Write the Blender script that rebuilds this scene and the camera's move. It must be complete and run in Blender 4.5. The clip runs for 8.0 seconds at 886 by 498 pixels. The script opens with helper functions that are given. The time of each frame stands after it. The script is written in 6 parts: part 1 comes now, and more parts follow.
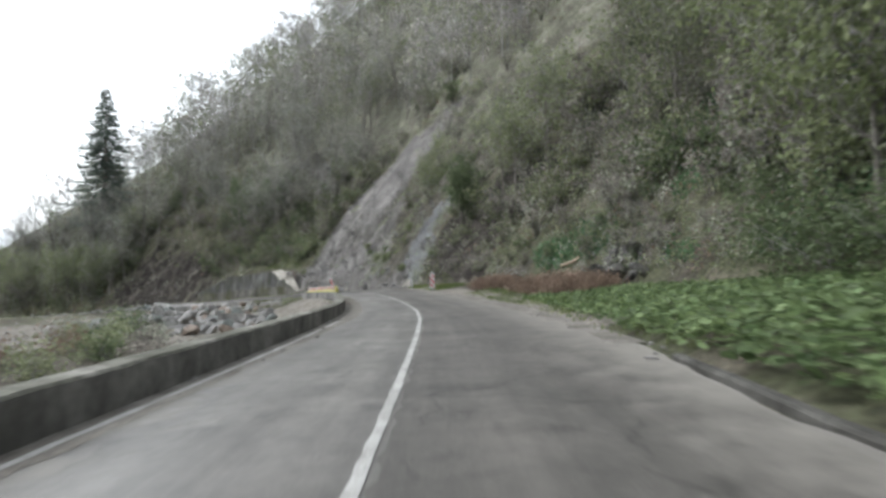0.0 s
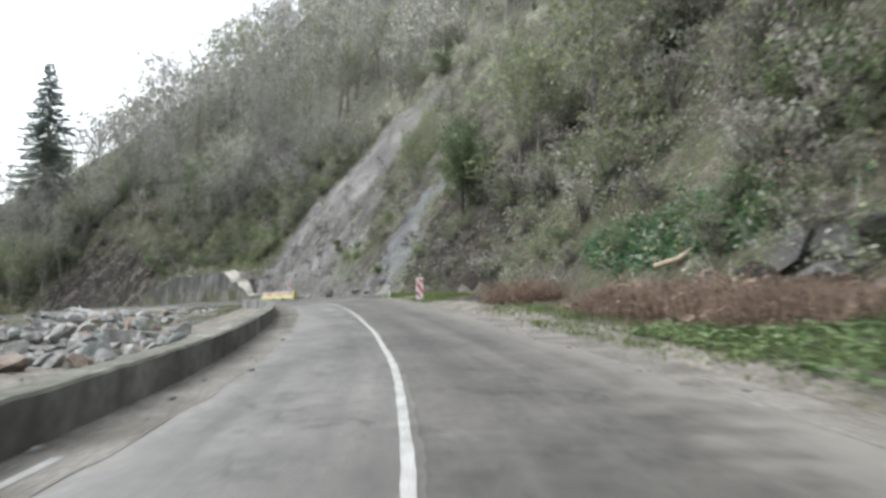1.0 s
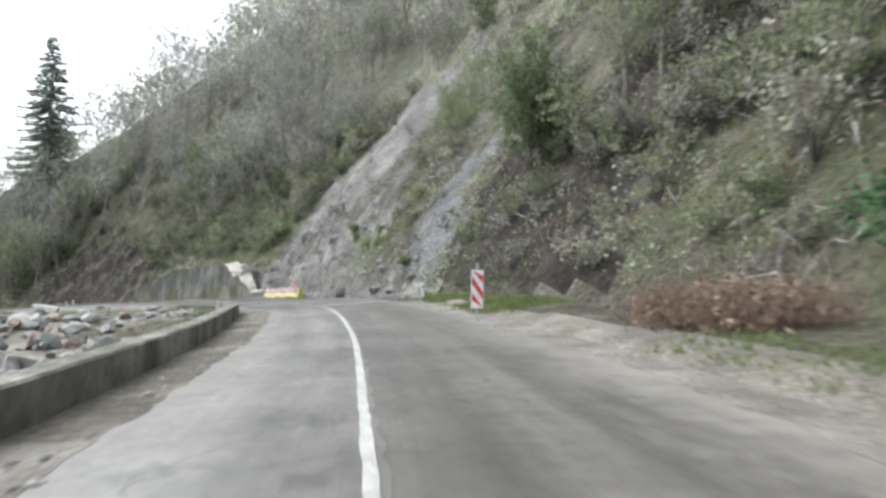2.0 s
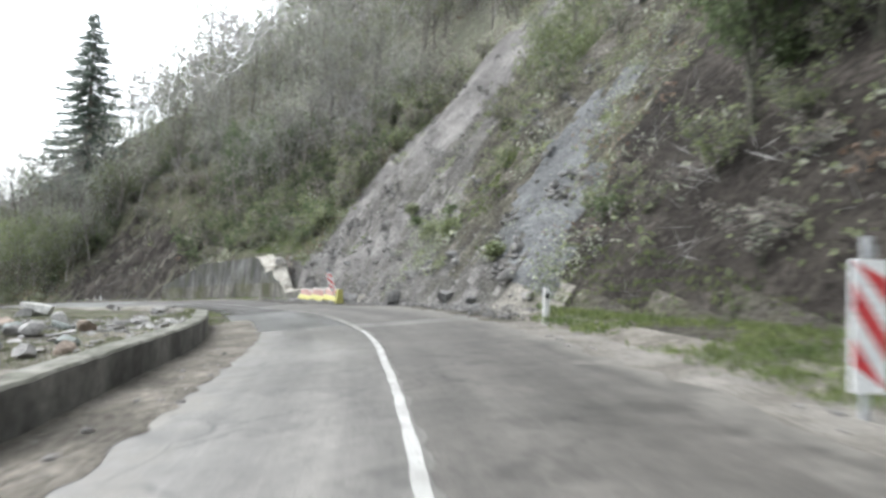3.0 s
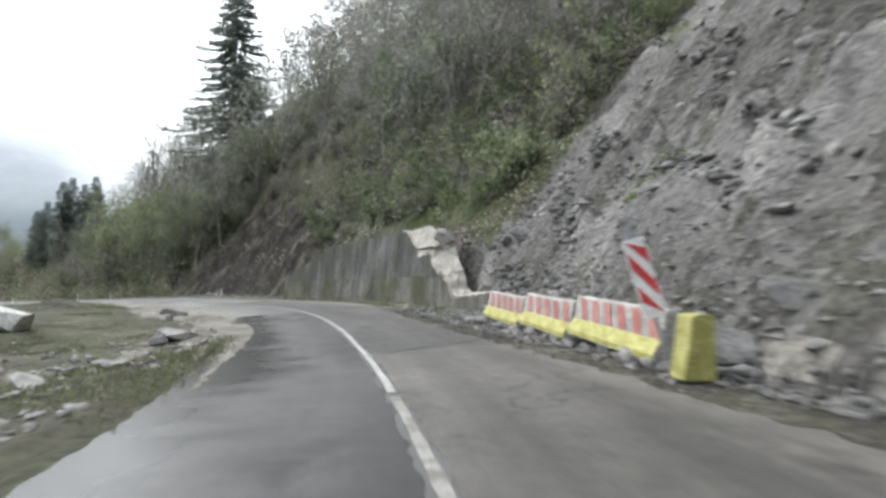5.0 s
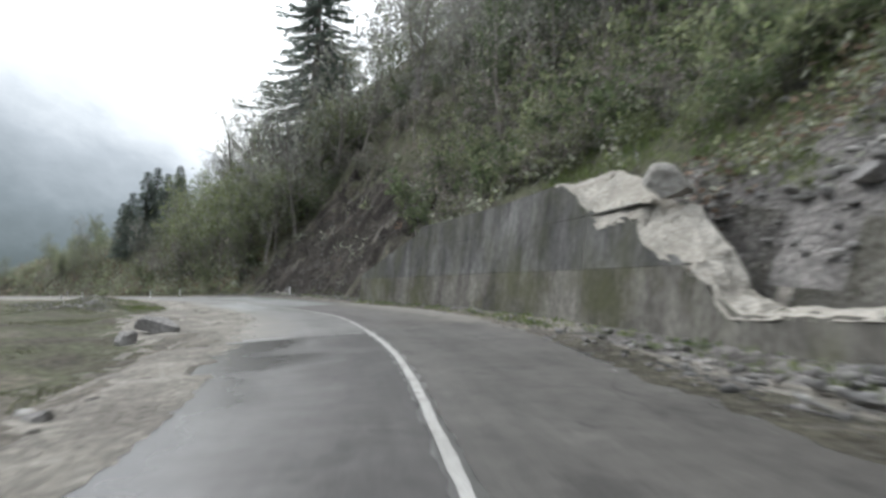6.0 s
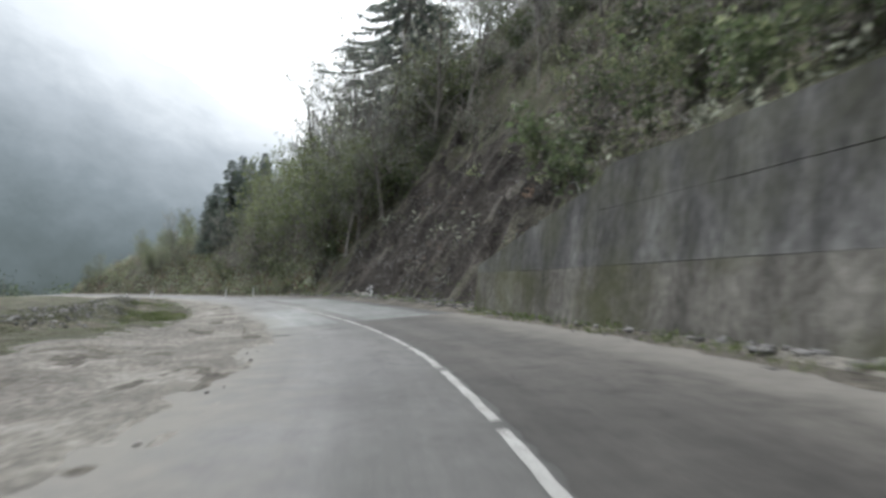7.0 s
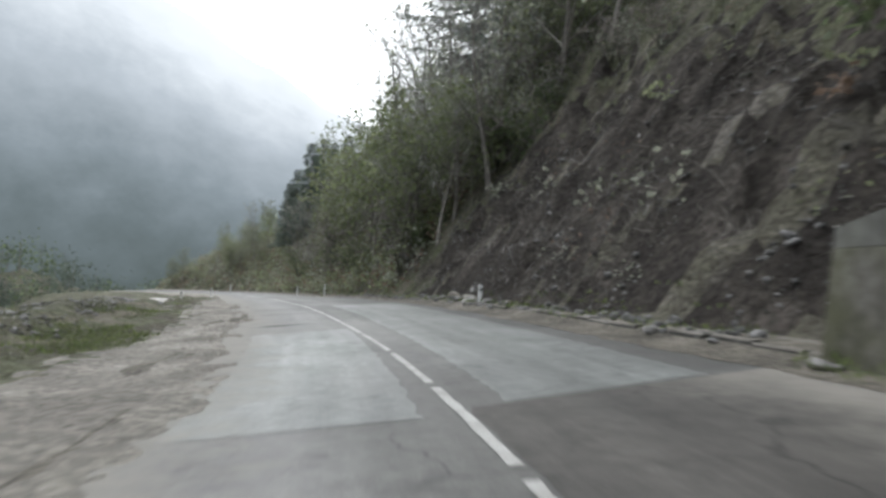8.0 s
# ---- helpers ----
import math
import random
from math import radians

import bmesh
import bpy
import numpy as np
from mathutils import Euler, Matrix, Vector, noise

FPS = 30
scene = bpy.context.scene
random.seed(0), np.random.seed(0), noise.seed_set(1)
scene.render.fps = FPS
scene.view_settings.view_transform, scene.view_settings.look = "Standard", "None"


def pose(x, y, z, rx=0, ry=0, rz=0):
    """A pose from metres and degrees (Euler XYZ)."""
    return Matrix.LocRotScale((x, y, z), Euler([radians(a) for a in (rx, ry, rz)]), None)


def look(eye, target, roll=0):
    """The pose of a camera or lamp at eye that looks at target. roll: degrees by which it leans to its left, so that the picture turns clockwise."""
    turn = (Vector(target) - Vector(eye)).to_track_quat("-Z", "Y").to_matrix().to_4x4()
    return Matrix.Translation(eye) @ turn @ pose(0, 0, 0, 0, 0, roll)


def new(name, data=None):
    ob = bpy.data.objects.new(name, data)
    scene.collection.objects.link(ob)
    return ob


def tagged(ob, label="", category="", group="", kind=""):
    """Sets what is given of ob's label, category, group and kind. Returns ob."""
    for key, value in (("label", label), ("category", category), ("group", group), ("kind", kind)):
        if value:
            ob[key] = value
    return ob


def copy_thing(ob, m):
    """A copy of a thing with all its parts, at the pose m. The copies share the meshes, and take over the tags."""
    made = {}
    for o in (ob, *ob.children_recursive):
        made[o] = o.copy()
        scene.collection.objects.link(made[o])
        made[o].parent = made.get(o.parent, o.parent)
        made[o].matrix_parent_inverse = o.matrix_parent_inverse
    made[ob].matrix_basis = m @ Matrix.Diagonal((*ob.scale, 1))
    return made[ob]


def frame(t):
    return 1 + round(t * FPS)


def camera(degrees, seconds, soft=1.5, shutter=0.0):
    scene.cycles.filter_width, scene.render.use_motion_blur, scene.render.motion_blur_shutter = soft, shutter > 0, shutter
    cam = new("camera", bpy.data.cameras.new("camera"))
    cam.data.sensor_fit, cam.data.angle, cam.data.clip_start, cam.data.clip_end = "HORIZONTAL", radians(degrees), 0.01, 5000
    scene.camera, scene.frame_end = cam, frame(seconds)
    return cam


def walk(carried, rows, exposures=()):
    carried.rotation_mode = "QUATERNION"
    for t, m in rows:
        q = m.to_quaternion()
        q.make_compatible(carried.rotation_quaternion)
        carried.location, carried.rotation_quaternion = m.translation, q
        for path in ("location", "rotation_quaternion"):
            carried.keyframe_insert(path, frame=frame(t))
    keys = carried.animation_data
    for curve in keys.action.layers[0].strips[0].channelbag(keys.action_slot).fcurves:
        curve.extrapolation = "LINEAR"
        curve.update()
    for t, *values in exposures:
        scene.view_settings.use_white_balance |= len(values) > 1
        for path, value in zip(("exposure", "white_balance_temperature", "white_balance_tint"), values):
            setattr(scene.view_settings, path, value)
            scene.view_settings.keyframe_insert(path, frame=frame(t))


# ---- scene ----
cam = camera(68.0, 8.0, soft=3.0, shutter=0.3)
PATH = [
    (0, 0.000, 0.000, 1.300, 92.31, 0.82, -0.04),
    (0.5, -0.394, 7.425, 1.300, 92.57, 0.07, -1.45),
    (1, -0.604, 15.090, 1.224, 92.89, -0.44, -1.79),
    (1.5, -0.982, 21.774, 1.166, 92.60, -1.14, -1.26),
    (1.7, -1.164, 24.479, 1.216, 92.53, -1.10, -0.63),
    (2.8, -3.016, 38.456, 1.202, 92.46, -1.83, 4.16),
    (3.3, -4.528, 44.980, 1.201, 92.07, -1.97, 7.27),
    (3.5, -5.126, 47.627, 1.207, 92.08, -1.63, 9.08),
    (4, -7.162, 54.089, 1.117, 91.73, -2.00, 12.38),
    (4.5, -9.498, 60.380, 0.960, 91.31, -1.70, 15.76),
    (4.7, -10.571, 62.947, 0.883, 91.31, -2.08, 17.24),
    (5.8, -18.041, 77.444, 0.178, 90.92, -3.77, 26.05),
    (6, -19.719, 80.072, 0.052, 90.92, -3.50, 27.62),
    (6.5, -24.077, 86.277, -0.284, 90.61, -2.97, 32.00),
    (7, -29.082, 92.438, -0.676, 90.21, -3.17, 35.95),
    (7.5, -34.337, 98.107, -1.088, 89.96, -2.74, 39.71),
    (8, -39.629, 103.187, -1.575, 89.65, -3.31, 43.85),
]
walk(cam, [(t, pose(*p)) for t, *p in PATH], [(t, e, 6150, 8) for t, e in
     ((0, .1), (.5, .38), (1.0, .55), (1.5, .7), (3.0, .75), (3.5, .64), (4.2, .4), (4.7, .38), (6, .11), (6.5, .04), (8, -.04))])

# ---- light: a bright overcast sky, wide weak sun ----
world = bpy.data.worlds.new("overcast_sky")
scene.world = world
world.use_nodes = True
wn, wl = world.node_tree.nodes, world.node_tree.links
sky = wn.new("ShaderNodeTexSky")
sky.sky_type = "NISHITA"
sky.sun_disc = False
sky.sun_elevation, sky.sun_rotation = radians(46), radians(-68)
sky.air_density, sky.dust_density, sky.ozone_density = 1.0, 6.0, 1.0
hsv = wn.new("ShaderNodeHueSaturation")
hsv.inputs["Saturation"].default_value = 0.3
wl.new(sky.outputs["Color"], hsv.inputs["Color"])
# a thick even layer of cloud over the clear sky's gradient
cloud = wn.new("ShaderNodeMix")
cloud.data_type = "RGBA"
cloud.inputs[0].default_value = 0.6
cloud.inputs[7].default_value = (4.3, 4.4, 4.5, 1)
wl.new(hsv.outputs["Color"], cloud.inputs[6])
wl.new(cloud.outputs[2], wn["Background"].inputs["Color"])
wn["Background"].inputs["Strength"].default_value = 0.33
sun_data = bpy.data.lights.new("sun", "SUN")
sun_data.energy, sun_data.angle, sun_data.color = 1.2, radians(50), (1.0, 0.99, 0.97)
sun = new("sun", sun_data)
sun.matrix_world = look((0, 0, 200), (200, -80, -18))
scene.view_settings.exposure = 0.0


# ---- materials ----
def mat(name, a, b, scale=3.0, rough=0.85, bump=0.3, c=None, fine=12.0, island=0.0, obj=0.0, spec=0.3, stretch=(1, 1, 1), wet=0.0, leaf=0.0, grain=.3, deep=0.0, streak=0.0, pebble=None, moss=0.0):
    """Two colours mixed by a coarse noise, broken up by a fine one, with relief."""
    m = bpy.data.materials.new(name)
    m.use_nodes = True
    n, l = m.node_tree.nodes, m.node_tree.links
    p = n["Principled BSDF"]
    co = n.new("ShaderNodeTexCoord")
    mp = n.new("ShaderNodeMapping")
    mp.inputs["Scale"].default_value = stretch
    l.new(co.outputs["Object"], mp.inputs["Vector"])
    t1, t2 = n.new("ShaderNodeTexNoise"), n.new("ShaderNodeTexNoise")
    t1.inputs["Scale"].default_value, t1.inputs["Detail"].default_value = scale, 6
    t2.inputs["Scale"].default_value, t2.inputs["Detail"].default_value = scale * fine, 4
    for t in (t1, t2):
        l.new(mp.outputs["Vector"], t.inputs["Vector"])
    r1 = n.new("ShaderNodeValToRGB")
    r1.color_ramp.elements[0].position, r1.color_ramp.elements[1].position = 0.36, 0.64
    r1.color_ramp.elements[0].color, r1.color_ramp.elements[1].color = (*a, 1), (*b, 1)
    if c:
        e = r1.color_ramp.elements.new(0.55)
        e.color = (*c, 1)
    l.new(t1.outputs["Fac"], r1.inputs["Fac"])
    r2 = n.new("ShaderNodeMapRange")
    r2.inputs["From Min"].default_value, r2.inputs["From Max"].default_value = 0.3, 0.7
    r2.inputs["To Min"].default_value, r2.inputs["To Max"].default_value = 1 - grain, 1 + grain
    l.new(t2.outputs["Fac"], r2.inputs["Value"])
    last = r2.outputs["Result"]
    for amount, node, socket in ((island, "ShaderNodeNewGeometry", "Random Per Island"), (obj, "ShaderNodeObjectInfo", "Random")):
        if amount:
            g, mr, mm = n.new(node), n.new("ShaderNodeMapRange"), n.new("ShaderNodeMath")
            mr.inputs["To Min"].default_value, mr.inputs["To Max"].default_value = 1 - amount, 1 + amount
            mm.operation = "MULTIPLY"
            l.new(g.outputs[socket], mr.inputs["Value"])
            l.new(last, mm.inputs[0])
            l.new(mr.outputs["Result"], mm.inputs[1])
            last = mm.outputs[0]
    if streak:
        ms2, ts, rs, qs = n.new("ShaderNodeMapping"), n.new("ShaderNodeTexNoise"), n.new("ShaderNodeMapRange"), n.new("ShaderNodeMath")
        ms2.inputs["Scale"].default_value = (1.1, 1.1, 0.3)
        ts.inputs["Scale"].default_value, ts.inputs["Detail"].default_value = 1.0, 8
        ts.inputs["Roughness"].default_value = 0.65
        rs.inputs["From Min"].default_value, rs.inputs["From Max"].default_value = 0.35, 0.62
        rs.inputs["To Min"].default_value, rs.inputs["To Max"].default_value = 1 - streak, 1 + streak * .4
        qs.operation = "MULTIPLY"
        l.new(co.outputs["Object"], ms2.inputs["Vector"])
        l.new(ms2.outputs["Vector"], ts.inputs["Vector"])
        l.new(ts.outputs["Fac"], rs.inputs["Value"])
        l.new(last, qs.inputs[0])
        l.new(rs.outputs["Result"], qs.inputs[1])
        last = qs.outputs[0]
    cells = None
    if pebble:
        cells, sep, rp, qp = n.new("ShaderNodeTexVoronoi"), n.new("ShaderNodeSeparateColor"), n.new("ShaderNodeMapRange"), n.new("ShaderNodeMath")
        cells.inputs["Scale"].default_value = pebble[0]
        rp.inputs["To Min"].default_value, rp.inputs["To Max"].default_value = 1 - pebble[1], 1 + pebble[1]
        qp.operation = "MULTIPLY"
        l.new(mp.outputs["Vector"], cells.inputs["Vector"])
        l.new(cells.outputs["Color"], sep.inputs["Color"])
        l.new(sep.outputs["Red"], rp.inputs["Value"])
        l.new(last, qp.inputs[0])
        l.new(rp.outputs["Result"], qp.inputs[1])
        last = qp.outputs[0]
    mx = n.new("ShaderNodeVectorMath")
    mx.operation = "SCALE"
    l.new(r1.outputs["Color"], mx.inputs[0])
    l.new(last, mx.inputs["Scale"])
    colour = mx.outputs["Vector"]
    if moss:
        tm, rm, mm = n.new("ShaderNodeTexNoise"), n.new("ShaderNodeMapRange"), n.new("ShaderNodeMix")
        tm.inputs["Scale"].default_value, tm.inputs["Detail"].default_value, tm.inputs["Roughness"].default_value = .45, 9, .62
        rm.inputs["From Min"].default_value, rm.inputs["From Max"].default_value = .44, .64
        rm.inputs["To Min"].default_value, rm.inputs["To Max"].default_value = 0, moss
        mm.data_type = "RGBA"
        mm.inputs[7].default_value = (.072, .076, .036, 1)
        l.new(co.outputs["Object"], tm.inputs["Vector"])
        l.new(tm.outputs["Fac"], rm.inputs["Value"])
        l.new(rm.outputs["Result"], mm.inputs[0])
        l.new(colour, mm.inputs[6])
        colour = mm.outputs[2]
    l.new(colour, p.inputs["Base Color"])
    p.inputs["Roughness"].default_value = rough
    p.inputs["Specular IOR Level"].default_value = spec
    if wet:
        t3, r3 = n.new("ShaderNodeTexNoise"), n.new("ShaderNodeMapRange")
        t3.inputs["Scale"].default_value, t3.inputs["Detail"].default_value = 0.22, 5
        l.new(co.outputs["Object"], t3.inputs["Vector"])
        r3.inputs["From Min"].default_value, r3.inputs["From Max"].default_value = 0.42, 0.6
        r3.inputs["To Min"].default_value, r3.inputs["To Max"].default_value = rough, rough - wet
        l.new(t3.outputs["Fac"], r3.inputs["Value"])
        l.new(r3.outputs["Result"], p.inputs["Roughness"])
    if leaf:
        tr, ms = n.new("ShaderNodeBsdfTranslucent"), n.new("ShaderNodeMixShader")
        ms.inputs["Fac"].default_value = leaf
        l.new(mx.outputs["Vector"], tr.inputs["Color"])
        l.new(p.outputs[0], ms.inputs[1])
        l.new(tr.outputs[0], ms.inputs[2])
        l.new(ms.outputs[0], n["Material Output"].inputs["Surface"])
    if bump:
        bp = n.new("ShaderNodeBump")
        bp.inputs["Strength"].default_value, bp.inputs["Distance"].default_value = bump, 0.05
        l.new(t2.outputs["Fac"], bp.inputs["Height"])
        if pebble:
            bq = n.new("ShaderNodeBump")
            bq.invert = True
            bq.inputs["Strength"].default_value, bq.inputs["Distance"].default_value = 0.8, .35 / pebble[0]
            l.new(cells.outputs["Distance"], bq.inputs["Height"])
            l.new(bq.outputs["Normal"], bp.inputs["Normal"])
        if deep:
            t4, b4 = n.new("ShaderNodeTexNoise"), n.new("ShaderNodeBump")
            t4.inputs["Scale"].default_value, t4.inputs["Detail"].default_value = scale * 3, 8
            t4.inputs["Roughness"].default_value = 0.65
            b4.inputs["Strength"].default_value, b4.inputs["Distance"].default_value = 1.0, deep
            l.new(mp.outputs["Vector"], t4.inputs["Vector"])
            l.new(t4.outputs["Fac"], b4.inputs["Height"])
            l.new(b4.outputs["Normal"], (bq if pebble else bp).inputs["Normal"])
        l.new(bp.outputs["Normal"], p.inputs["Normal"])
    return m


def asphalt(name, a, b, rough=0.6, wet=0.15, spec=0.4, crack=0.55, dirty=(), film=()):
    """Worn road surface: grain, streaks along the lanes, stains and fine cracks; its map is (offset, distance)."""
    m = bpy.data.materials.new(name)
    m.use_nodes = True
    n, l = m.node_tree.nodes, m.node_tree.links
    p = n["Principled BSDF"]
    co = n.new("ShaderNodeTexCoord")

    def noise_of(source, scale, detail, lo, hi, to0, to1, stretch=(1, 1, 1), rgh=.6):
        mp, t, r = n.new("ShaderNodeMapping"), n.new("ShaderNodeTexNoise"), n.new("ShaderNodeMapRange")
        mp.inputs["Scale"].default_value = stretch
        t.inputs["Scale"].default_value, t.inputs["Detail"].default_value, t.inputs["Roughness"].default_value = scale, detail, rgh
        r.inputs["From Min"].default_value, r.inputs["From Max"].default_value = lo, hi
        r.inputs["To Min"].default_value, r.inputs["To Max"].default_value = to0, to1
        l.new(source, mp.inputs["Vector"])
        l.new(mp.outputs["Vector"], t.inputs["Vector"])
        l.new(t.outputs["Fac"], r.inputs["Value"])
        return r.outputs["Result"], t.outputs["Fac"]

    def times(u, v):
        q = n.new("ShaderNodeMath")
        q.operation = "MULTIPLY"
        l.new(u, q.inputs[0])
        l.new(v, q.inputs[1])
        return q.outputs[0]

    ob, uv = co.outputs["Object"], co.outputs["UV"]
    tone, _ = noise_of(ob, .3, 6, .36, .64, 0, 1)
    grain, height = noise_of(ob, 55, 3, .3, .7, .72, 1.28)
    lanes, _ = noise_of(uv, 1.0, 5, .34, .66, .70, 1.26, (1.5, .05, 1))
    across, _ = noise_of(uv, 1.0, 6, .34, .66, .88, 1.1, (.25, .6, 1), .7)
    stain, _ = noise_of(ob, 1.1, 9, .55, .62, 1.0, .64, rgh=.72)
    mottle, _ = noise_of(ob, 5.0, 8, .34, .66, .8, 1.2, rgh=.7)
    smear, _ = noise_of(uv, 1.0, 7, .56, .66, 1.0, .76, (1.1, .14, 1), .72)
    dust, _ = noise_of(ob, .8, 9, .57, .68, 1.0, 1.28, (1.3, 1.3, 1), .7)
    warp = n.new("ShaderNodeTexNoise")
    warp.inputs["Scale"].default_value, warp.inputs["Detail"].default_value = 1.4, 4
    l.new(ob, warp.inputs["Vector"])
    add = n.new("ShaderNodeVectorMath")
    add.operation = "MULTIPLY_ADD"
    add.inputs[1].default_value = (.9, .9, .9)
    l.new(warp.outputs["Color"], add.inputs[0])
    l.new(ob, add.inputs[2])
    vor, rc = n.new("ShaderNodeTexVoronoi"), n.new("ShaderNodeMapRange")
    vor.feature = "DISTANCE_TO_EDGE"
    vor.inputs["Scale"].default_value = .42
    l.new(add.outputs["Vector"], vor.inputs["Vector"])
    rc.inputs["From Min"].default_value, rc.inputs["From Max"].default_value = .004, .013
    rc.inputs["To Min"].default_value, rc.inputs["To Max"].default_value = 1.0, 0.0
    l.new(vor.outputs["Distance"], rc.inputs["Value"])
    where, _ = noise_of(ob, .22, 3, .47, .56, 0, crack)
    inv = n.new("ShaderNodeMath")
    inv.operation = "SUBTRACT"
    inv.inputs[0].default_value = 1.0
    l.new(times(rc.outputs["Result"], where), inv.inputs[1])
    ramp = n.new("ShaderNodeValToRGB")
    ramp.color_ramp.elements[0].color, ramp.color_ramp.elements[1].color = (*a, 1), (*b, 1)
    l.new(tone, ramp.inputs["Fac"])
    k = grain
    for o in (lanes, across, stain, mottle, smear, dust, inv.outputs[0]):
        k = times(k, o)
    mx = n.new("ShaderNodeVectorMath")
    mx.operation = "SCALE"
    l.new(ramp.outputs["Color"], mx.inputs[0])
    l.new(k, mx.inputs["Scale"])
    colour = mx.outputs["Vector"]
    # dried mud and dust spread over the edges of the lane
    sx = n.new("ShaderNodeSeparateXYZ")
    l.new(uv, sx.inputs["Vector"])
    mud = []
    for d0, d1 in dirty:
        ragged, _ = noise_of(ob, 1.6, 9, .25, .75, -.9, .9, rgh=.72)
        ad, mr, mix = n.new("ShaderNodeMath"), n.new("ShaderNodeMapRange"), n.new("ShaderNodeMix")
        ad.operation = "ADD"
        l.new(sx.outputs["X"], ad.inputs[0])
        l.new(ragged, ad.inputs[1])
        mr.inputs["From Min"].default_value, mr.inputs["From Max"].default_value = d0, d1
        mr.inputs["To Max"].default_value = .9
        l.new(ad.outputs[0], mr.inputs["Value"])
        mix.data_type = "RGBA"
        l.new(mr.outputs["Result"], mix.inputs[0])
        mud.append(mr.outputs["Result"])
        l.new(colour, mix.inputs[6])
        mix.inputs[7].default_value = (0.19, 0.178, 0.157, 1)
        colour = mix.outputs[2]
    l.new(colour, p.inputs["Base Color"])
    damp, _ = noise_of(uv, 1.0, 6, .42, .6, rough, rough - wet, (.5, .12, 1))
    gloss = damp
    # a thin film of rain water, gathered towards the low side of the lane
    for d0, d1, slick in film:
        ragged, _ = noise_of(uv, 1.0, 6, .25, .75, -1.0, 1.0, (.3, .45, 1), .6)
        ad, mr, mix = n.new("ShaderNodeMath"), n.new("ShaderNodeMapRange"), n.new("ShaderNodeMix")
        ad.operation = "ADD"
        l.new(sx.outputs["X"], ad.inputs[0])
        l.new(ragged, ad.inputs[1])
        mr.inputs["From Min"].default_value, mr.inputs["From Max"].default_value = d0, d1
        mr.interpolation_type = "SMOOTHSTEP"
        l.new(ad.outputs[0], mr.inputs["Value"])
        l.new(mr.outputs["Result"], mix.inputs[0])
        l.new(gloss, mix.inputs[2])
        mix.inputs[3].default_value = slick
        gloss = mix.outputs[0]
    for where_mud in mud:
        mix = n.new("ShaderNodeMix")
        l.new(where_mud, mix.inputs[0])
        l.new(gloss, mix.inputs[2])
        mix.inputs[3].default_value = .9
        gloss = mix.outputs[0]
    l.new(gloss, p.inputs["Roughness"])
    p.inputs["Specular IOR Level"].default_value = spec
    bp = n.new("ShaderNodeBump")
    bp.inputs["Strength"].default_value, bp.inputs["Distance"].default_value = .16, .01
    l.new(height, bp.inputs["Height"])
    l.new(bp.outputs["Normal"], p.inputs["Normal"])
    return m


def worn_paint(name, a, b, worn, amount=.55):
    """Road paint rubbed through to the asphalt in places."""
    m = mat(name, a, b, 2.5, 0.7, 0.1, fine=20)
    n, l = m.node_tree.nodes, m.node_tree.links
    p = n["Principled BSDF"]
    src = p.inputs["Base Color"].links[0].from_socket
    co, t, r, mix = n.new("ShaderNodeTexCoord"), n.new("ShaderNodeTexNoise"), n.new("ShaderNodeMapRange"), n.new("ShaderNodeMix")
    mix.data_type = "RGBA"
    t.inputs["Scale"].default_value, t.inputs["Detail"].default_value, t.inputs["Roughness"].default_value = 3.0, 9, .75
    r.inputs["From Min"].default_value, r.inputs["From Max"].default_value = amount, amount + .07
    l.new(co.outputs["Object"], t.inputs["Vector"])
    l.new(t.outputs["Fac"], r.inputs["Value"])
    l.new(r.outputs["Result"], mix.inputs[0])
    l.new(src, mix.inputs[6])
    mix.inputs[7].default_value = (*worn, 1)
    l.new(mix.outputs[2], p.inputs["Base Color"])
    return m


ASPHALT = asphalt("worn_wet_asphalt", (0.084, 0.079, 0.071), (0.13, 0.123, 0.112), 0.6, 0.2, 0.42, dirty=((-1.9, -2.9), (2.4, 3.5)))
SOIL = mat("slope_leaf_litter", (0.075, 0.065, 0.05), (0.135, 0.12, 0.09), 0.4, 0.95, 0.6, c=(0.085, 0.09, 0.05), fine=14, grain=.5, deep=.6)
SCREE = mat("grey_scree", (0.12, 0.114, 0.107), (0.228, 0.216, 0.204), 0.3, 0.95, 0.7, fine=22, c=(0.17, 0.16, 0.152), grain=.35, deep=.4, spec=.15, pebble=(11, .22))
SCREE_DARK = mat("dark_slaty_scree", (0.082, 0.077, 0.071), (0.168, 0.158, 0.148), 0.5, 0.92, 0.9, fine=16, c=(0.12, 0.112, 0.104), grain=.4, deep=.5, spec=.2, pebble=(8, .28), moss=.3)
SLATE = mat("blue_grey_slate", (0.083, 0.085, 0.085), (0.155, 0.159, 0.16), 0.4, 0.8, 0.8, fine=16, stretch=(1, 1, 1.8), grain=.35, deep=.35, spec=.25, pebble=(9, .2))
ASPHALT_DAMP = asphalt("damp_grey_asphalt", (0.06, 0.059, 0.056), (0.09, 0.089, 0.085), 0.5, 0.2, 0.5, film=((-.7, -2.0, .36),))
ASPHALT_MUDDY = asphalt("muddy_grey_asphalt", (0.055, 0.0535, 0.05), (0.082, 0.08, 0.075), 0.68, 0.14, 0.36, dirty=((-1.9, -3.3),), film=((-.7, -2.0, .56),))
# leaf litter again, paled to paint haze over the high and far slope
HAZE_LITTER = mat("haze_paled_leaf_litter", (0.12, 0.115, 0.092), (0.21, 0.2, 0.165), 0.4, 0.95, 0.6, c=(0.15, 0.152, 0.11), fine=14, grain=.5, deep=.5, spec=.1)
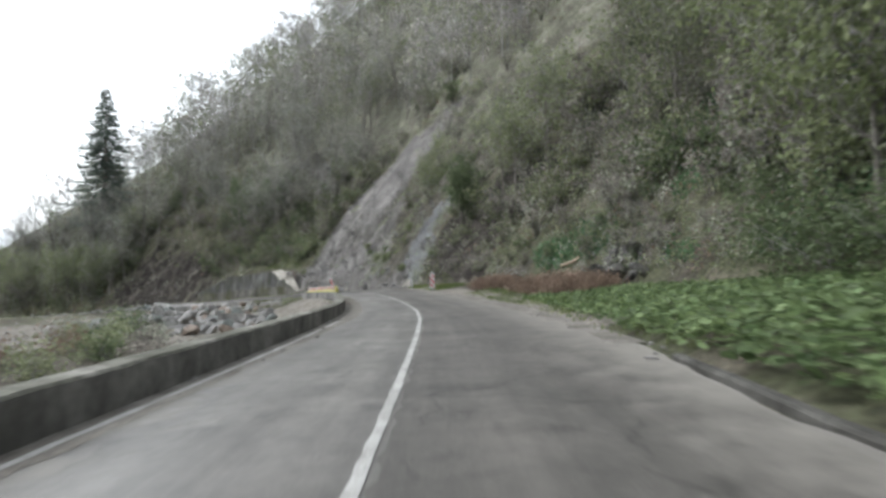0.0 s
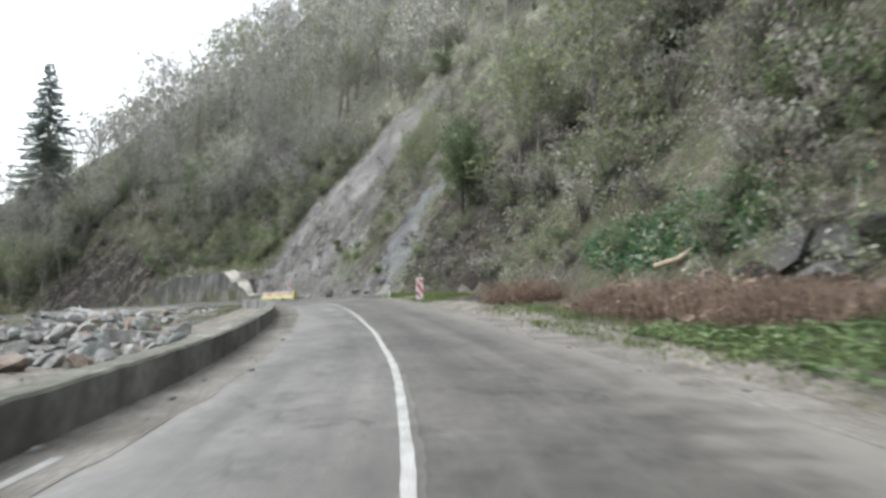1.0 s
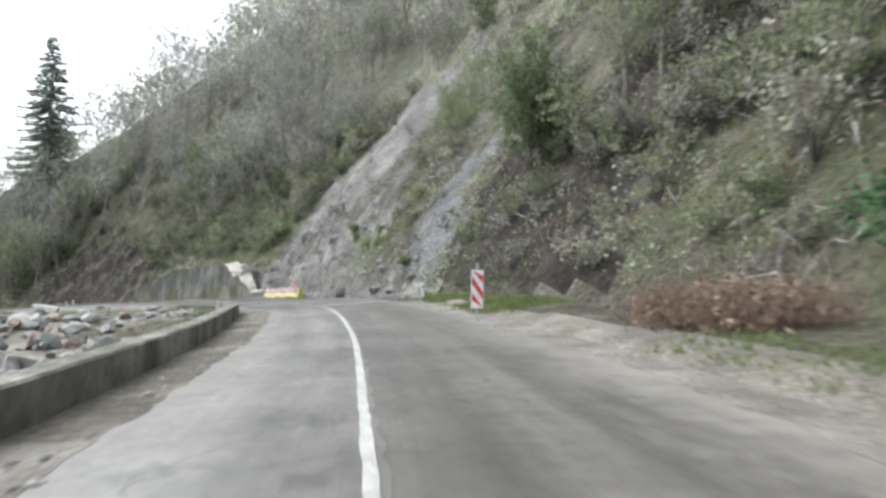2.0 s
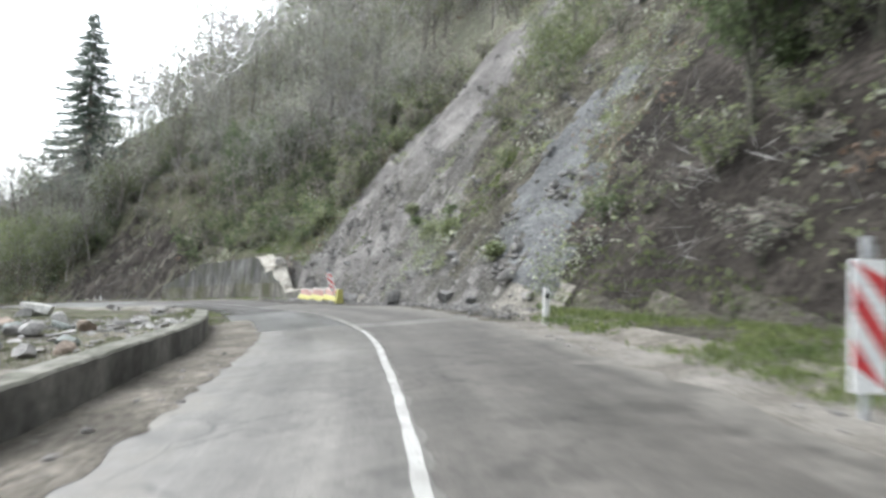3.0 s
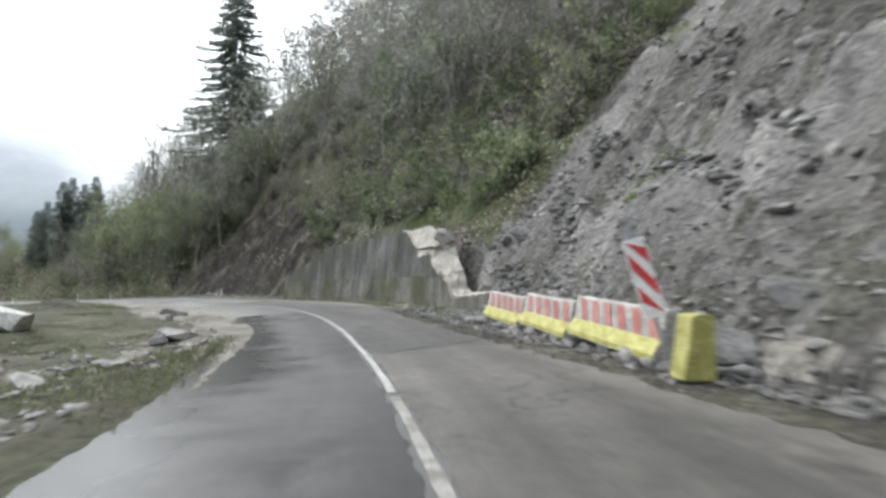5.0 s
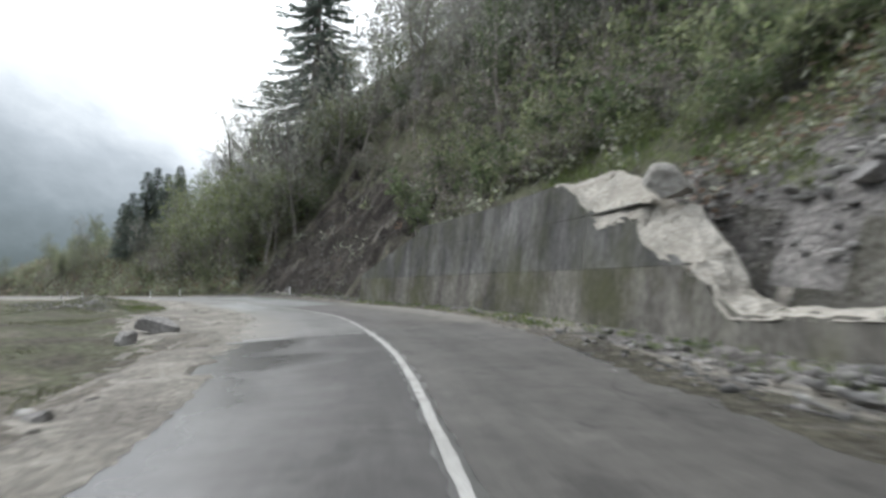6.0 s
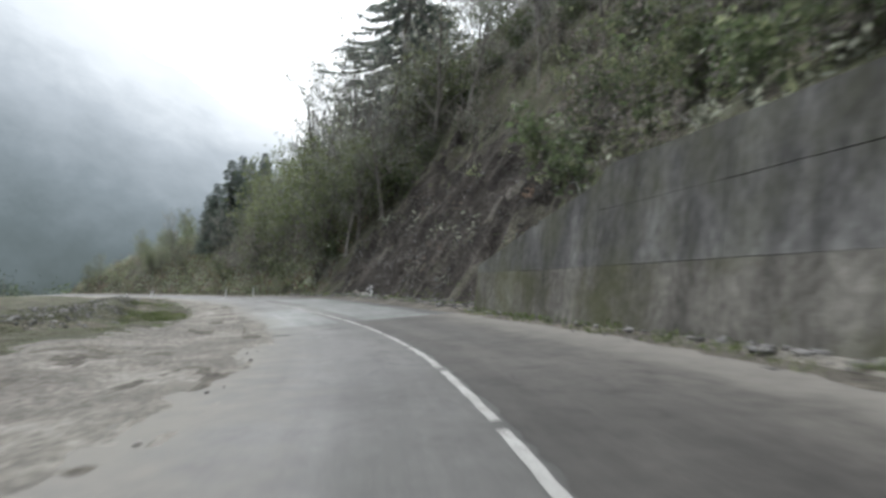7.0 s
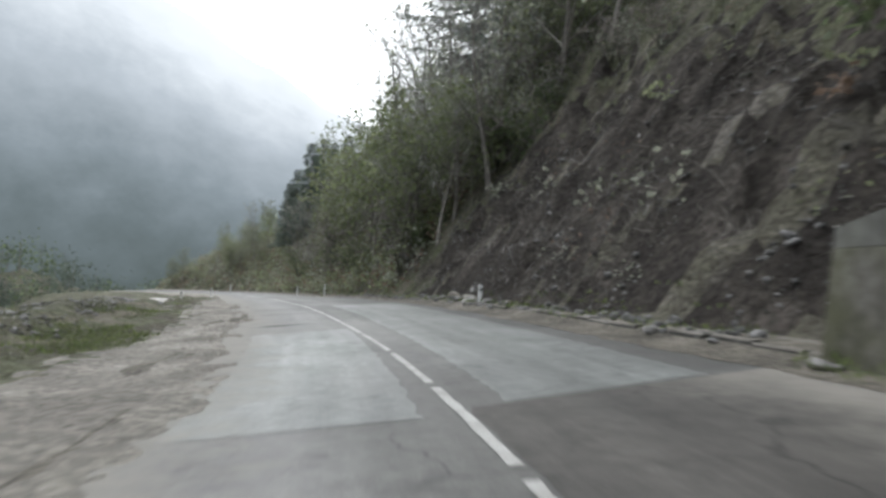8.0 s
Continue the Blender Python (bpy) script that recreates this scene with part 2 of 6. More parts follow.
BROWN_MUD = mat("brown_roadside_mud", (0.105, 0.095, 0.08), (0.205, 0.186, 0.158), 0.9, 0.9, 0.8, c=(0.15, 0.136, 0.113), fine=14, grain=.4, deep=.25, spec=.2, pebble=(9, .2))
MUD = mat("muddy_shoulder", (0.165, 0.151, 0.13), (0.285, 0.264, 0.232), 0.7, 0.85, 0.8, c=(0.222, 0.206, 0.178), fine=14, grain=.35, deep=.3, spec=.25, pebble=(9, .2))
GRAVEL = mat("verge_gravel", (0.13, 0.118, 0.1), (0.22, 0.203, 0.177), 0.8, 0.95, 0.8, fine=20, grain=.35, deep=.15, spec=.15, pebble=(16, .25))
RIB_EARTH = mat("stony_brown_earth", (0.095, 0.087, 0.075), (0.19, 0.174, 0.152), 0.7, 0.95, 0.9, c=(0.135, 0.127, 0.097), fine=12, grain=.45, deep=.6, spec=.1, pebble=(6, .2))
DARK_EARTH = mat("dark_bare_earth", (0.034, 0.0295, 0.026), (0.092, 0.081, 0.071), 0.6, 0.95, 0.9, fine=9, c=(0.058, 0.051, 0.044), grain=.5, deep=.7, spec=.1)
CONCRETE = mat("weathered_concrete", (0.07, 0.069, 0.067), (0.165, 0.162, 0.156), 0.42, 0.9, 0.4, c=(0.115, 0.113, 0.108), fine=16, stretch=(1, 1, .7), grain=.25, spec=.15, streak=.55, moss=.45)
CONCRETE_LOW = mat("dusty_lower_concrete", (0.08, 0.076, 0.068), (0.165, 0.157, 0.139), 0.5, 0.95, 0.45, c=(0.15, 0.142, 0.126), fine=14, stretch=(1, 1, .8), grain=.3, spec=.1, streak=.45, moss=.7)
DAMP_CONCRETE = mat("damp_dark_concrete", (0.11, 0.106, 0.1), (0.25, 0.242, 0.228), 0.9, 0.8, 0.4, fine=12, stretch=(1, 1, 0.7), grain=.3, spec=.2, streak=.3)
KERB_STONE = mat("dirty_dark_kerb", (0.05, 0.048, 0.043), (0.11, 0.106, 0.096), 1.5, 0.9, 0.5, fine=9, grain=.4, spec=.15)
MOSS_CAP = mat("mossy_concrete_top", (0.10, 0.1, 0.082), (0.23, 0.223, 0.2), 1.3, 0.95, 0.6, c=(0.16, 0.158, 0.135), fine=9, grain=.4, spec=.1)
FRESH_CONCRETE = mat("freshly_broken_concrete", (0.33, 0.308, 0.268), (0.47, 0.443, 0.392), 1.6, 0.95, 0.9, fine=10, deep=.12, spec=.15)
DARK_PATCH = asphalt("dark_asphalt_patch", (0.031, 0.029, 0.0275), (0.051, 0.048, 0.046), 0.74, 0.12, 0.3, film=((-.8, -2.7, .25),))
BROWN_DAMP = asphalt("brown_damp_asphalt", (0.046, 0.043, 0.039), (0.07, 0.066, 0.06), 0.72, 0.12, 0.28, dirty=((2.4, 3.6),))
BROWN_PATCH = asphalt("brownish_asphalt", (0.065, 0.0605, 0.054), (0.095, 0.0875, 0.078), 0.66, 0.12, 0.34, dirty=((2.2, 3.5),))
WORN_SPOT = asphalt("worn_spot_asphalt", (0.03, 0.029, 0.027), (0.05, 0.048, 0.045), 0.85, 0.1, 0.2)
BROWN_BEND = asphalt("sandy_brown_asphalt", (0.043, 0.04, 0.036), (0.066, 0.061, 0.055), 0.74, 0.1, 0.26, dirty=((1.6, 3.4),))
PALE_PATCH = asphalt("pale_asphalt_patch", (0.094, 0.099, 0.094), (0.133, 0.14, 0.134), 0.64, 0.16, 0.4, dirty=((-2.2, -3.4),))
DIRT = mat("pale_road_dirt", (0.115, 0.105, 0.09), (0.2, 0.187, 0.167), 0.9, 0.9, 0.6, fine=25, grain=.35, spec=.2, pebble=(22, .2))
EDGE_PAINT = worn_paint("faded_edge_paint", (0.2, 0.192, 0.175), (0.28, 0.27, 0.25), (0.13, 0.122, 0.108), .52)
PAINT = worn_paint("worn_white_paint", (0.25, 0.245, 0.23), (0.35, 0.345, 0.33), (0.13, 0.126, 0.117), .6)


# ---- the plan: a centre line, with places given as (s along, d to the right) ----
CENTRE = [(-.7, -45), (-.7, -20), (-.62, 0), (-.58, 8), (-.62, 15), (-.85, 23), (-1.4, 29), (-2.15, 34.5), (-3.35, 42), (-4.9, 49.2),
          (-6.9, 56.3), (-10.9, 65.4), (-15.3, 74.6), (-21, 84), (-27.2, 92.3), (-35.8, 101.6), (-45.4, 109.6), (-56.5, 116.6),
          (-69, 123.2), (-81.5, 129.5), (-94, 135.8), (-105.3, 141.1), (-116.9, 145.8), (-128.7, 149.8), (-140.8, 153.1), (-153.0, 155.8), (-165.4, 157.7), (-177.8, 158.9), (-190.3, 159.4)]
PROFILE = [(-45, 0.1), (0, 0.1), (15, 0.05), (25, 0.0), (40, -0.03), (50, 0.0), (58, -0.1), (64, -0.23), (75, -0.71), (84, -1.07), (91, -1.35),
           (99, -1.74), (107, -2.11), (116, -2.72), (125, -3.29), (140, -4.12), (160, -5.67), (172, -6.77), (190, -8.17), (220, -10.67), (290, -16.57)]
CROSSFALL = [(0, .02), (30, .03), (60, .09), (125, .09), (150, .06), (200, .03)]


def dense_line():
    p = np.array(CENTRE, float)
    p = np.vstack([2 * p[0] - p[1], p, 2 * p[-1] - p[-2]])
    out = []
    for i in range(1, len(p) - 2):
        a, b, c, d = p[i - 1:i + 3]
        for u in np.arange(24) / 24:
            out.append(.5 * (2 * b + (c - a) * u + (2 * a - 5 * b + 4 * c - d) * u * u + (3 * b - a - 3 * c + d) * u ** 3))
    return np.array(out)


LINE = dense_line()
ALONG = np.r_[0, np.cumsum(np.hypot(*np.diff(LINE, axis=0).T))] - 45.0
AHEAD = np.gradient(LINE, axis=0)
AHEAD /= np.hypot(*AHEAD.T)[:, None]
S_END = float(ALONG[-1])


def curve(pairs, s):
    p = np.array(pairs, float)
    return np.interp(s, p[:, 0], p[:, 1])


_k = np.exp(-np.linspace(-2, 2, 17) ** 2)
_sg = np.arange(-60, 300, 1.0)
_zg = np.convolve(np.pad(curve(PROFILE, _sg), 8, mode="edge"), _k / _k.sum(), "valid")


def road_z(s, d):
    return np.interp(s, _sg, _zg) + curve(CROSSFALL, s) * np.clip(d, -5, 6)


def xy(s, d):
    s, d = np.asarray(s, float), np.asarray(d, float)
    x, y = np.interp(s, ALONG, LINE[:, 0]), np.interp(s, ALONG, LINE[:, 1])
    tx, ty = np.interp(s, ALONG, AHEAD[:, 0]), np.interp(s, ALONG, AHEAD[:, 1])
    return x + d * ty, y - d * tx


def heading(s):
    """Degrees of yaw of the road's direction."""
    return math.degrees(math.atan2(-np.interp(s, ALONG, AHEAD[:, 0]), np.interp(s, ALONG, AHEAD[:, 1])))


def lumps(x, y, seed=0.0):
    """Smooth repeatable unevenness of about -1 to 1, for arrays."""
    v = 0
    for i, (f, a) in enumerate(((.07, .9), (.17, .55), (.41, .3), (.97, .16))):
        q = seed + i * 1.7
        v = v + a * np.sin(f * (x * math.cos(q) + y * math.sin(q)) + 2.1 * q + 1.3 * np.sin(f * .7 * (y * math.cos(q) - x * math.sin(q)) + q))
    return v / 1.2


def fbm(x, y, seed=0.0, octaves=4, rough=.5):
    """Fractal value noise of about -1 to 1 that never repeats, for arrays."""
    total, weight, amp = 0.0, 0.0, 1.0
    for o in range(octaves):
        i, j = np.floor(x), np.floor(y)
        u, v = x - i, y - j
        u, v = u * u * (3 - 2 * u), v * v * (3 - 2 * v)
        h = lambda a, b: np.mod(np.sin(a * 127.1 + b * 311.7 + (seed + o) * 74.7) * 43758.5453, 1.0)
        total = total + amp * ((h(i, j) * (1 - u) + h(i + 1, j) * u) * (1 - v) + (h(i, j + 1) * (1 - u) + h(i + 1, j + 1) * u) * v)
        weight += amp
        amp *= rough
        x, y = x * 2.03 + 17.3, y * 2.03 + 5.1
    return (total / weight - .5) * 2.6


FOOT = [(-45, 10), (20, 9.0), (36, 8.0), (46, 6.5), (56, 5.2), (66, 4.0), (88, 3.8), (92, 5.6), (122, 5.6), (126, 5.0), (150, 5.6), (260, 6)]
ERODED = [(118, .2), (124, 2.4), (128, 4.4), (133, 6), (145, 7.5), (149, 6), (153, .5)]
CAP = [(-45, 190), (60, 190), (90, 190), (110, 197), (130, 196), (150, 143), (165, 87), (180, 50), (200, 33), (225, 22), (250, 11), (275, 4), (290, 3)]


def rise(s, d):
    """Height of the ground over the road's plane."""
    s, d = np.asarray(s, float), np.asarray(d, float)
    x, y = xy(s, d)
    n = lumps(x, y)
    w = np.clip(d - curve(FOOT, s), 0, None)
    steep = 1.36 * np.minimum(w, 24) + 1.2 * np.clip(w - 24, 0, 60) + .8 * np.clip(w - 84, 0, None)
    cap = curve(CAP, s)
    hill = cap * (1 - np.exp(-(steep / cap) ** 1.6)) ** (1 / 1.6)
    hill = hill + n * np.clip(w * .12, 0, 1.6)
    bare = np.clip((s - 54) / 3, 0, 1) * np.clip((99 - s) / 3, 0, 1) + np.clip((s - 122) / 3, 0, 1) * np.clip((152 - s) / 4, 0, 1)
    # broken ledges, gullies down the slope and small bumps on the bare ground
    coarse = np.interp(s, [54, 62, 80, 88, 96, 122], [.75, 1.0, .95, .6, .55, 1.6])
    ledge = np.clip(1 - 2.6 * np.abs(fbm(s * .38 + .2 * w, w * .75 - .12 * s, 3.0, 3)), 0, 1) ** 2 * np.clip(.5 + 1.4 * fbm(s * .16, w * .22, 8.0, 2), 0, 1)
    gully = -np.clip(1 - 3.2 * np.abs(fbm(s * .42 - .1 * w, w * .09, 5.0, 3)), 0, 1)
    hill = hill + bare * np.clip(w / 2, 0, 1) * coarse * (.5 * fbm(s * .22, w * .25, 1.0, 3) + .26 * fbm(s * .9, w * 1.1, 2.0, 3) + .8 * ledge + .38 * gully)
    behind = np.interp(s, [86, 91, 95, 97, 100, 113, 122, 124], [.1, 1.2, 2.0, 2.6, 3.2, 3.6, 1.2, 0]) * np.clip(w / .6, 0, 1)
    verge = np.clip(d - 4.2, 0, 5) * np.interp(s, [0, 25, 45, 60], [.16, .14, .08, .0]) + np.clip(d - 3.6, 0, 1) * .1
    right = hill + verge + behind * np.exp(-w / 6)
    l = np.clip(-d - 3.7, 0, None)
    low = np.interp(s, [-45, 50, 64, 72, 120], [1.7, 1.5, .9, .35, .3])
    left = -low * np.clip(l / np.interp(s, [50, 70], [.6, 5]), 0, 1) - .02 * l + n * .25 * np.clip(l / 3, 0, 1)
    left = left - .35 * np.clip(l - np.interp(s, [60, 110, 140], [34, 24, 12]), 0, 30)
    # grassy heap of stones outside the bend
    heap = np.exp(-((d + 10.8 - .1 * (s - 122)) / 1.5) ** 2) * np.clip((s - 118) / 6, 0, 1) * np.clip((150 - s) / 6, 0, 1)
    left = left + heap * (.42 + .15 * n)
    return np.where(d > 0, right, left)


def ground_z(s, d):
    return road_z(s, d) + rise(s, d)


def at(s, d, dz=0.0, on=True):
    x, y = xy(s, d)
    return Vector((float(x), float(y), float((ground_z if on else road_z)(s, d)) + dz))


# ---- mesh helpers ----
def mesh_object(name, verts, faces, material, parent=None, smooth=False, label="", index=None):
    me = bpy.data.meshes.new(name)
    me.from_pydata([tuple(v) for v in verts], [], faces)
    for m in material if isinstance(material, (list, tuple)) else [material]:
        me.materials.append(m)
    if index is not None:
        me.polygons.foreach_set("material_index", np.asarray(index, np.int32))
    if smooth:
        me.polygons.foreach_set("use_smooth", np.ones(len(me.polygons), bool))
    me.update()
    ob = new(name, me)
    ob.parent = parent
    return tagged(ob, label)


def part(name, bm, material, parent, label="", smooth=False):
    me = bpy.data.meshes.new(name)
    bm.to_mesh(me)
    bm.free()
    me.materials.append(material)
    if smooth:
        me.polygons.foreach_set("use_smooth", np.ones(len(me.polygons), bool))
    ob = new(name, me)
    ob.parent = parent
    return tagged(ob, label)


def thing(name, m, label, category, group="", kind=""):
    ob = new(name)
    ob.matrix_world = m
    return tagged(ob, label, category, group, kind)


def grid(ss, ds, height, name, material, index=None, smooth=True):
    sg, dg = np.meshgrid(ss, ds, indexing="ij")
    x, y = xy(sg, dg)
    z = height(sg, dg)
    v = np.stack([x, y, z], -1).reshape(-1, 3)
    n, m = sg.shape
    a = (np.arange(n - 1)[:, None] * m + np.arange(m - 1)).ravel()
    f = np.stack([a, a + 1, a + m + 1, a + m], 1)
    ix = None
    if index is not None:
        sc, dc = (sg[:-1, :-1] + sg[1:, 1:]) / 2, (dg[:-1, :-1] + dg[1:, 1:]) / 2
        ix = index(sc, dc).ravel()
    return mesh_object(name, v.tolist(), f.tolist(), material, smooth=smooth, index=ix)


# ---- ground, hillside and road ----
def ground_kind(s, d):
    x, y = xy(s, d)
    n = lumps(x, y, 3.0)
    fuzz = 2 * np.mod(np.sin(s * 127.1 + d * 311.7) * 43758.5453, 1.0) - 1
    rag = .7 * lumps(x * 5, y * 5, 1.0) + .45 * fuzz
    k = np.zeros(s.shape, int)
    w = d - curve(FOOT, s)
    to = curve([(0, 97), (.8, 95.2), (1.5, 93.9), (4, 94.4), (8, 95.6), (13, 95.5), (15, 94), (17, 88), (21, 84)], w)
    fro = curve([(0, 65.5), (2, 68), (4, 71.5), (7.5, 75.5), (12, 80.5), (17, 81), (21, 82)], w)
    slide = (s > fro + n + rag) & (s < to + 1.3 * n + .8 * rag) & (w > -1) & (w < 21 + n)
    slate = (s > curve([(0, 56.6), (2, 58.6), (3, 59.6), (4.4, 61), (7, 61.5)], w) + n * .8 + 1.5 * rag) & (s < curve([(0, 61.3), (2, 62.6), (4, 64.2), (5.3, 64.6), (7, 64), (9, 63.5)], w) + n * .6 + 1.3 * rag) & (w > -1) & (w < 7.6 + n)
    # higher and farther litter takes the tone with haze painted in
    k[(w > 15) | ((s > 150) & (w > 6)) | ((s > 97) & (s < 122) & (w > 7 + 2 * n))] = 5
    k[(s > 60) & (s < 83) & (w > -1) & (w < 14 + 2 * n) & (s < fro + 1)] = 7
    k[(s > 47 + 3.5 * rag) & (s < 59 + rag) & (w > -.2) & (w < 7 + 2 * n + 3 * rag)] = 4
    k[slate], k[slide & ~slate] = 2, 1
    k[slide & ~slate & (fbm(s * .3, w * .45, 7.0, 4) + .35 * fuzz > np.interp(s, [64, 74, 80, 86, 96], [-.9, -.35, .1, .5, .75]))] = 9
    k[(s > 76) & (s < 96) & (w > 23) & (w < 34) & (n > .15)] = 1
    k[(s > 122 + 3 * fuzz) & (s < 150 + 3 * n + 4 * fuzz) & (w > -.3) & (w < curve(ERODED, s) + 1.5 + n + 1.2 * fuzz)] = 4
    k[(k == 4) & (s > 118) & (fbm((s + .8 * w) * .55, (w - .4 * s) * .1, 8.0, 4) + .12 * fuzz > .36)] = 7
    k[(d > 2) & (w < -.2) & (s > 14) & ((d < 4.6 + .5 * n) | (s > 46))] = 3
    k[(d < -3.7) & (d > -27 + 5 * n + 3 * rag) & (s > 35 + 4 * n + 3 * rag) & (s < 66 + 4 * n + 3 * rag)] = 3
    k[(d > 4.2 + .5 * n) & (w < .2) & (s > 40) & (s < 57)] = 7
    k[(d < -3) & (d > curve([(62, -3.2), (80, -3.4), (92, -5.6), (102, -6.8), (108, -8.4), (113, -8.2), (119, -6.6), (125, -6.2), (131, -5.6), (146, -5)], s) + n * np.interp(s, [82, 100], [.3, 1])) & (s > 62)] = 6
    apron = (d > 2) & (w < .3) & (s > 57)
    k[apron & ((s < 98) | (w < -.5))] = 6
    k[apron & (s > 112 + 8 * n + 4 * fuzz) & (w < -.5)] = 8
    near_foot = (d > 3.5) & (w < .7 + .8 * rag) & (s > 60) & (s < 98)
    k[near_foot] = np.where(fuzz > -.2, 9, 1)[near_foot]
    return k


D_RIGHT = np.r_[np.arange(-3.6, 2.8, 1.3), 2.9, 3.3, 3.65, 3.95, np.arange(4.2, 20, .32), np.arange(20, 27, .6), np.arange(27, 42, 1.5), np.arange(42, 130, 6)]
D_LEFT = np.r_[np.arange(-58, -20, 3), np.arange(-20, -4, .8), -4.0, -3.75]
S_ALL = np.r_[np.arange(-44, 0, 2.0), np.arange(0, 54, 1.0), np.arange(54, 99, .32), np.arange(99, 122, 1.0), np.arange(122, 152, .4), np.arange(152, S_END - 1, 2.5)]


def under_road(s, d):
    return ground_z(s, d) - np.where((d > -3.65) & (d < 4.0), .07, 0)


ground = grid(S_ALL, np.r_[D_LEFT, D_RIGHT], under_road, "ground", [SOIL, SCREE, SLATE, GRAVEL, DARK_EARTH, HAZE_LITTER, MUD, RIB_EARTH, BROWN_MUD, SCREE_DARK], ground_kind)
tagged(ground, "wooded mountain slope with a bare grey rockslide above the road", "hillside", kind="structure")

LEFT_EDGE = [(-45, -2.5), (12, -2.45), (22, -2.3), (45, -2.45), (62, -2.5), (68, -2.55), (72, -2.7), (80, -3.0), (89, -2.9), (94, -3.15), (100, -3.3), (106, -3.4), (112, -3.2), (117, -3.2), (121, -2.95), (126, -3.3), (130, -3.45), (290, -3.5)]
RIGHT_EDGE = [(-45, 3.3), (5, 3.35), (12, 3.85), (28, 3.45), (36, 3.7), (44, 3.2), (56, 3.3), (66, 3.45), (70, 3.3), (74, 2.9), (84, 2.3), (92, 2.5), (96, 3.1), (101, 3.45), (107, 3.8), (114, 3.85), (121, 3.7), (126, 3.5), (290, 3.4)]


def surface_z(s, d):
    return road_z(s, d) - .003 * np.abs(d) ** 1.5


def shifted(pairs, by):
    return [(p, q + by) for p, q in pairs]


def ribbon(name, s0, s1, lo, hi, lift, material, step=.75, cols=2, rough=0.0, slant=0.0):
    """A strip along the road between two offsets (numbers or curves), lying on its surface."""
    ss = np.linspace(s0, s1, max(2, int((s1 - s0) / step) + 1))
    a = curve(lo, ss) if isinstance(lo, list) else lo + 0 * ss
    b = curve(hi, ss) if isinstance(hi, list) else hi + 0 * ss
    rng = np.random.RandomState(int(abs(s0 * 7 + s1)) % 999)
    a, b = a + rough * (rng.rand(len(ss)) - .5), b + rough * (rng.rand(len(ss)) - .5)
    u = np.linspace(0, 1, cols)
    sg = np.repeat(ss[:, None], cols, 1)
    dg = a[:, None] * (1 - u) + b[:, None] * u
    sg = sg + slant * dg
    x, y = xy(sg, dg)
    v = np.stack([x, y, surface_z(sg, dg) + lift], -1).reshape(-1, 3)
    n = len(ss)
    q = (np.arange(n - 1)[:, None] * cols + np.arange(cols - 1)).ravel()
    ob = mesh_object(name, v.tolist(), np.stack([q, q + 1, q + cols + 1, q + cols], 1).tolist(), material, smooth=True)
    at_vert = np.zeros(len(ob.data.loops), np.int32)
    ob.data.loops.foreach_get("vertex_index", at_vert)
    layer = ob.data.uv_layers.new(name="lane")
    layer.data.foreach_set("uv", np.stack([dg.ravel(), sg.ravel()], 1)[at_vert].astype(np.float32).ravel())
    return ob


road = ribbon("road", -44, 58, LEFT_EDGE, RIGHT_EDGE, 0, ASPHALT, .6, 12, .12)
road_far = ribbon("road", 100.3, S_END - 1, shifted(LEFT_EDGE, -.3), shifted(RIGHT_EDGE, .2), 0, ASPHALT_MUDDY, .5, 12, .05)
road_bend = ribbon("road", 58, 100.3, shifted(LEFT_EDGE, -.3), shifted(RIGHT_EDGE, .2), 0, ASPHALT_DAMP, .5, 12, .05)
tagged(road_far, "muddy grey asphalt road beside a trodden shoulder", "road", kind="structure")
tagged(road_bend, "dark damp asphalt road rounding the foot of the slope", "road", kind="structure")
tagged(road, "worn damp asphalt road of a mountain valley with patched lanes", "road", kind="structure")


def shoulder_z(s, d):
    """Trodden mud with wheel ruts, sinking into the ground at its borders."""
    edge = np.clip((s - 82) / 4, 0, 1) * np.clip((168 - s) / 6, 0, 1) * np.clip((d + 10.2) / 1.5, 0, 1) * np.clip((-3.9 - d) / .6, 0, 1)
    x, y = xy(s, d)
    ruts = np.sin(4.2 * (d + .35 * lumps(s * 2, d, 3.0))) * .035
    return ground_z(s, d) - .03 + edge * (.06 + ruts + .045 * lumps(x * 9, y * 9, 2.0) + .03 * lumps(x * 23, y * 23, 5.0))


def shoulder_kind(s, d):
    return np.where(d < curve([(100, -6.4), (108, -8.3), (113, -8.1), (119, -6.6), (125, -6.2), (131, -5.5), (146, -4.9)], s) + .7 * lumps(*xy(s, d), 3.0) + .6 * np.mod(np.sin(s * 127.1 + d * 311.7) * 43758.5453, 1.0), 1, np.where(fbm(s * .35, d * .8, 2.0, 3) > np.interp(s, [84, 100, 108, 130], [-.2, .15, .4, .7]) + .3 * np.sin(4.2 * (d + .35 * lumps(s * 2, d, 3.0))), 2, 0))


shoulder = grid(np.arange(82, 168, .3), np.arange(-10.2, -3.5, .22), shoulder_z, "ground", [MUD, SOIL, BROWN_MUD], shoulder_kind)
tagged(shoulder, "trodden muddy shoulder with ruts, stones and thin moss", "verge", kind="structure")
LINE_D = [(-45, .1), (5, .07), (11, .05), (19, .03), (28, -.1), (45, -.12), (52, -.06), (57, -.08), (62, -.02), (69, -.14), (76, -.4), (83, -.52), (90, -.5), (97, -.36), (104, -.31), (111, -.31), (118, -.39), (125, -.57), (132, -.76), (139, -.91), (150, -.95), (290, -.9)]


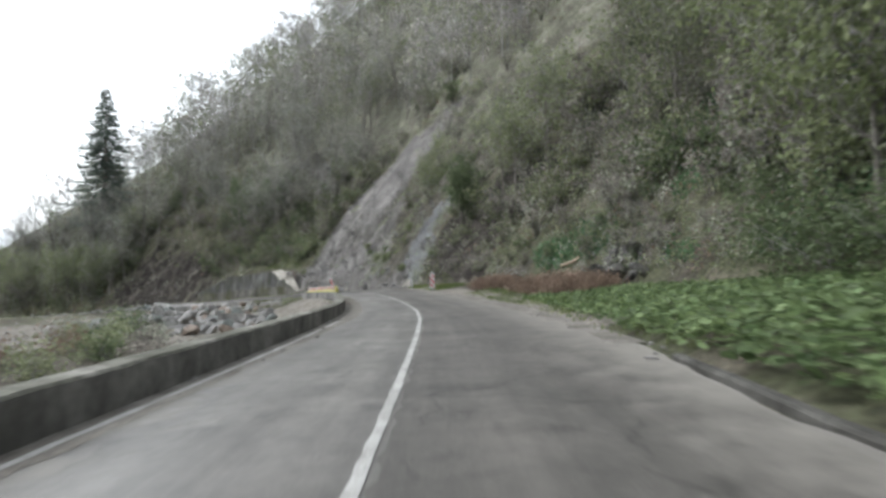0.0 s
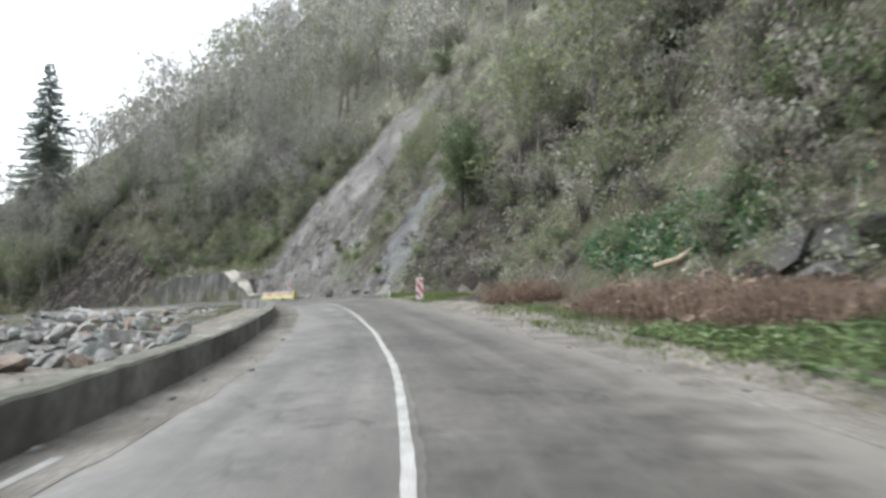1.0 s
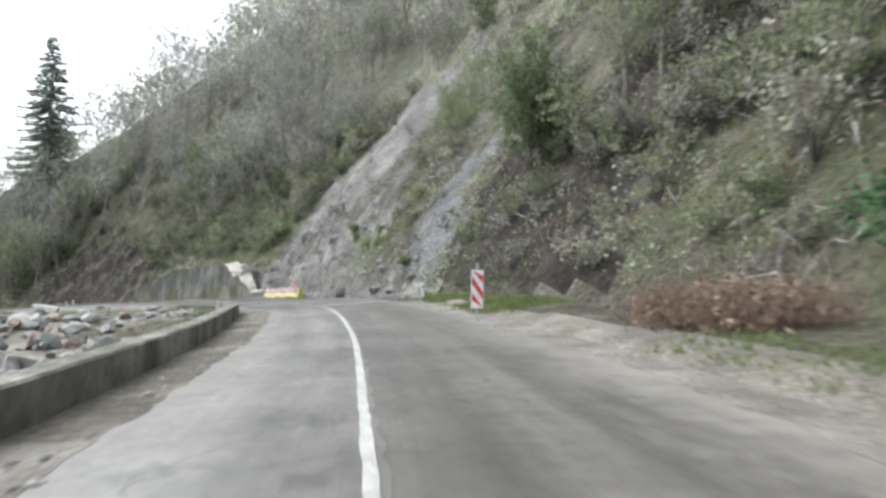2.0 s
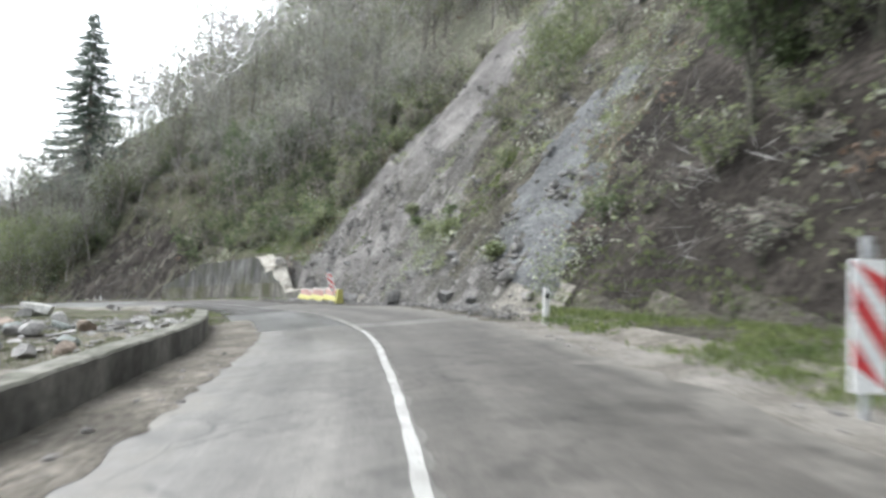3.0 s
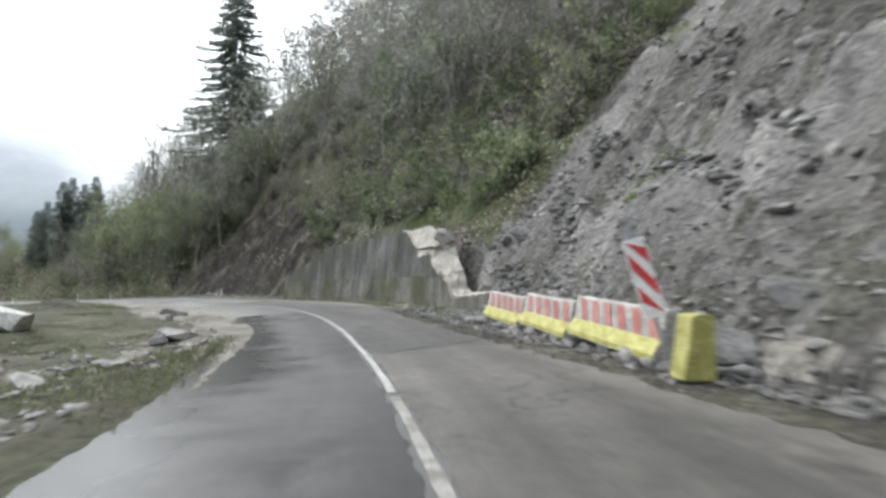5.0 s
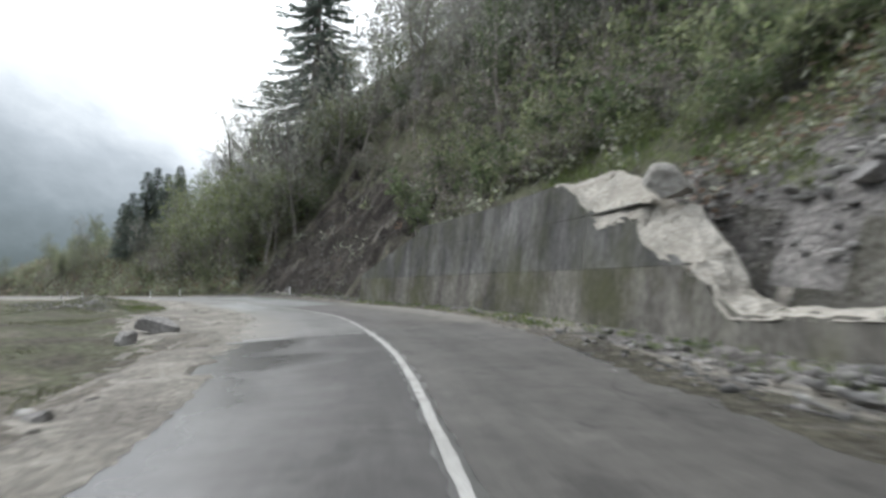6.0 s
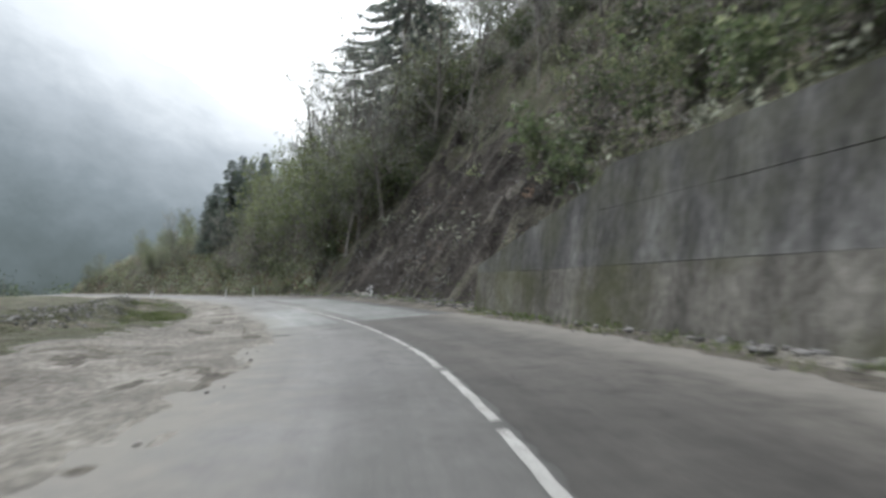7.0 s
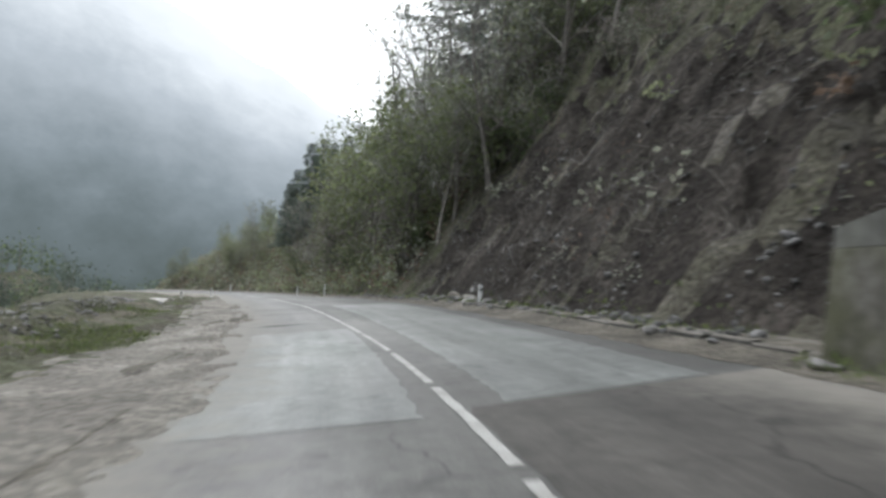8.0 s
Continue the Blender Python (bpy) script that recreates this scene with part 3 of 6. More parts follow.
def road_markings():
    gaps = [56.2, 76.3] + list(np.arange(101.5, 150, 3.5))
    cuts = [-44] + [g for x in gaps for g in (x - .16, x + .16)] + [200]
    for p, q in zip(cuts[::2], cuts[1::2]):
        tagged(ribbon("centre_line", p, q, shifted(LINE_D, -.05), shifted(LINE_D, .05), .009, EDGE_PAINT if 56 < p < 76 else PAINT, .25, 2, .022), "worn white centre line painted on grey asphalt", "road marking", "centre line", "structure")
    tagged(ribbon("edge_line", -44, 20, -2.5, -2.41, .01, PAINT, .4, 2, .02), "thin faded white edge line beside the parapet", "road marking", kind="structure")
    tagged(ribbon("edge_line", 63.6, 69.2, [(57, 2.9), (65, 3.05), (69.2, 3.15)], [(57, 3.03), (65, 3.18), (69.2, 3.28)], .018, EDGE_PAINT, .4, 2, .03), "faded white edge line beside the scree", "road marking", kind="structure")
    for s1, lo, hi, slant in ((100.1, shifted(LEFT_EDGE, .25), shifted(LINE_D, -.1), .22),):
        tagged(ribbon("patch_seam", s1 - .03, s1 + .04, lo, hi, .0075, WORN_SPOT, .02, 30, .05, slant), "open dark seam at the end of an asphalt patch", "road crack", "asphalt patches", "structure")
    for p, q, lo, hi, m, slant in ((70.3, 100.1, shifted(LEFT_EDGE, -.3), shifted(LINE_D, -.09), DARK_PATCH, .22), (58.2, 81, shifted(LINE_D, .1), shifted(RIGHT_EDGE, -.2), BROWN_PATCH, 0), (81, 100.9, shifted(LINE_D, .1), shifted(RIGHT_EDGE, -.2), BROWN_DAMP, .55),
                                   (101, 121.2, shifted(LINE_D, .1), shifted(RIGHT_EDGE, -.15), BROWN_BEND, .3),
                                   (120.9, 131, -3.0, -.85, PALE_PATCH, .1), (-44, 57, shifted(LINE_D, .1), shifted(RIGHT_EDGE, -.12), BROWN_PATCH, 0), (121.3, 142, .05, 2.6, PALE_PATCH, .3)):
        tagged(ribbon("asphalt_patch", p, q, lo, hi, .0045, m, .22, 6, .07, slant), "mended patch of asphalt, a little different in tone", "road patch", "asphalt patches", "structure")
    tagged(ribbon("gutter_strip", -44, 34, shifted(LEFT_EDGE, -1.2), shifted(LEFT_EDGE, .2), .005, DIRT, .5, 4, .08), "pale gritty strip of dirt at the foot of the parapet", "road verge", kind="structure")
    tagged(ribbon("gutter_strip", 34, 64, shifted(LEFT_EDGE, -1.2), shifted(LEFT_EDGE, .2), .005, BROWN_MUD, .25, 6, .16), "brown muddy strip at the foot of the parapet", "road verge", kind="structure")
    tagged(ribbon("gutter_strip", 56, 97, shifted(RIGHT_EDGE, -.3), shifted(RIGHT_EDGE, .5), .008, RIB_EARTH, .3, 4, .25), "strip of dark grit and slate crumbs along the asphalt", "road verge", kind="structure")
    tagged(ribbon("gutter_strip", 97, 150, shifted(RIGHT_EDGE, -.3), shifted(RIGHT_EDGE, .5), .008, BROWN_MUD, .5, 4, .25), "muddy strip of grit along the edge of the asphalt", "road verge", kind="structure")
    tagged(ribbon("gutter_strip", 11, 56, shifted(RIGHT_EDGE, -.35), shifted(RIGHT_EDGE, .5), .008, DIRT, .5, 4, .25), "pale dusty strip of grit along the edge of the asphalt", "road verge", kind="structure")
    tagged(ribbon("gutter_strip", 78, 94, [(78, -2.95), (84, -3.3), (90, -3.9), (94, -4.3)], shifted(LEFT_EDGE, .04), .008, MUD, .16, 5, .12), "muddy gravel shoulder with broken asphalt edge", "road verge", kind="structure")


def mud_border_z(s, d):
    """Mud tracked onto the asphalt: thin clods and smears that run out over the lane."""
    x, y = xy(s, d)
    out = curve(LEFT_EDGE, s) - d
    rough = .016 * fbm(x * 2.2, y * 2.2, 3.0, 5) + .018 * fbm(s * .5, d * 3.4, 6.0, 4)
    fade = np.clip((s - 92) / 4, 0, 1)
    return surface_z(s, d) + np.clip(out, -1.2, .45) * .034 + rough - .09 * np.clip((-4.3 - d) / .7, 0, 1) - .03 * (1 - fade)


def mud_border_kind(s, d):
    return (fbm(s * .45, d * 1.5, 9.0, 4) > .3).astype(int)


mud_border = grid(np.arange(91.5, 150, .11), np.arange(-5.0, -1.9, .075), mud_border_z, "mud_border", [MUD, BROWN_MUD], mud_border_kind)
tagged(mud_border, "clods and smears of pale mud spread over the asphalt edge", "road verge", kind="structure")


def stain(seed, s0, d0, length, width, material, label):
    """A blot with an uneven outline, long in the driving direction or across it."""
    rng = np.random.RandomState(seed)
    a = np.linspace(0, 2 * math.pi, 28, endpoint=False)
    r = 1 + .28 * np.sin(2 * a + rng.rand() * 6) + .2 * np.sin(3 * a + rng.rand() * 6) + .14 * np.sin(7 * a + rng.rand() * 6) + .1 * rng.randn(28)
    ss, dd = s0 + .5 * length * r * np.cos(a), d0 + .5 * width * r * np.sin(a)
    ss, dd = np.append(ss, s0), np.append(dd, d0)
    x, y = xy(ss, dd)
    v = np.stack([x, y, surface_z(ss, dd) + .0075], 1)
    ob = mesh_object("road_stain", v.tolist(), [(i, (i + 1) % 28, 28) for i in range(28)][::-1], material)
    at_vert = np.zeros(len(ob.data.loops), np.int32)
    ob.data.loops.foreach_get("vertex_index", at_vert)
    ob.data.uv_layers.new(name="lane").data.foreach_set("uv", np.stack([dd, ss], 1)[at_vert].astype(np.float32).ravel())
    return tagged(ob, label, "road stain", "stains on the asphalt", "structure")


road_markings()
for i, (p, q, ln, wd, m) in enumerate(((117.3, -2.7, .5, .35, WORN_SPOT), (116.4, -1.6, .14, .8, WORN_SPOT), (118.4, -1.3, .18, .8, WORN_SPOT), (133.0, -2.2, .3, 1.6, WORN_SPOT), (137.5, -1.8, .25, 1.9, WORN_SPOT),
                                      (140.5, -2.4, .3, 1.2, WORN_SPOT))):
    stain(400 + i, p, q, ln, wd, m, "dark worn blot on the asphalt of the lane")


def wall_strip(name, s0, s1, front, thick, bottom, top, material, parent=None, step=.3, cap=None):
    """An upright wall along the road; front: the offset of its face."""
    ss = np.linspace(s0, s1, max(2, int((s1 - s0) / step) + 1))
    v, f = [], []
    for i, s in enumerate(ss):
        zb, zt, d = float(bottom(s)), float(top(s)), float(curve(front, s))
        for e, z in ((d, zb), (d, zt - .03), (d + math.copysign(.03, thick), zt), (d + thick - math.copysign(.03, thick), zt), (d + thick, zt - .03), (d + thick, zb)):
            x, y = xy(s, e)
            v.append((float(x) + .012 * math.sin(s * 7.3 + z * 5), float(y), z + .004 * math.sin(s * 3.1 + e) + .004 * math.sin(s * 9.7 + e * 4)))
        if i:
            a, b = 6 * (i - 1), 6 * i
            f += [(a + k, a + (k + 1) % 6, b + (k + 1) % 6, b + k) for k in range(6)]
    n = 6 * len(ss)
    f += [tuple(range(5, -1, -1)), tuple(range(n - 6, n))]
    ix = [1 if k % 6 in (1, 2, 3) else 0 for k in range(len(f) - 2)] + [0, 0]
    return mesh_object(name, v, f, [material, cap or MOSS_CAP], parent, index=ix)


PARAPET_D = [(-45, -2.68), (8, -2.7), (28, -2.88), (40, -3.1), (52, -3.35), (64, -3.6)]
parapet = tagged(new("parapet_wall"), "low dark concrete parapet wall, stained and damp, along the road", "parapet", kind="structure")
for i in range(18):
    a = -44 + i * 6
    b = min(a + 5.97, 63.0)
    if a < b:
        wall_strip("parapet_section", a, b, PARAPET_D, -.34, lambda s: road_z(s, -3.2) - 2.6, lambda s: road_z(s, -3.2) + .43, DAMP_CONCRETE, parent=parapet)

WALL_TOP = [(87.5, .45), (89.4, .72), (92.2, .58), (93.3, .52), (93.45, .66), (93.8, .93), (94.35, 1.24), (95.6, 1.61), (96.3, 1.92), (96.6, 2.42), (98.3, 2.3), (98.55, 2.5), (99.1, 2.88), (99.8, 3.32), (100.9, 3.7), (105.5, 3.64), (113.9, 3.68), (114.1, 3.35), (117.6, 2.72), (122.1, 1.6)]
WALL_FRONT = [(87.5, 4.38), (100, 4.44), (107, 4.3), (114, 4.08), (122.1, 4.05)]
WALL_BACK = [(87.5, .45), (90, .7), (93.2, .65), (94.0, .9), (94.1, 1.15), (94.5, 1.68), (95.15, 2.1), (95.6, 2.55), (96.6, 2.75), (96.8, 3.09), (98, 3.5), (99.3, 3.86), (100.9, 3.7), (105.5, 3.64), (113.9, 3.68), (114.1, 3.35), (117.6, 2.72), (122.1, 1.6)]


def retaining_wall():
    wall = tagged(new("retaining_wall"), "grey concrete retaining wall, its near end broken off by the rockslide", "retaining wall", kind="structure")
    lifts = (-.6, 1.36, 2.66, 9.0)
    joints = [89.45, 93.0, 99.0, 104.6, 109.6, 114.0, 118.3, 122.1]
    for p, q in zip(joints[:-1], joints[1:]):
        for lo, hi in zip(lifts[:-1], lifts[1:]):
            ss = np.arange(p, q + .01, .25)
            ss[-1] = q - .022
            ft, bt = curve(WALL_TOP, ss), curve(WALL_BACK, ss)
            rng = np.random.RandomState(int(p * 10))
            rag = np.where((ss < 99.9) & (ss > 93.2), .26, .05 * (ss < 93.3)) * (rng.rand(len(ss)) - .5)
            seam = .005 + (.012 if hi < 2 else .05) * np.clip(fbm(ss * .45, 0 * ss, 2.0 + hi, 4), 0, 1)
            ft, bt = np.minimum(ft + rag, hi - seam), np.minimum(bt + rag * .6, hi - seam)
            keep = (np.maximum(ft, bt) > lo + .05)
            if keep.sum() < 2:
                continue
            v, f, ix = [], [], []
            cols = 6
            for s, h0, h1 in zip(ss[keep], ft[keep], bt[keep]):
                h0, h1 = max(h0, lo + .02), max(h1, lo + .02)
                f0 = float(curve(WALL_FRONT, s))
                ring = [(f0 + .06 * lo, lo), (f0 + .06 * h0, h0)]
                for u in np.linspace(0, 1, cols)[1:-1]:
                    w = .2 * (rng.rand() - .5) * (1 if s < 100 and hi > h0 + .05 else 0)
                    ring.append((f0 + .06 * h0 + .75 * u, h0 * (1 - u) + h1 * u + w))
                ring += [(f0 + .77 + .04 * h1, h1), (f0 + .92, lo)]
                for d, h in ring:
                    x, y = xy(s, d)
                    v.append((float(x), float(y), float(road_z(s, 4.4)) + h))
            k = cols + 2
            for i in range(1, int(keep.sum())):
                for j in range(k):
                    f.append(((i - 1) * k + j, (i - 1) * k + (j + 1) % k, i * k + (j + 1) % k, i * k + j))
                    ix.append(1 if ss[keep][i] < 100.4 and 1 <= j < k - 2 and hi > 1 and ss[keep][i] > 93 else 0)
            m = len(v)
            f += [tuple(range(k - 1, -1, -1)), tuple(range(m - k, m))]
            ix += [1 if p < 99.5 and lo > -.5 else 0, 0]
            mesh_object("wall_lift", v, f, [CONCRETE_LOW if lo < 0 else CONCRETE, FRESH_CONCRETE], wall, index=ix)
    # the raw broken surface from the front edge of the break to its back edge, and the chipped top of the low stump
    for name, s0, s1, rows in (("broken_face", 93.3, 101.2, 16), ("chipped_top", 89.45, 93.5, 10)):
        ss = np.arange(s0, s1, .08)
        u = np.linspace(0, 1, rows)
        sg, ug = np.repeat(ss[:, None], rows, 1), np.repeat(u[None], len(ss), 0)
        h0, h1 = np.interp(sg, *np.array(WALL_TOP).T), np.interp(sg, *np.array(WALL_BACK).T)
        jag = .1 * fbm(sg * 2.3, ug * 4, 3.0, 4, .6) * np.clip((101.1 - sg) / .6, 0, 1)
        hg = h0 + (h1 - h0) * ug ** .8 + .05 + jag * np.where(ug == 0, .3, 1)
        hg = np.where(ug == 0, hg - .1, np.where(ug == 1, hg - .2, hg))
        dg = np.interp(sg, *np.array(WALL_FRONT).T) + .06 * h0 - .015 + .86 * ug + .05 * fbm(sg * 3, hg * 3, 6.0, 3)
        x, y = xy(sg + .1 * fbm(sg * 4, ug * 5, 9.0, 2), dg)
        v = np.stack([x, y, road_z(sg, 4.4) + hg], -1).reshape(-1, 3)
        q = (np.arange(len(ss) - 1)[:, None] * rows + np.arange(rows - 1)).ravel()
        mesh_object(name, v.tolist(), np.stack([q, q + rows, q + rows + 1, q + 1], 1).tolist(), FRESH_CONCRETE, wall, label="pale freshly broken concrete")


retaining_wall()

# ---- far mountain, its mist painted as a glow ----
def far_ridge(name, dist, azel, seed, material):
    az = np.arange(20, 200, 1.0)
    v, f = [], []
    for i, a in enumerate(az):
        el = curve(azel, a) + .22 * math.sin(a * .9 + seed) + .08 * math.sin(a * 2.3 + seed)
        h = dist * math.tan(radians(el))
        for k in range(9):
            u = k / 8
            r = dist * (1 - .35 * (1 - u))
            v.append((-math.sin(radians(a)) * r - 30, math.cos(radians(a)) * r + 80, -42 + (h + 42) * u))
        if i:
            for k in range(8):
                p = 9 * (i - 1) + k
                f.append((p, p + 9, p + 10, p + 1))
    ob = mesh_object(name, v, f, material, smooth=True)
    uv = ob.data.uv_layers.new(name="height")
    for loop in ob.data.loops:
        uv.data[loop.index].uv = (0, (loop.vertex_index % 9) / 8)
    return tagged(ob, "distant wooded mountainside fading into low cloud", "mountain", kind="structure")


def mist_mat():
    m = bpy.data.materials.new("painted_mist_distance")
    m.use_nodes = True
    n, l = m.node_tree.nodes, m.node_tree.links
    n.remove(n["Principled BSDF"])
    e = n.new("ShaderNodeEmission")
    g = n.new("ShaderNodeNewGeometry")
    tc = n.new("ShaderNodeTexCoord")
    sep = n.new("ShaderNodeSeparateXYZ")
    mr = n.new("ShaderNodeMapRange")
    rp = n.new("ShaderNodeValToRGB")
    # haze painted into the emitted colour: dark valley foot, near white at the ridge
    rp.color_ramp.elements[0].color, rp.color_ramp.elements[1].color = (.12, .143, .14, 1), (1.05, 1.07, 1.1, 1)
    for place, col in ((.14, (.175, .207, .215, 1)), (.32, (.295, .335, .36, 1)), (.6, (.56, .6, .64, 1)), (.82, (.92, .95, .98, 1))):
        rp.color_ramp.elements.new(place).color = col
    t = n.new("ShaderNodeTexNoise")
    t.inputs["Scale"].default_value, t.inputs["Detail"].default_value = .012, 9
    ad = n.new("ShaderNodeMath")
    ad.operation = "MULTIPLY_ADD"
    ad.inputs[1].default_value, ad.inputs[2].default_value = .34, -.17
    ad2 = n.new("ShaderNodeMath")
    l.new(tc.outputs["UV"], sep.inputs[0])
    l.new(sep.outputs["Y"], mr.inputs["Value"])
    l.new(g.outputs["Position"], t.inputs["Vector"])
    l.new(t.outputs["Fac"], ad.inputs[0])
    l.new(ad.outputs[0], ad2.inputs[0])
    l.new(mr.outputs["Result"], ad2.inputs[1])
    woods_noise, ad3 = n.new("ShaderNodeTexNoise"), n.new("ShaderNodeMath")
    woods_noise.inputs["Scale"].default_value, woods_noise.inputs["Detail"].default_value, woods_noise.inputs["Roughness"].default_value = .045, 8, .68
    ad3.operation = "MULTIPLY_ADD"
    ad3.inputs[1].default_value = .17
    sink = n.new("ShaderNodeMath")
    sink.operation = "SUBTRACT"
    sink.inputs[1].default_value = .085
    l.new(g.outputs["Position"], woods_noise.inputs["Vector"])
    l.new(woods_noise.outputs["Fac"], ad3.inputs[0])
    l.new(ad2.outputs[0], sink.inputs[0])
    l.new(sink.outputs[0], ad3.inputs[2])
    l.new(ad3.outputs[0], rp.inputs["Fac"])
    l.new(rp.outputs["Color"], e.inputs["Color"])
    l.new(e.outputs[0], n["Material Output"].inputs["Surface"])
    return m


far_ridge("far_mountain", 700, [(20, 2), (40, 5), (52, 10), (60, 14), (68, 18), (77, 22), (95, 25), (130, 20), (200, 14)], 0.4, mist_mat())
plain = mesh_object("valley_ground", [(-3000, -3000, -40), (3000, -3000, -40), (3000, 3000, -40), (-3000, 3000, -40)], [(0, 1, 2, 3)], SOIL)
tagged(plain, "valley ground far below, reaching the horizon", "ground", kind="structure")


# ---- quick meshes for stuff ----
def fast_mesh(name, verts, faces, materials, index=None, smooth=False):
    me = bpy.data.meshes.new(name)
    n, k = faces.shape
    me.vertices.add(len(verts))
    me.vertices.foreach_set("co", np.asarray(verts, np.float32).ravel())
    me.loops.add(n * k)
    me.loops.foreach_set("vertex_index", faces.astype(np.int32).ravel())
    me.polygons.add(n)
    me.polygons.foreach_set("loop_start", np.arange(0, n * k, k, dtype=np.int32))
    for m in materials:
        me.materials.append(m)
    if index is not None:
        me.polygons.foreach_set("material_index", np.asarray(index, np.int32))
    if smooth:
        me.polygons.foreach_set("use_smooth", np.ones(n, bool))
    me.update(calc_edges=True)
    me.validate()
    return me


def unit(v):
    return v / np.maximum(np.linalg.norm(v, axis=-1, keepdims=True), 1e-9)


def diamonds(c, u, v):
    """A four-cornered leaf at each centre."""
    n = len(c)
    verts = np.stack([c - u, c + v, c + u, c - v], 1).reshape(-1, 3)
    return verts, np.arange(4 * n).reshape(n, 4)


def leaf_cloud(rng, c, size, flat=0.0, stretch=1.6):
    u = unit(rng.randn(len(c), 3) * (1, 1, 1 - flat))
    w = unit(np.cross(u, unit(rng.randn(len(c), 3))))
    k = size * (.6 + .8 * rng.rand(len(c), 1))
    return diamonds(c, u * k * stretch * .5, w * k * .5)


def tubes(paths, sides):
    """Tapered tubes: each path is a list of (point, radius)."""
    vs, fs, base = [], [], 0
    ang = np.arange(sides) * 2 * math.pi / sides
    for path in paths:
        p = np.array([q for q, _ in path])
        r = np.array([q for _, q in path])
        t = unit(np.gradient(p, axis=0))
        ref = np.where(np.abs(t[:, 2:3]) > .9, [[1.0, 0, 0]], [[0, 0, 1.0]])
        a = unit(np.cross(t, ref))
        b = np.cross(t, a)
        ring = p[:, None] + r[:, None, None] * (a[:, None] * np.cos(ang)[:, None] + b[:, None] * np.sin(ang)[:, None])
        vs.append(ring.reshape(-1, 3))
        n = len(p)
        i = (np.arange(n - 1)[:, None] * sides + np.arange(sides)).ravel()
        j = (np.arange(n - 1)[:, None] * sides + (np.arange(sides) + 1) % sides).ravel()
        fs.append(np.stack([i, j, j + sides, i + sides], 1) + base)
        base += n * sides
    return np.concatenate(vs), np.concatenate(fs)


def merged(sets):
    vs, fs, ix, base = [], [], [], 0
    for v, f, m in sets:
        vs.append(v)
        fs.append(f + base)
        ix.append(np.full(len(f), m))
        base += len(v)
    return np.concatenate(vs), np.concatenate(fs), np.concatenate(ix)


DARK_BARK = mat("dark_mossy_bark", (0.045, 0.045, 0.034), (0.1, 0.098, 0.075), 4, 0.9, 0.5, fine=6)
BARK = mat("grey_bark", (0.12, 0.11, 0.098), (0.25, 0.23, 0.205), 4, 0.9, 0.5, fine=6, obj=.3)
# twig and grey bud tones are lightened and greyed to paint in distant haze
TWIG = mat("haze_paled_bare_twigs", (0.25, 0.24, 0.232), (0.385, 0.37, 0.36), 1.0, 0.9, 0, island=.35, obj=.25)
OLIVE = mat("olive_spring_leaf", (0.175, 0.2, 0.115), (0.265, 0.285, 0.172), 1.0, 0.7, 0, island=.28, obj=.25, leaf=.5)
GREYGREEN = mat("haze_paled_green_bud", (0.25, 0.265, 0.21), (0.37, 0.38, 0.305), 1.0, 0.8, 0, island=.4, obj=.25, leaf=.5)
DARKLEAF = mat("dull_dark_green_leaf", (0.095, 0.125, 0.062), (0.16, 0.2, 0.105), 1.0, 0.6, 0, island=.35, leaf=.45)
FRESH = mat("fresh_green_leaf", (0.155, 0.188, 0.09), (0.235, 0.262, 0.138), 1.0, 0.6, 0, island=.35, obj=.2, leaf=.45)
BROWNBUD = mat("brown_bud_and_twig", (0.195, 0.178, 0.158), (0.305, 0.28, 0.25), 1.0, 0.85, 0, island=.35, obj=.25, leaf=.45)
HAZEBROWN = mat("haze_paled_brown_bud", (0.3, 0.285, 0.272), (0.43, 0.41, 0.392), 1.0, 0.85, 0, island=.4, leaf=.5)
RUSSET = mat("dead_brown_leaf", (0.175, 0.124, 0.092), (0.268, 0.199, 0.153), 1.0, 0.9, 0, island=.4, leaf=.25)
# leaf green for the far bank, distance haze blended into its colour
HAZEGREEN = mat("haze_tinted_leaf", (0.085, 0.108, 0.085), (0.145, 0.168, 0.135), 1.0, 0.8, 0, island=.3, leaf=.45)
HERB = mat("broad_green_leaf", (0.105, 0.155, 0.068), (0.18, 0.238, 0.108), 1.5, 0.6, 0, island=.4, leaf=.4)
LUSH = mat("dark_ivy_leaf", (0.055, 0.125, 0.055), (0.105, 0.2, 0.09), 1.5, 0.5, 0, island=.35, leaf=.4)
# needles paler and greyer than spruce green, so the colour carries painted haze
NEEDLE = mat("haze_paled_spruce_needles", (0.12, 0.147, 0.125), (0.19, 0.217, 0.19), 1.0, 0.8, 0, island=.3, obj=.15, leaf=.55)
GRASS = mat("verge_grass", (0.095, 0.135, 0.045), (0.165, 0.195, 0.075), 0.8, 0.8, 0, island=.35, leaf=.4)
MOSSGRASS = mat("mossy_dull_grass", (0.115, 0.122, 0.074), (0.185, 0.19, 0.125), 0.8, 0.9, 0, island=.35, leaf=.4)
STONE = mat("grey_stone", (0.135, 0.13, 0.124), (0.23, 0.22, 0.21), 1.2, 0.85, 0.5, fine=10, island=.25, obj=.2)
PALE_STONE = mat("pale_limestone", (0.17, 0.165, 0.155), (0.3, 0.292, 0.275), 0.9, 0.85, 0.5, fine=9, obj=.15, island=.2)
WHITE_ROCK = mat("whitish_limestone", (0.4, 0.39, 0.36), (0.55, 0.54, 0.51), 1.0, 0.9, 0.6, fine=9, deep=.1, spec=.2)
DAMP_BLOCK = mat("damp_dark_stone", (0.068, 0.066, 0.063), (0.13, 0.126, 0.12), 1.4, 0.8, 0.6, fine=9, deep=.1)
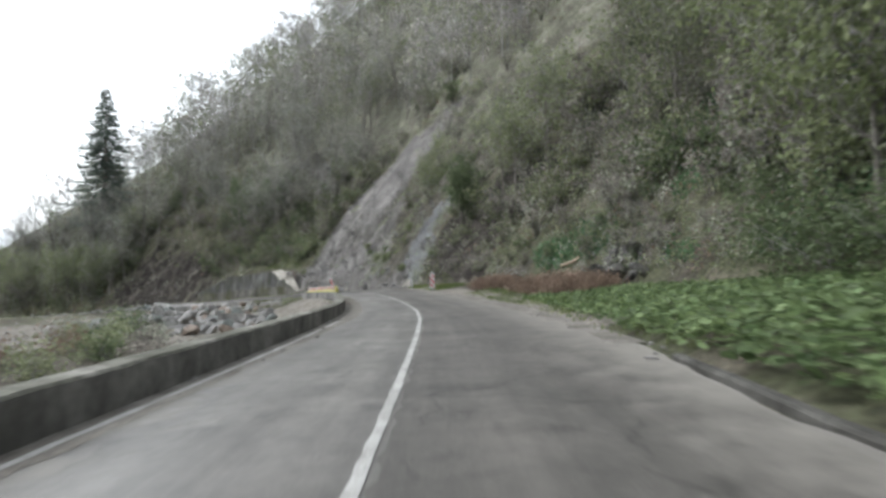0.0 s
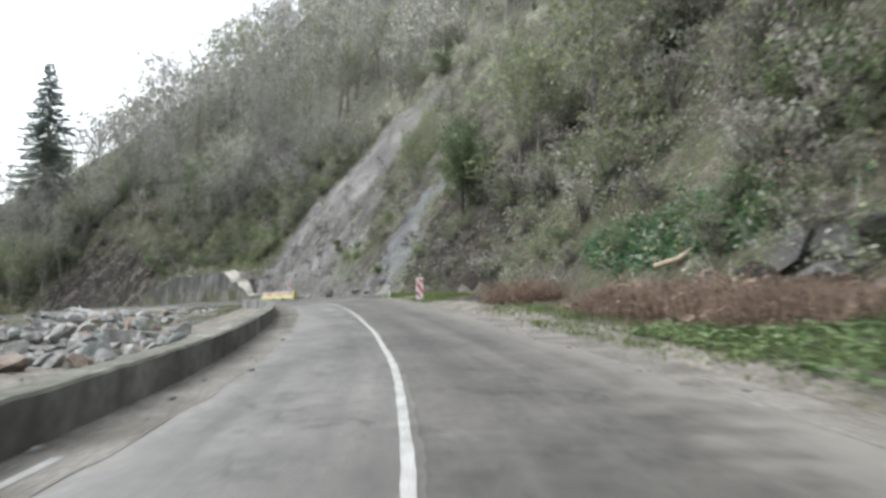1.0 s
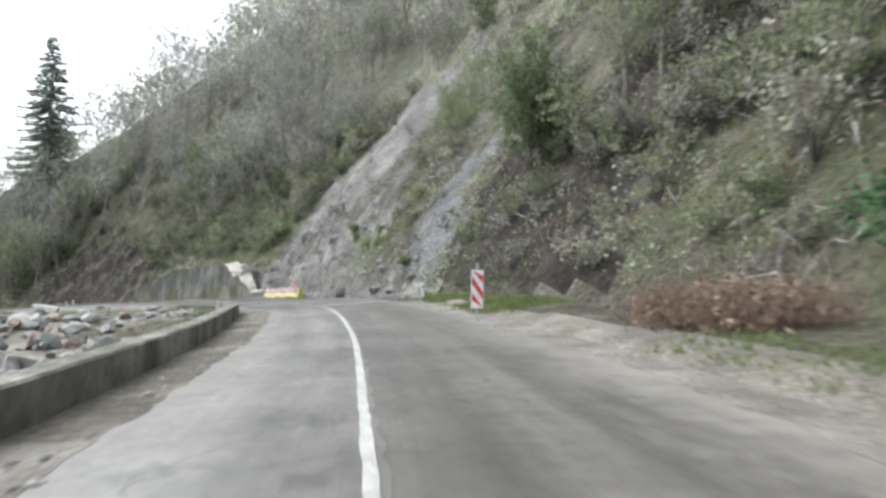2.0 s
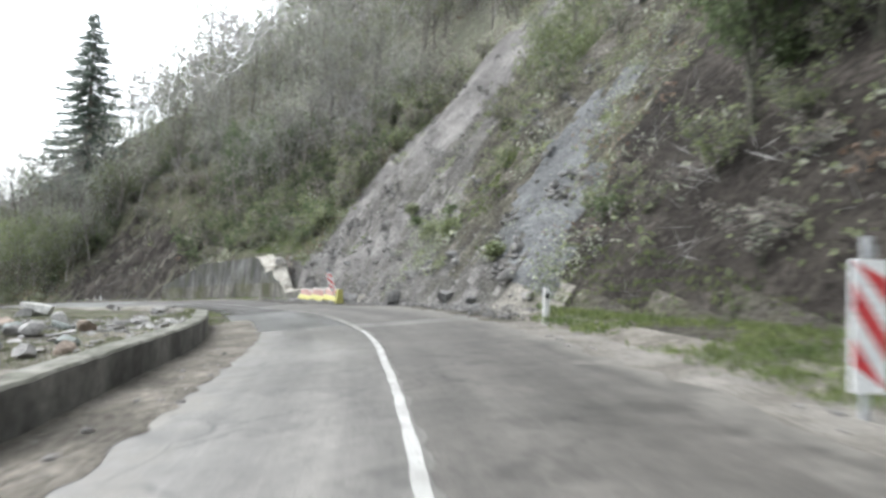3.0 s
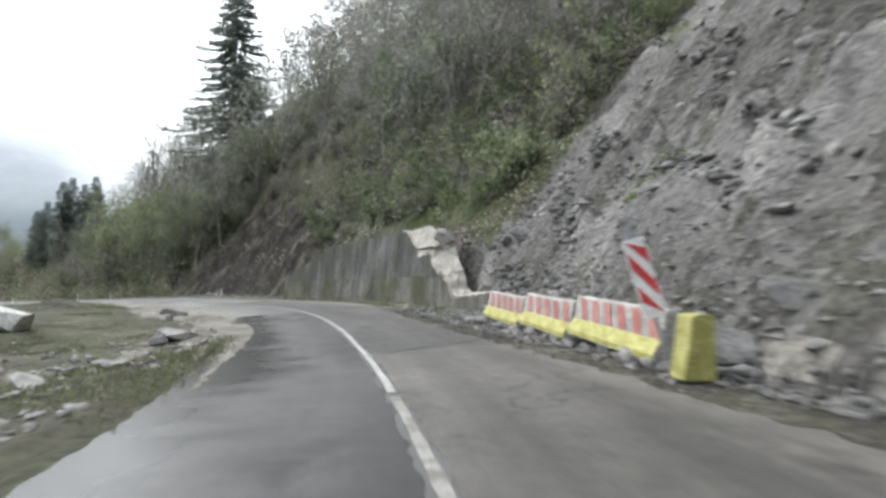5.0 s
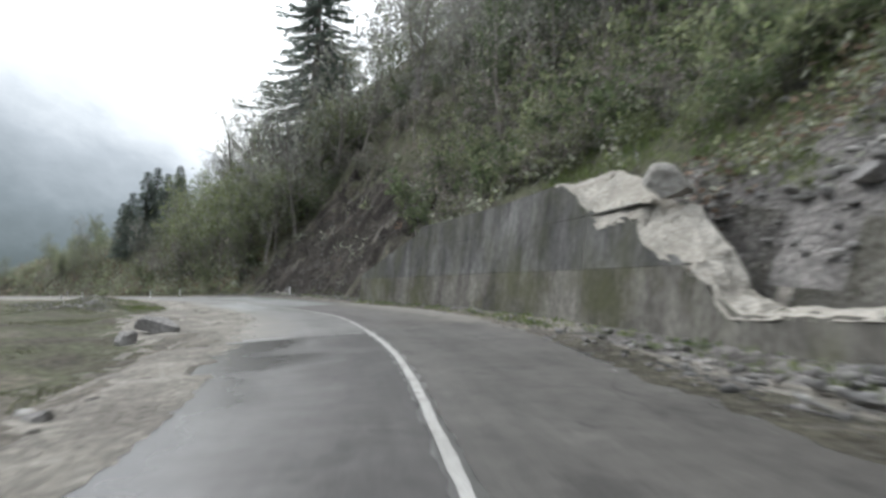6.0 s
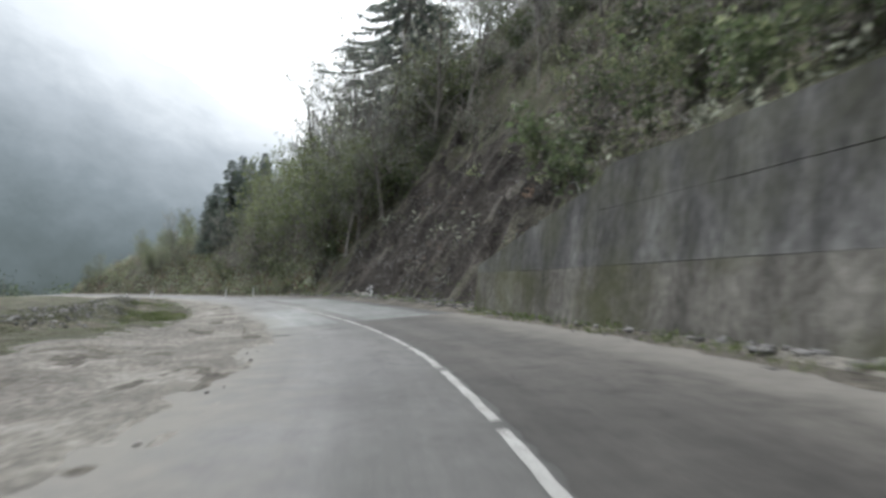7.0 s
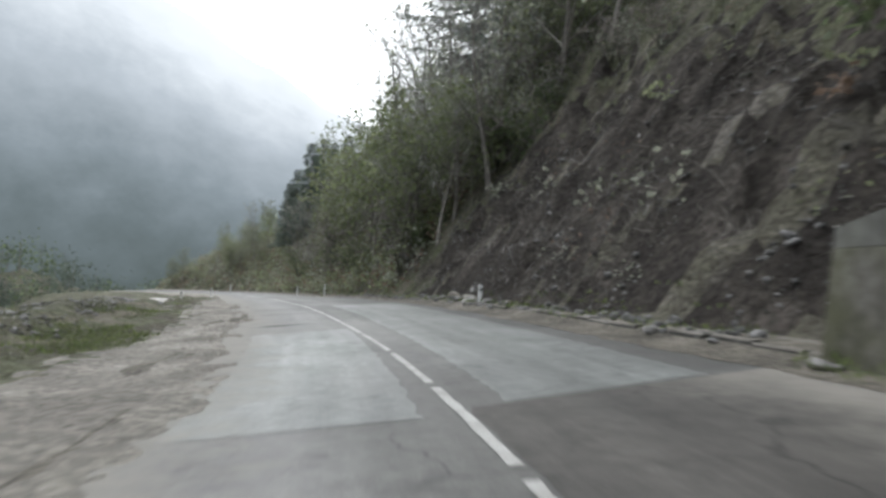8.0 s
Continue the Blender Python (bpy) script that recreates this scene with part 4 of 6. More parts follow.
BEIGE_ROCK = mat("beige_grey_rock", (0.23, 0.22, 0.2), (0.36, 0.345, 0.32), 1.0, 0.9, 0.6, fine=9, deep=.1, spec=.2)
BROWN_STONE = mat("rusty_brown_stone", (0.165, 0.128, 0.1), (0.27, 0.222, 0.183), 1.2, 0.85, 0.5, fine=10, obj=.2)
GREEN_STONE = mat("greenish_grey_stone", (0.13, 0.142, 0.132), (0.23, 0.247, 0.232), 1.2, 0.85, 0.5, fine=10, obj=.2)
DARK_ROCK = mat("wet_dark_rock", (0.05, 0.047, 0.044), (0.115, 0.109, 0.103), 1.6, 0.8, 0.8, fine=9, deep=.15, moss=.5)
DARK_STONE = mat("dark_slate_stone", (0.1, 0.097, 0.094), (0.175, 0.17, 0.165), 1.2, 0.8, 0.5, fine=9, island=.3)


# ---- trees ----
def deciduous(name, seed, h, leaf, leaves, label, lean=.08, size=.13, bark=None):
    rng = np.random.RandomState(seed)
    tree = tagged(new(name), label, "tree", "trees on the slope")
    top = np.array([rng.randn() * lean * h, rng.randn() * lean * h, h])
    spine = lambda u: top * u + np.array([math.sin(u * 3) * .03 * h, math.sin(u * 4 + 1) * .03 * h, 0])
    path = [(spine(u), .016 * h * (1 - u) ** .8 + .012) for u in np.linspace(0, .96, 8)]
    path[0] = (path[0][0] - (0, 0, 1.0), path[0][1] * 1.3)
    v, f = tubes([path], 6)
    trunk = new("trunk", fast_mesh("trunk", v, f, [bark or BARK], smooth=True))
    trunk.parent = tree
    limbs, twigs, fine, tips = [], [], [], []
    for k in range(15):
        u = .22 + .72 * (k + rng.rand()) / 15
        a = k * 2.4 + rng.rand()
        out = np.array([math.cos(a), math.sin(a), .5 + .9 * u])
        ln = h * (.16 + .26 * (1 - u) + .06 * rng.rand())
        p0 = spine(u)
        q = [p0 + out / 1.2 * ln * w + np.array([0, 0, .25 * ln * w * w]) + rng.randn(3) * .03 * ln for w in np.linspace(0, 1, 4)]
        r0 = .007 * h * (1 - u) + .014
        limbs.append([(p, r0 * (1 - .8 * i / 3)) for i, p in enumerate(q)])
        for j in range(11):
            w = .25 + .75 * rng.rand()
            b = q[0] * (1 - w) + q[3] * w
            dr = unit(out / 1.5 + rng.randn(3) * .75 + (0, 0, .25))
            tl = (.1 + .09 * rng.rand()) * h
            mid, end = b + dr * tl * .5, b + dr * tl + rng.randn(3) * .08 * tl
            twigs.append([(b, .013), (end, .005)])
            for z in range(3):
                g = unit(dr + rng.randn(3) * .7)
                c = b + dr * tl * rng.rand()
                e = c + g * tl * .5
                fine.append((c, e))
                tips += [e, c]
            tips += [mid, end]
    tips = np.array(tips)
    fine = np.array(fine)
    half = (fine[:, 1] - fine[:, 0]) / 2
    sets = [(*tubes(limbs, 4), 0), (*tubes(twigs, 3), 1), (*diamonds(fine.mean(1), half, unit(np.cross(half, rng.randn(len(half), 3))) * .012), 1)]
    if leaves:
        leaves = int(leaves * 1.25)
        c = tips[rng.randint(0, len(tips), leaves)] + rng.randn(leaves, 3) * .03 * h
        sets.append((*leaf_cloud(rng, c, size, .2), 2))
    v, f, ix = merged(sets)
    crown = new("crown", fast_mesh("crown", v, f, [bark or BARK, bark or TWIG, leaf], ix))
    crown.parent = tree
    return tree


def spruce(name, seed, h, label, wide=.2, step=.014, full=7):
    rng = np.random.RandomState(seed)
    tree = tagged(new(name), label, "spruce", "spruces")
    v, f = tubes([[(np.array([0, 0, -1.0]), .018 * h), (np.array([0, 0, h * .5]), .011 * h), (np.array([0, 0, h]), .02)]], 7)
    trunk = new("trunk", fast_mesh("trunk", v, f, [BARK], smooth=True))
    trunk.parent = tree
    stems, cs, us, vs = [], [], [], []
    z = .1 * h
    while z < h * .985:
        u = z / h
        reach = h * wide * (1 - u) ** .75 * (.75 + .5 * rng.rand()) + .15
        for k in range(rng.randint(full - 2, full + 2)):
            a = rng.rand() * 6.283
            ln = reach * (.55 + .6 * rng.rand())
            dr = np.array([math.cos(a), math.sin(a), 0])
            drop = .30 + .35 * (1 - u)
            pt = lambda w: np.array([0, 0, z]) + dr * ln * w + np.array([0, 0, ln * (-drop * w + .28 * w ** 2.5)])
            stems.append([(pt(w), .03 * (1 - w) + .008) for w in (0, .5, 1)])
            n = max(4, int(ln * 6))
            side = np.array([-dr[1], dr[0], 0])
            for i in range(n):
                w = .12 + .88 * (i + rng.rand()) / n
                sz = .28 + .25 * rng.rand()
                for sg in (-1, 1):
                    g = unit(dr * .7 + sg * side * (.3 + .7 * rng.rand()) + np.array([0, 0, -.25 - .4 * rng.rand()]))
                    cs.append(pt(w) + g * sz * .8)
                    us.append(g * sz)
                    vs.append(unit(np.cross(g, rng.randn(3))) * sz * .2)
        z += h * (step + .01 * rng.rand())
    sets = [(*tubes(stems, 3), 0), (*diamonds(np.array(cs), np.array(us), np.array(vs)), 1)]
    v, f, ix = merged(sets)
    crown = new("crown", fast_mesh("crown", v, f, [BARK, NEEDLE], ix))
    crown.parent = tree
    return tree


def put(ob, s, d, turn, scale, dz=-.1):
    m = Matrix.Translation(at(s, d, dz)) @ Euler((0, 0, turn)).to_matrix().to_4x4() @ Matrix.Scale(scale, 4)
    ob.matrix_world = m
    return ob


def put_copy(ob, s, d, turn, scale, dz=-.1, label=""):
    c = copy_thing(ob, Matrix.Identity(4))
    c.matrix_basis = Matrix.Translation(at(s, d, dz)) @ Euler((0, 0, turn)).to_matrix().to_4x4() @ Matrix.Scale(scale, 4)
    return tagged(c, label)


def free_of_slide(s, d, margin=0.0):
    return int(ground_kind(np.array([s]), np.array([d]))[0]) not in (1, 2, 9)


def woods():
    rng = np.random.RandomState(5)
    kinds = [deciduous("bare_tree", 1, 9, GREYGREEN, 260, "bare grey broadleaf tree with thin budding twigs on the slope"),
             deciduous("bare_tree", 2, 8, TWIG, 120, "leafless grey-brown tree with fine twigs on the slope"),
             deciduous("budding_tree", 3, 8, OLIVE, 800, "slender tree with olive spring leaves on the slope"),
             deciduous("budding_tree", 4, 7, OLIVE, 1100, "bushy tree in olive green spring leaf", size=.145),
             deciduous("leafy_tree", 6, 7, FRESH, 1300, "young tree in fresh green leaf beside the road", size=.145),
             deciduous("leafy_tree", 8, 9, DARKLEAF, 3600, "dense dark green tree standing on the slope", size=.17, bark=DARK_BARK),
             deciduous("bare_tree", 7, 10, GREYGREEN, 450, "tall bare tree with pale grey-green buds")]
    first = set()
    for zone, (s0, s1, w0, w1, count, weights) in enumerate(((-6, 52, 3, 30, 56, (2, 2, 4, 5, 2, 0, 2)), (97, 150, 6, 30, 64, (6, 4, 3, 2, 1, 0, 6)), (150, 200, .8, 22, 42, (5, 4, 2, 2, 2, 0, 4)),
                                                          (54, 92, 24, 52, 22, (3, 3, 2, 1, 0, 0, 2)), (198, 270, .3, 13, 40, (1, 1, 4, 6, 4, 0, 1)))):
        p = np.array(weights, float) / sum(weights)
        done = 0
        while done < count:
            s = s0 + (s1 - s0) * rng.rand()
            w = w0 + (w1 - w0) * rng.rand() ** 1.25
            d = float(curve(FOOT, s)) + w
            if not free_of_slide(s, d) or (121 < s < 150 and w < 9 and rng.rand() < .9):
                continue
            k = rng.choice(len(kinds), p=p)
            sc = (.65 if s < 198 else .45) + .6 * rng.rand() * (1 if s < 198 else .6)
            if k in first:
                put_copy(kinds[k], s, d, rng.rand() * 6.28, sc)
            else:
                put(kinds[k], s, d, rng.rand() * 6.28, sc)
                first.add(k)
            done += 1
    for s, d, sc, k in ((155, 6.6, 1.1, 4), (158.5, 7.2, 1.3, 4), (163, 7.0, 1.25, 4), (152, 8.5, 1.0, 4), (168, 7.5, 1.4, 4), (176, 7.5, 1.4, 3), (184, 8, 1.5, 4), (159, 13, 1.5, 0), (164, 12, 1.5, 6), (170, 13, 1.5, 0), (176, 12, 1.5, 6), (151, 14, 1.4, 6)):
        put_copy(kinds[k], s, d, rng.rand() * 6.28, sc)
    put(kinds[5], 54.0, 8.1, .5, .5)
    for s, d, sc, k in ((14.0, 9.9, .8, 4), (17.2, 10.2, .8, 4), (11.5, 10.2, .8, 4), (12.6, 10.8, .9, 3), (16.0, 12.2, 1.2, 4), (19.5, 11.6, 1.1, 4), (13, 12.5, 1.2, 4), (18, 13.5, 1.3, 4), (114.5, 13.5, .85, 5), (119, 13, .8, 5), (124, 15, .85, 5), (54.5, 8.6, .55, 5), (71.2, 12.2, .55, 4), (73.2, 12.9, .6, 3), (72.4, 14.6, .6, 4), (20, 13.5, 1.0, 3), (160, -30, .9, 4), (172, -34, 1.0, 3), (185, -30, 1.0, 4), (150, -33, .9, 3), (196, -28, 1.0, 4), (178, -40, 1.1, 3)):
        put_copy(kinds[k], s, d, rng.rand() * 6.28, sc)


woods()


def thicket(seed, h, leaves, main, second, share, label, size=.168):
    """A many-stemmed shrub: stems arching out from one stool, foliage gathered in clumps with gaps between."""
    rng = np.random.RandomState(seed)
    shrub = tagged(new("shrub"), label, "shrub", "shrubs on the slope")
    stems, twigs, centres = [], [], []
    for k in range(6):
        a = k * 1.05 + rng.rand()
        reach = h * (.22 + .4 * rng.rand())
        out = np.array([math.cos(a), math.sin(a), 0])
        top = h * (.6 + .45 * rng.rand())
        pt = lambda u: out * reach * u ** 1.5 + np.array([0, 0, top * (1.25 * u - .25 * u * u)]) + np.array([math.sin(4 * u + k), math.cos(3 * u + k), 0]) * .03 * h
        stems.append([(pt(u) - (0, 0, .3 * (u == 0)), .011 * h * (1 - u) + .006) for u in np.linspace(0, 1, 5)])
        for j in range(7):
            u = .3 + .7 * rng.rand()
            b = pt(u)
            e = b + unit(rng.randn(3) + out * .5 + (0, 0, .3)) * h * (.1 + .16 * rng.rand())
            twigs.append([(b, .012), ((b + e) / 2 + rng.randn(3) * .02 * h, .008), (e, .004)])
            centres.append(e)
    centres = np.array(centres)
    pick = rng.randint(0, len(centres), leaves)
    spread = (.045 + .05 * rng.rand(len(centres)))[pick][:, None] * h
    c = centres[pick] + rng.randn(leaves, 3) * spread * (1, 1, .75)
    kind = rng.rand(len(centres))[pick] < share
    fine = centres[rng.randint(0, len(centres), 130)] + rng.randn(130, 3) * .05 * h
    g = unit(rng.randn(130, 3) + (0, 0, .6)) * h * (.04 + .05 * rng.rand(130, 1))
    v, f, ix = merged([(*tubes(stems, 5), 0), (*tubes([[t[0], t[2]] for t in twigs], 3), 1), (*diamonds(fine, g, unit(np.cross(g, rng.randn(130, 3))) * .01), 1)])
    wood = new("woody_base", fast_mesh("woody_base", v, f, [DARK_BARK, TWIG], ix))
    wood.parent = shrub
    v, f, ix = merged([(*leaf_cloud(rng, c[~kind], size, .25, 1.5), 0), (*leaf_cloud(rng, c[kind], size, .25, 1.5), 1)])
    foliage = new("foliage", fast_mesh("foliage", v, f, [main, second], ix))
    foliage.parent = shrub
    return shrub


def thickets():
    rng = np.random.RandomState(61)
    kinds = [thicket(71, 3.6, 460, OLIVE, BROWNBUD, .4, "dense olive shrub in spring leaf on the slope"),
             thicket(72, 3.2, 420, BROWNBUD, OLIVE, .3, "brown budding shrub with arching stems on the slope"),
             thicket(73, 4.2, 520, OLIVE, FRESH, .45, "tall shrub in yellow-green spring leaf on the slope"),
             thicket(74, 3.4, 600, DARKLEAF, OLIVE, .2, "dense dark green shrub on the slope", .178),
             thicket(75, 4.0, 390, GREYGREEN, BROWNBUD, .5, "grey-green budding shrub on the slope"),
             thicket(76, 3.8, 400, BROWNBUD, GREYGREEN, .35, "grey-brown leafless shrub with fine twigs on the slope")]
    # (from s, to s, from w, to w, count, weights of the kinds, size, far)
    zones = ((-5, 24, .9, 5, 24, (4, 2, 6, 2, 1, 1), .8, 0), (-5, 24, 4, 14, 40, (5, 1, 8, 0, 2, 0), 1.15, 1), (22, 47, .5, 2.4, 34, (5, 4, 2, 3, 2, 2), .34, 0), (22, 47, 1.8, 5, 46, (5, 4, 3, 2, 2, 2), .62, 0), (22, 47, 4.5, 15, 52, (5, 4, 4, 1, 2, 2), 1.1, 1),
             (46, 58, .5, 4, 26, (4, 5, 2, 2, 1, 2), .34, 0), (46, 58, 3, 13, 26, (4, 4, 2, 1, 1, 2), .7, 0), (98, 123, 5.5, 20, 64, (3, 4, 1, 6, 1, 3), 1.05, 1), (103, 123, 2.6, 7, 46, (3, 4, 1, 7, 0, 2), .8, 1), (105, 123, 1.2, 4.5, 34, (4, 3, 2, 6, 0, 1), .62, 0), (96.2, 104, 1.9, 6, 24, (3, 3, 1, 8, 0, 2), .6, 0), (95.6, 98.4, 5, 19, 26, (3, 4, 1, 2, 2, 3), .75, 0), (122, 151, 3, 20, 60, (3, 2, 1, 7, 1, 2), .9, 1),
             (150, 200, .6, 16, 88, (4, 2, 6, 1, 4, 1), 1.15, 1), (57, 66, 8.5, 18, 12, (4, 3, 3, 0, 2, 2), .7, 0), (66, 77, 6.5, 13.5, 16, (4, 3, 2, 1, 3, 3), .5, 0), (66, 84, 14.5, 24, 14, (3, 3, 2, 0, 3, 3), .8, 0), (84, 97, 18, 27, 16, (3, 3, 1, 1, 3, 4), .9, 1))
    first, joined = set(), []
    meshes = []
    for k in kinds:
        sets = []
        for child in k.children:
            me = child.data
            co = np.zeros(3 * len(me.vertices), np.float32)
            me.vertices.foreach_get("co", co)
            vi, mi = np.zeros(len(me.loops), np.int32), np.zeros(len(me.polygons), np.int32)
            me.loops.foreach_get("vertex_index", vi)
            me.polygons.foreach_get("material_index", mi)
            sets.append((co.reshape(-1, 3), vi.reshape(-1, 4), np.array([MIXED.index(m) for m in me.materials])[mi]))
        meshes.append(sets)
    for s0, s1, w0, w1, count, weights, big, far in zones:
        p = np.array(weights, float) / sum(weights)
        done = 0
        while done < count:
            s = s0 + (s1 - s0) * rng.rand()
            d = float(curve(FOOT, s)) + w0 + (w1 - w0) * rng.rand() ** 1.2
            k = rng.choice(6, p=p)
            sc, turn = big * (.6 + .7 * rng.rand()), rng.rand() * 6.28
            if not free_of_slide(s, d) or (118 < s < 153 and d - float(curve(FOOT, s)) < float(curve(ERODED, s)) + .4):
                continue
            done += 1
            if far:
                c, q = math.cos(turn) * sc, math.sin(turn) * sc
                base = np.array(at(s, d, -.1))
                joined += [(v @ np.array([[c, q, 0], [-q, c, 0], [0, 0, sc]]) + base, f, ix) for v, f, ix in meshes[k]]
            elif k in first:
                put_copy(kinds[k], s, d, turn, sc)
            else:
                put(kinds[k], s, d, turn, sc)
                first.add(k)
    vs, fs, ix, n = [], [], [], 0
    for v, f, i in joined:
        vs.append(v)
        fs.append(f + n)
        ix.append(i)
        n += len(v)
    ob = new("slope_thicket", fast_mesh("slope_thicket", np.concatenate(vs), np.concatenate(fs), MIXED, np.concatenate(ix)))
    tagged(ob, "dense thicket of budding shrubs covering the higher slope", "thicket", kind="stuff")


MIXED = [DARK_BARK, TWIG, OLIVE, BROWNBUD, FRESH, DARKLEAF, GREYGREEN]
thickets()


def spruces():
    a = spruce("spruce", 11, 30, "tall dark spruce with drooping branches standing over the woods", .25, .0108, 9)
    put(a, 168.6, 19.2, .4, 1.1, -.3)
    b = spruce("spruce", 12, 18, "dark green spruce among bare trees", .25, .018, 8)
    put(b, 216, 12.5, 1.0, .85, -.3)
    rng = np.random.RandomState(9)
    for s, d, sc in ((212, 14.5, .7), (221, 12.0, .72), (219, 15.5, .8), (208, 15, .6), (226, 12.5, .62), (214, 17.5, .7), (229, 14.5, .55)):
        put_copy(b, s, d, rng.rand() * 6, sc, -.3)


spruces()


def far_woods():
    """Bare woods high on the slope, too many to tell apart."""
    rng = np.random.RandomState(21)
    sets = []
    n = 0
    while n < 540:
        s = -10 + 215 * rng.rand() if n < 440 else 118 + 62 * rng.rand()
        w = 22 + 66 * rng.rand() ** (1.2 if n < 440 else .8)
        d = float(curve(FOOT, s)) + w
        if not free_of_slide(s, d):
            continue
        n += 1
        base = np.array(at(s, d, -.3))
        h = 7 + 8.5 * rng.rand()
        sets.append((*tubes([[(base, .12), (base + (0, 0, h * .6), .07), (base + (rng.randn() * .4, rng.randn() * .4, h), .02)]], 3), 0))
        u = .2 + .78 * rng.rand(24)
        a = rng.rand(24) * 6.28
        root = base + np.stack([0 * u, 0 * u, h * u], 1)
        tip = root + np.stack([np.cos(a), np.sin(a), .4 + .8 * u], 1) * (h * (.14 + .26 * (1 - u) + .1 * rng.rand(24)))[:, None]
        half = (tip - root) / 2
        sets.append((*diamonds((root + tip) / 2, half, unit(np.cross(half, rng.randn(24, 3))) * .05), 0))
        k = rng.randint(0, 24, 110)
        c = root[k] + (tip - root)[k] * (.3 + .75 * rng.rand(110, 1)) + rng.randn(110, 3) * .04 * h
        g = unit((tip - root)[k] * .15 + rng.randn(110, 3) * .5 + (0, 0, .3)) * (.3 + .35 * rng.rand(110, 1))
        sets.append((*diamonds(c, g, unit(np.cross(g, rng.randn(110, 3))) * .026), 3))
        q = rng.choice([130, 200, 280])
        c = c[rng.randint(0, 110, q)] + rng.randn(q, 3) * .3
        sets.append((*leaf_cloud(rng, c, .34, .2), rng.choice([1, 2, 3, 3])))
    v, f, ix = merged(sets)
    # the haze over these woods is mixed into the twig and bud colours
    ob = new("far_woods", fast_mesh("far_woods", v, f, [TWIG, GREYGREEN, OLIVE, HAZEBROWN], ix))
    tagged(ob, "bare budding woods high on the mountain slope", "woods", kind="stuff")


far_woods()


def river_woods():
    """A low wooded spur on the other bank of the river."""
    rng = np.random.RandomState(27)
    hill = lambda a, r: -27 + 19 * np.exp(-((a - 88) / 14) ** 2) * np.exp(-((r - 185) / 38) ** 2) + 2.2 * np.sin(a * .6) + 1.4 * np.sin(r * .13 + a)
    place = lambda a, r: np.stack([-np.sin(np.radians(a)) * r - 48, np.cos(np.radians(a)) * r + 110, hill(a, r)], -1)
    ag, rg = np.meshgrid(np.linspace(56, 125, 36), np.linspace(110, 290, 26), indexing="ij")
    v = place(ag, rg).reshape(-1, 3)
    q = (np.arange(35)[:, None] * 26 + np.arange(25)).ravel()
    spur = mesh_object("far_bank", v.tolist(), np.stack([q, q + 1, q + 27, q + 26], 1).tolist(), SOIL, smooth=True)
    tagged(spur, "low spur of the valley side across the river", "hillside", kind="structure")
    sets = []
    for _ in range(330):
        a, r = 60 + 60 * rng.rand(), 128 + 90 * rng.rand()
        base = place(np.array(a), np.array(r))
        h = 4 + 5 * rng.rand()
        sets.append((*tubes([[(base, .14), (base + (0, 0, h), .03)]], 3), 0))
        p = base + rng.randn(90, 3) * (.27 * h, .27 * h, .25 * h) + (0, 0, .55 * h)
        sets.append((*leaf_cloud(rng, p, .48, .2), rng.choice([1, 1, 2])))
    v, f, ix = merged(sets)
    tagged(new("far_woods", fast_mesh("far_woods", v, f, [BARK, HAZEGREEN, DARKLEAF], ix)), "hazy green woods on the far river bank", "woods", kind="stuff")


river_woods()


# ---- undergrowth ----
def slope_points(rng, n, s0, s1, w0, w1, power=1.0, slide=False, lift=0.0):
    s = s0 + (s1 - s0) * rng.rand(n)
    d = curve(FOOT, s) + w0 + (w1 - w0) * rng.rand(n) ** power
    if not slide:
        k = ground_kind(s, d)
        keep = (k != 1) & (k != 2) & (k != 9)
        s, d = s[keep], d[keep]
    x, y = xy(s, d)
    return np.stack([x, y, ground_z(s, d) + lift], 1), s, d


def tufts(rng, c, blades, spread, height, width):
    """Upright blades in tufts round the given points."""
    p = np.repeat(c, blades, 0) + np.concatenate([rng.randn(len(c) * blades, 2) * spread, np.zeros((len(c) * blades, 1))], 1)
    n = len(p)
    hgt = height * (.5 + rng.rand(n, 1))
    up = unit(np.concatenate([rng.randn(n, 2) * .4, np.ones((n, 1))], 1)) * hgt * .5
    a = rng.rand(n) * 6.28
    side = np.stack([np.cos(a), np.sin(a), 0 * a], 1) * width * (.6 + .8 * rng.rand(n, 1))
    return diamonds(p + up, up, side)


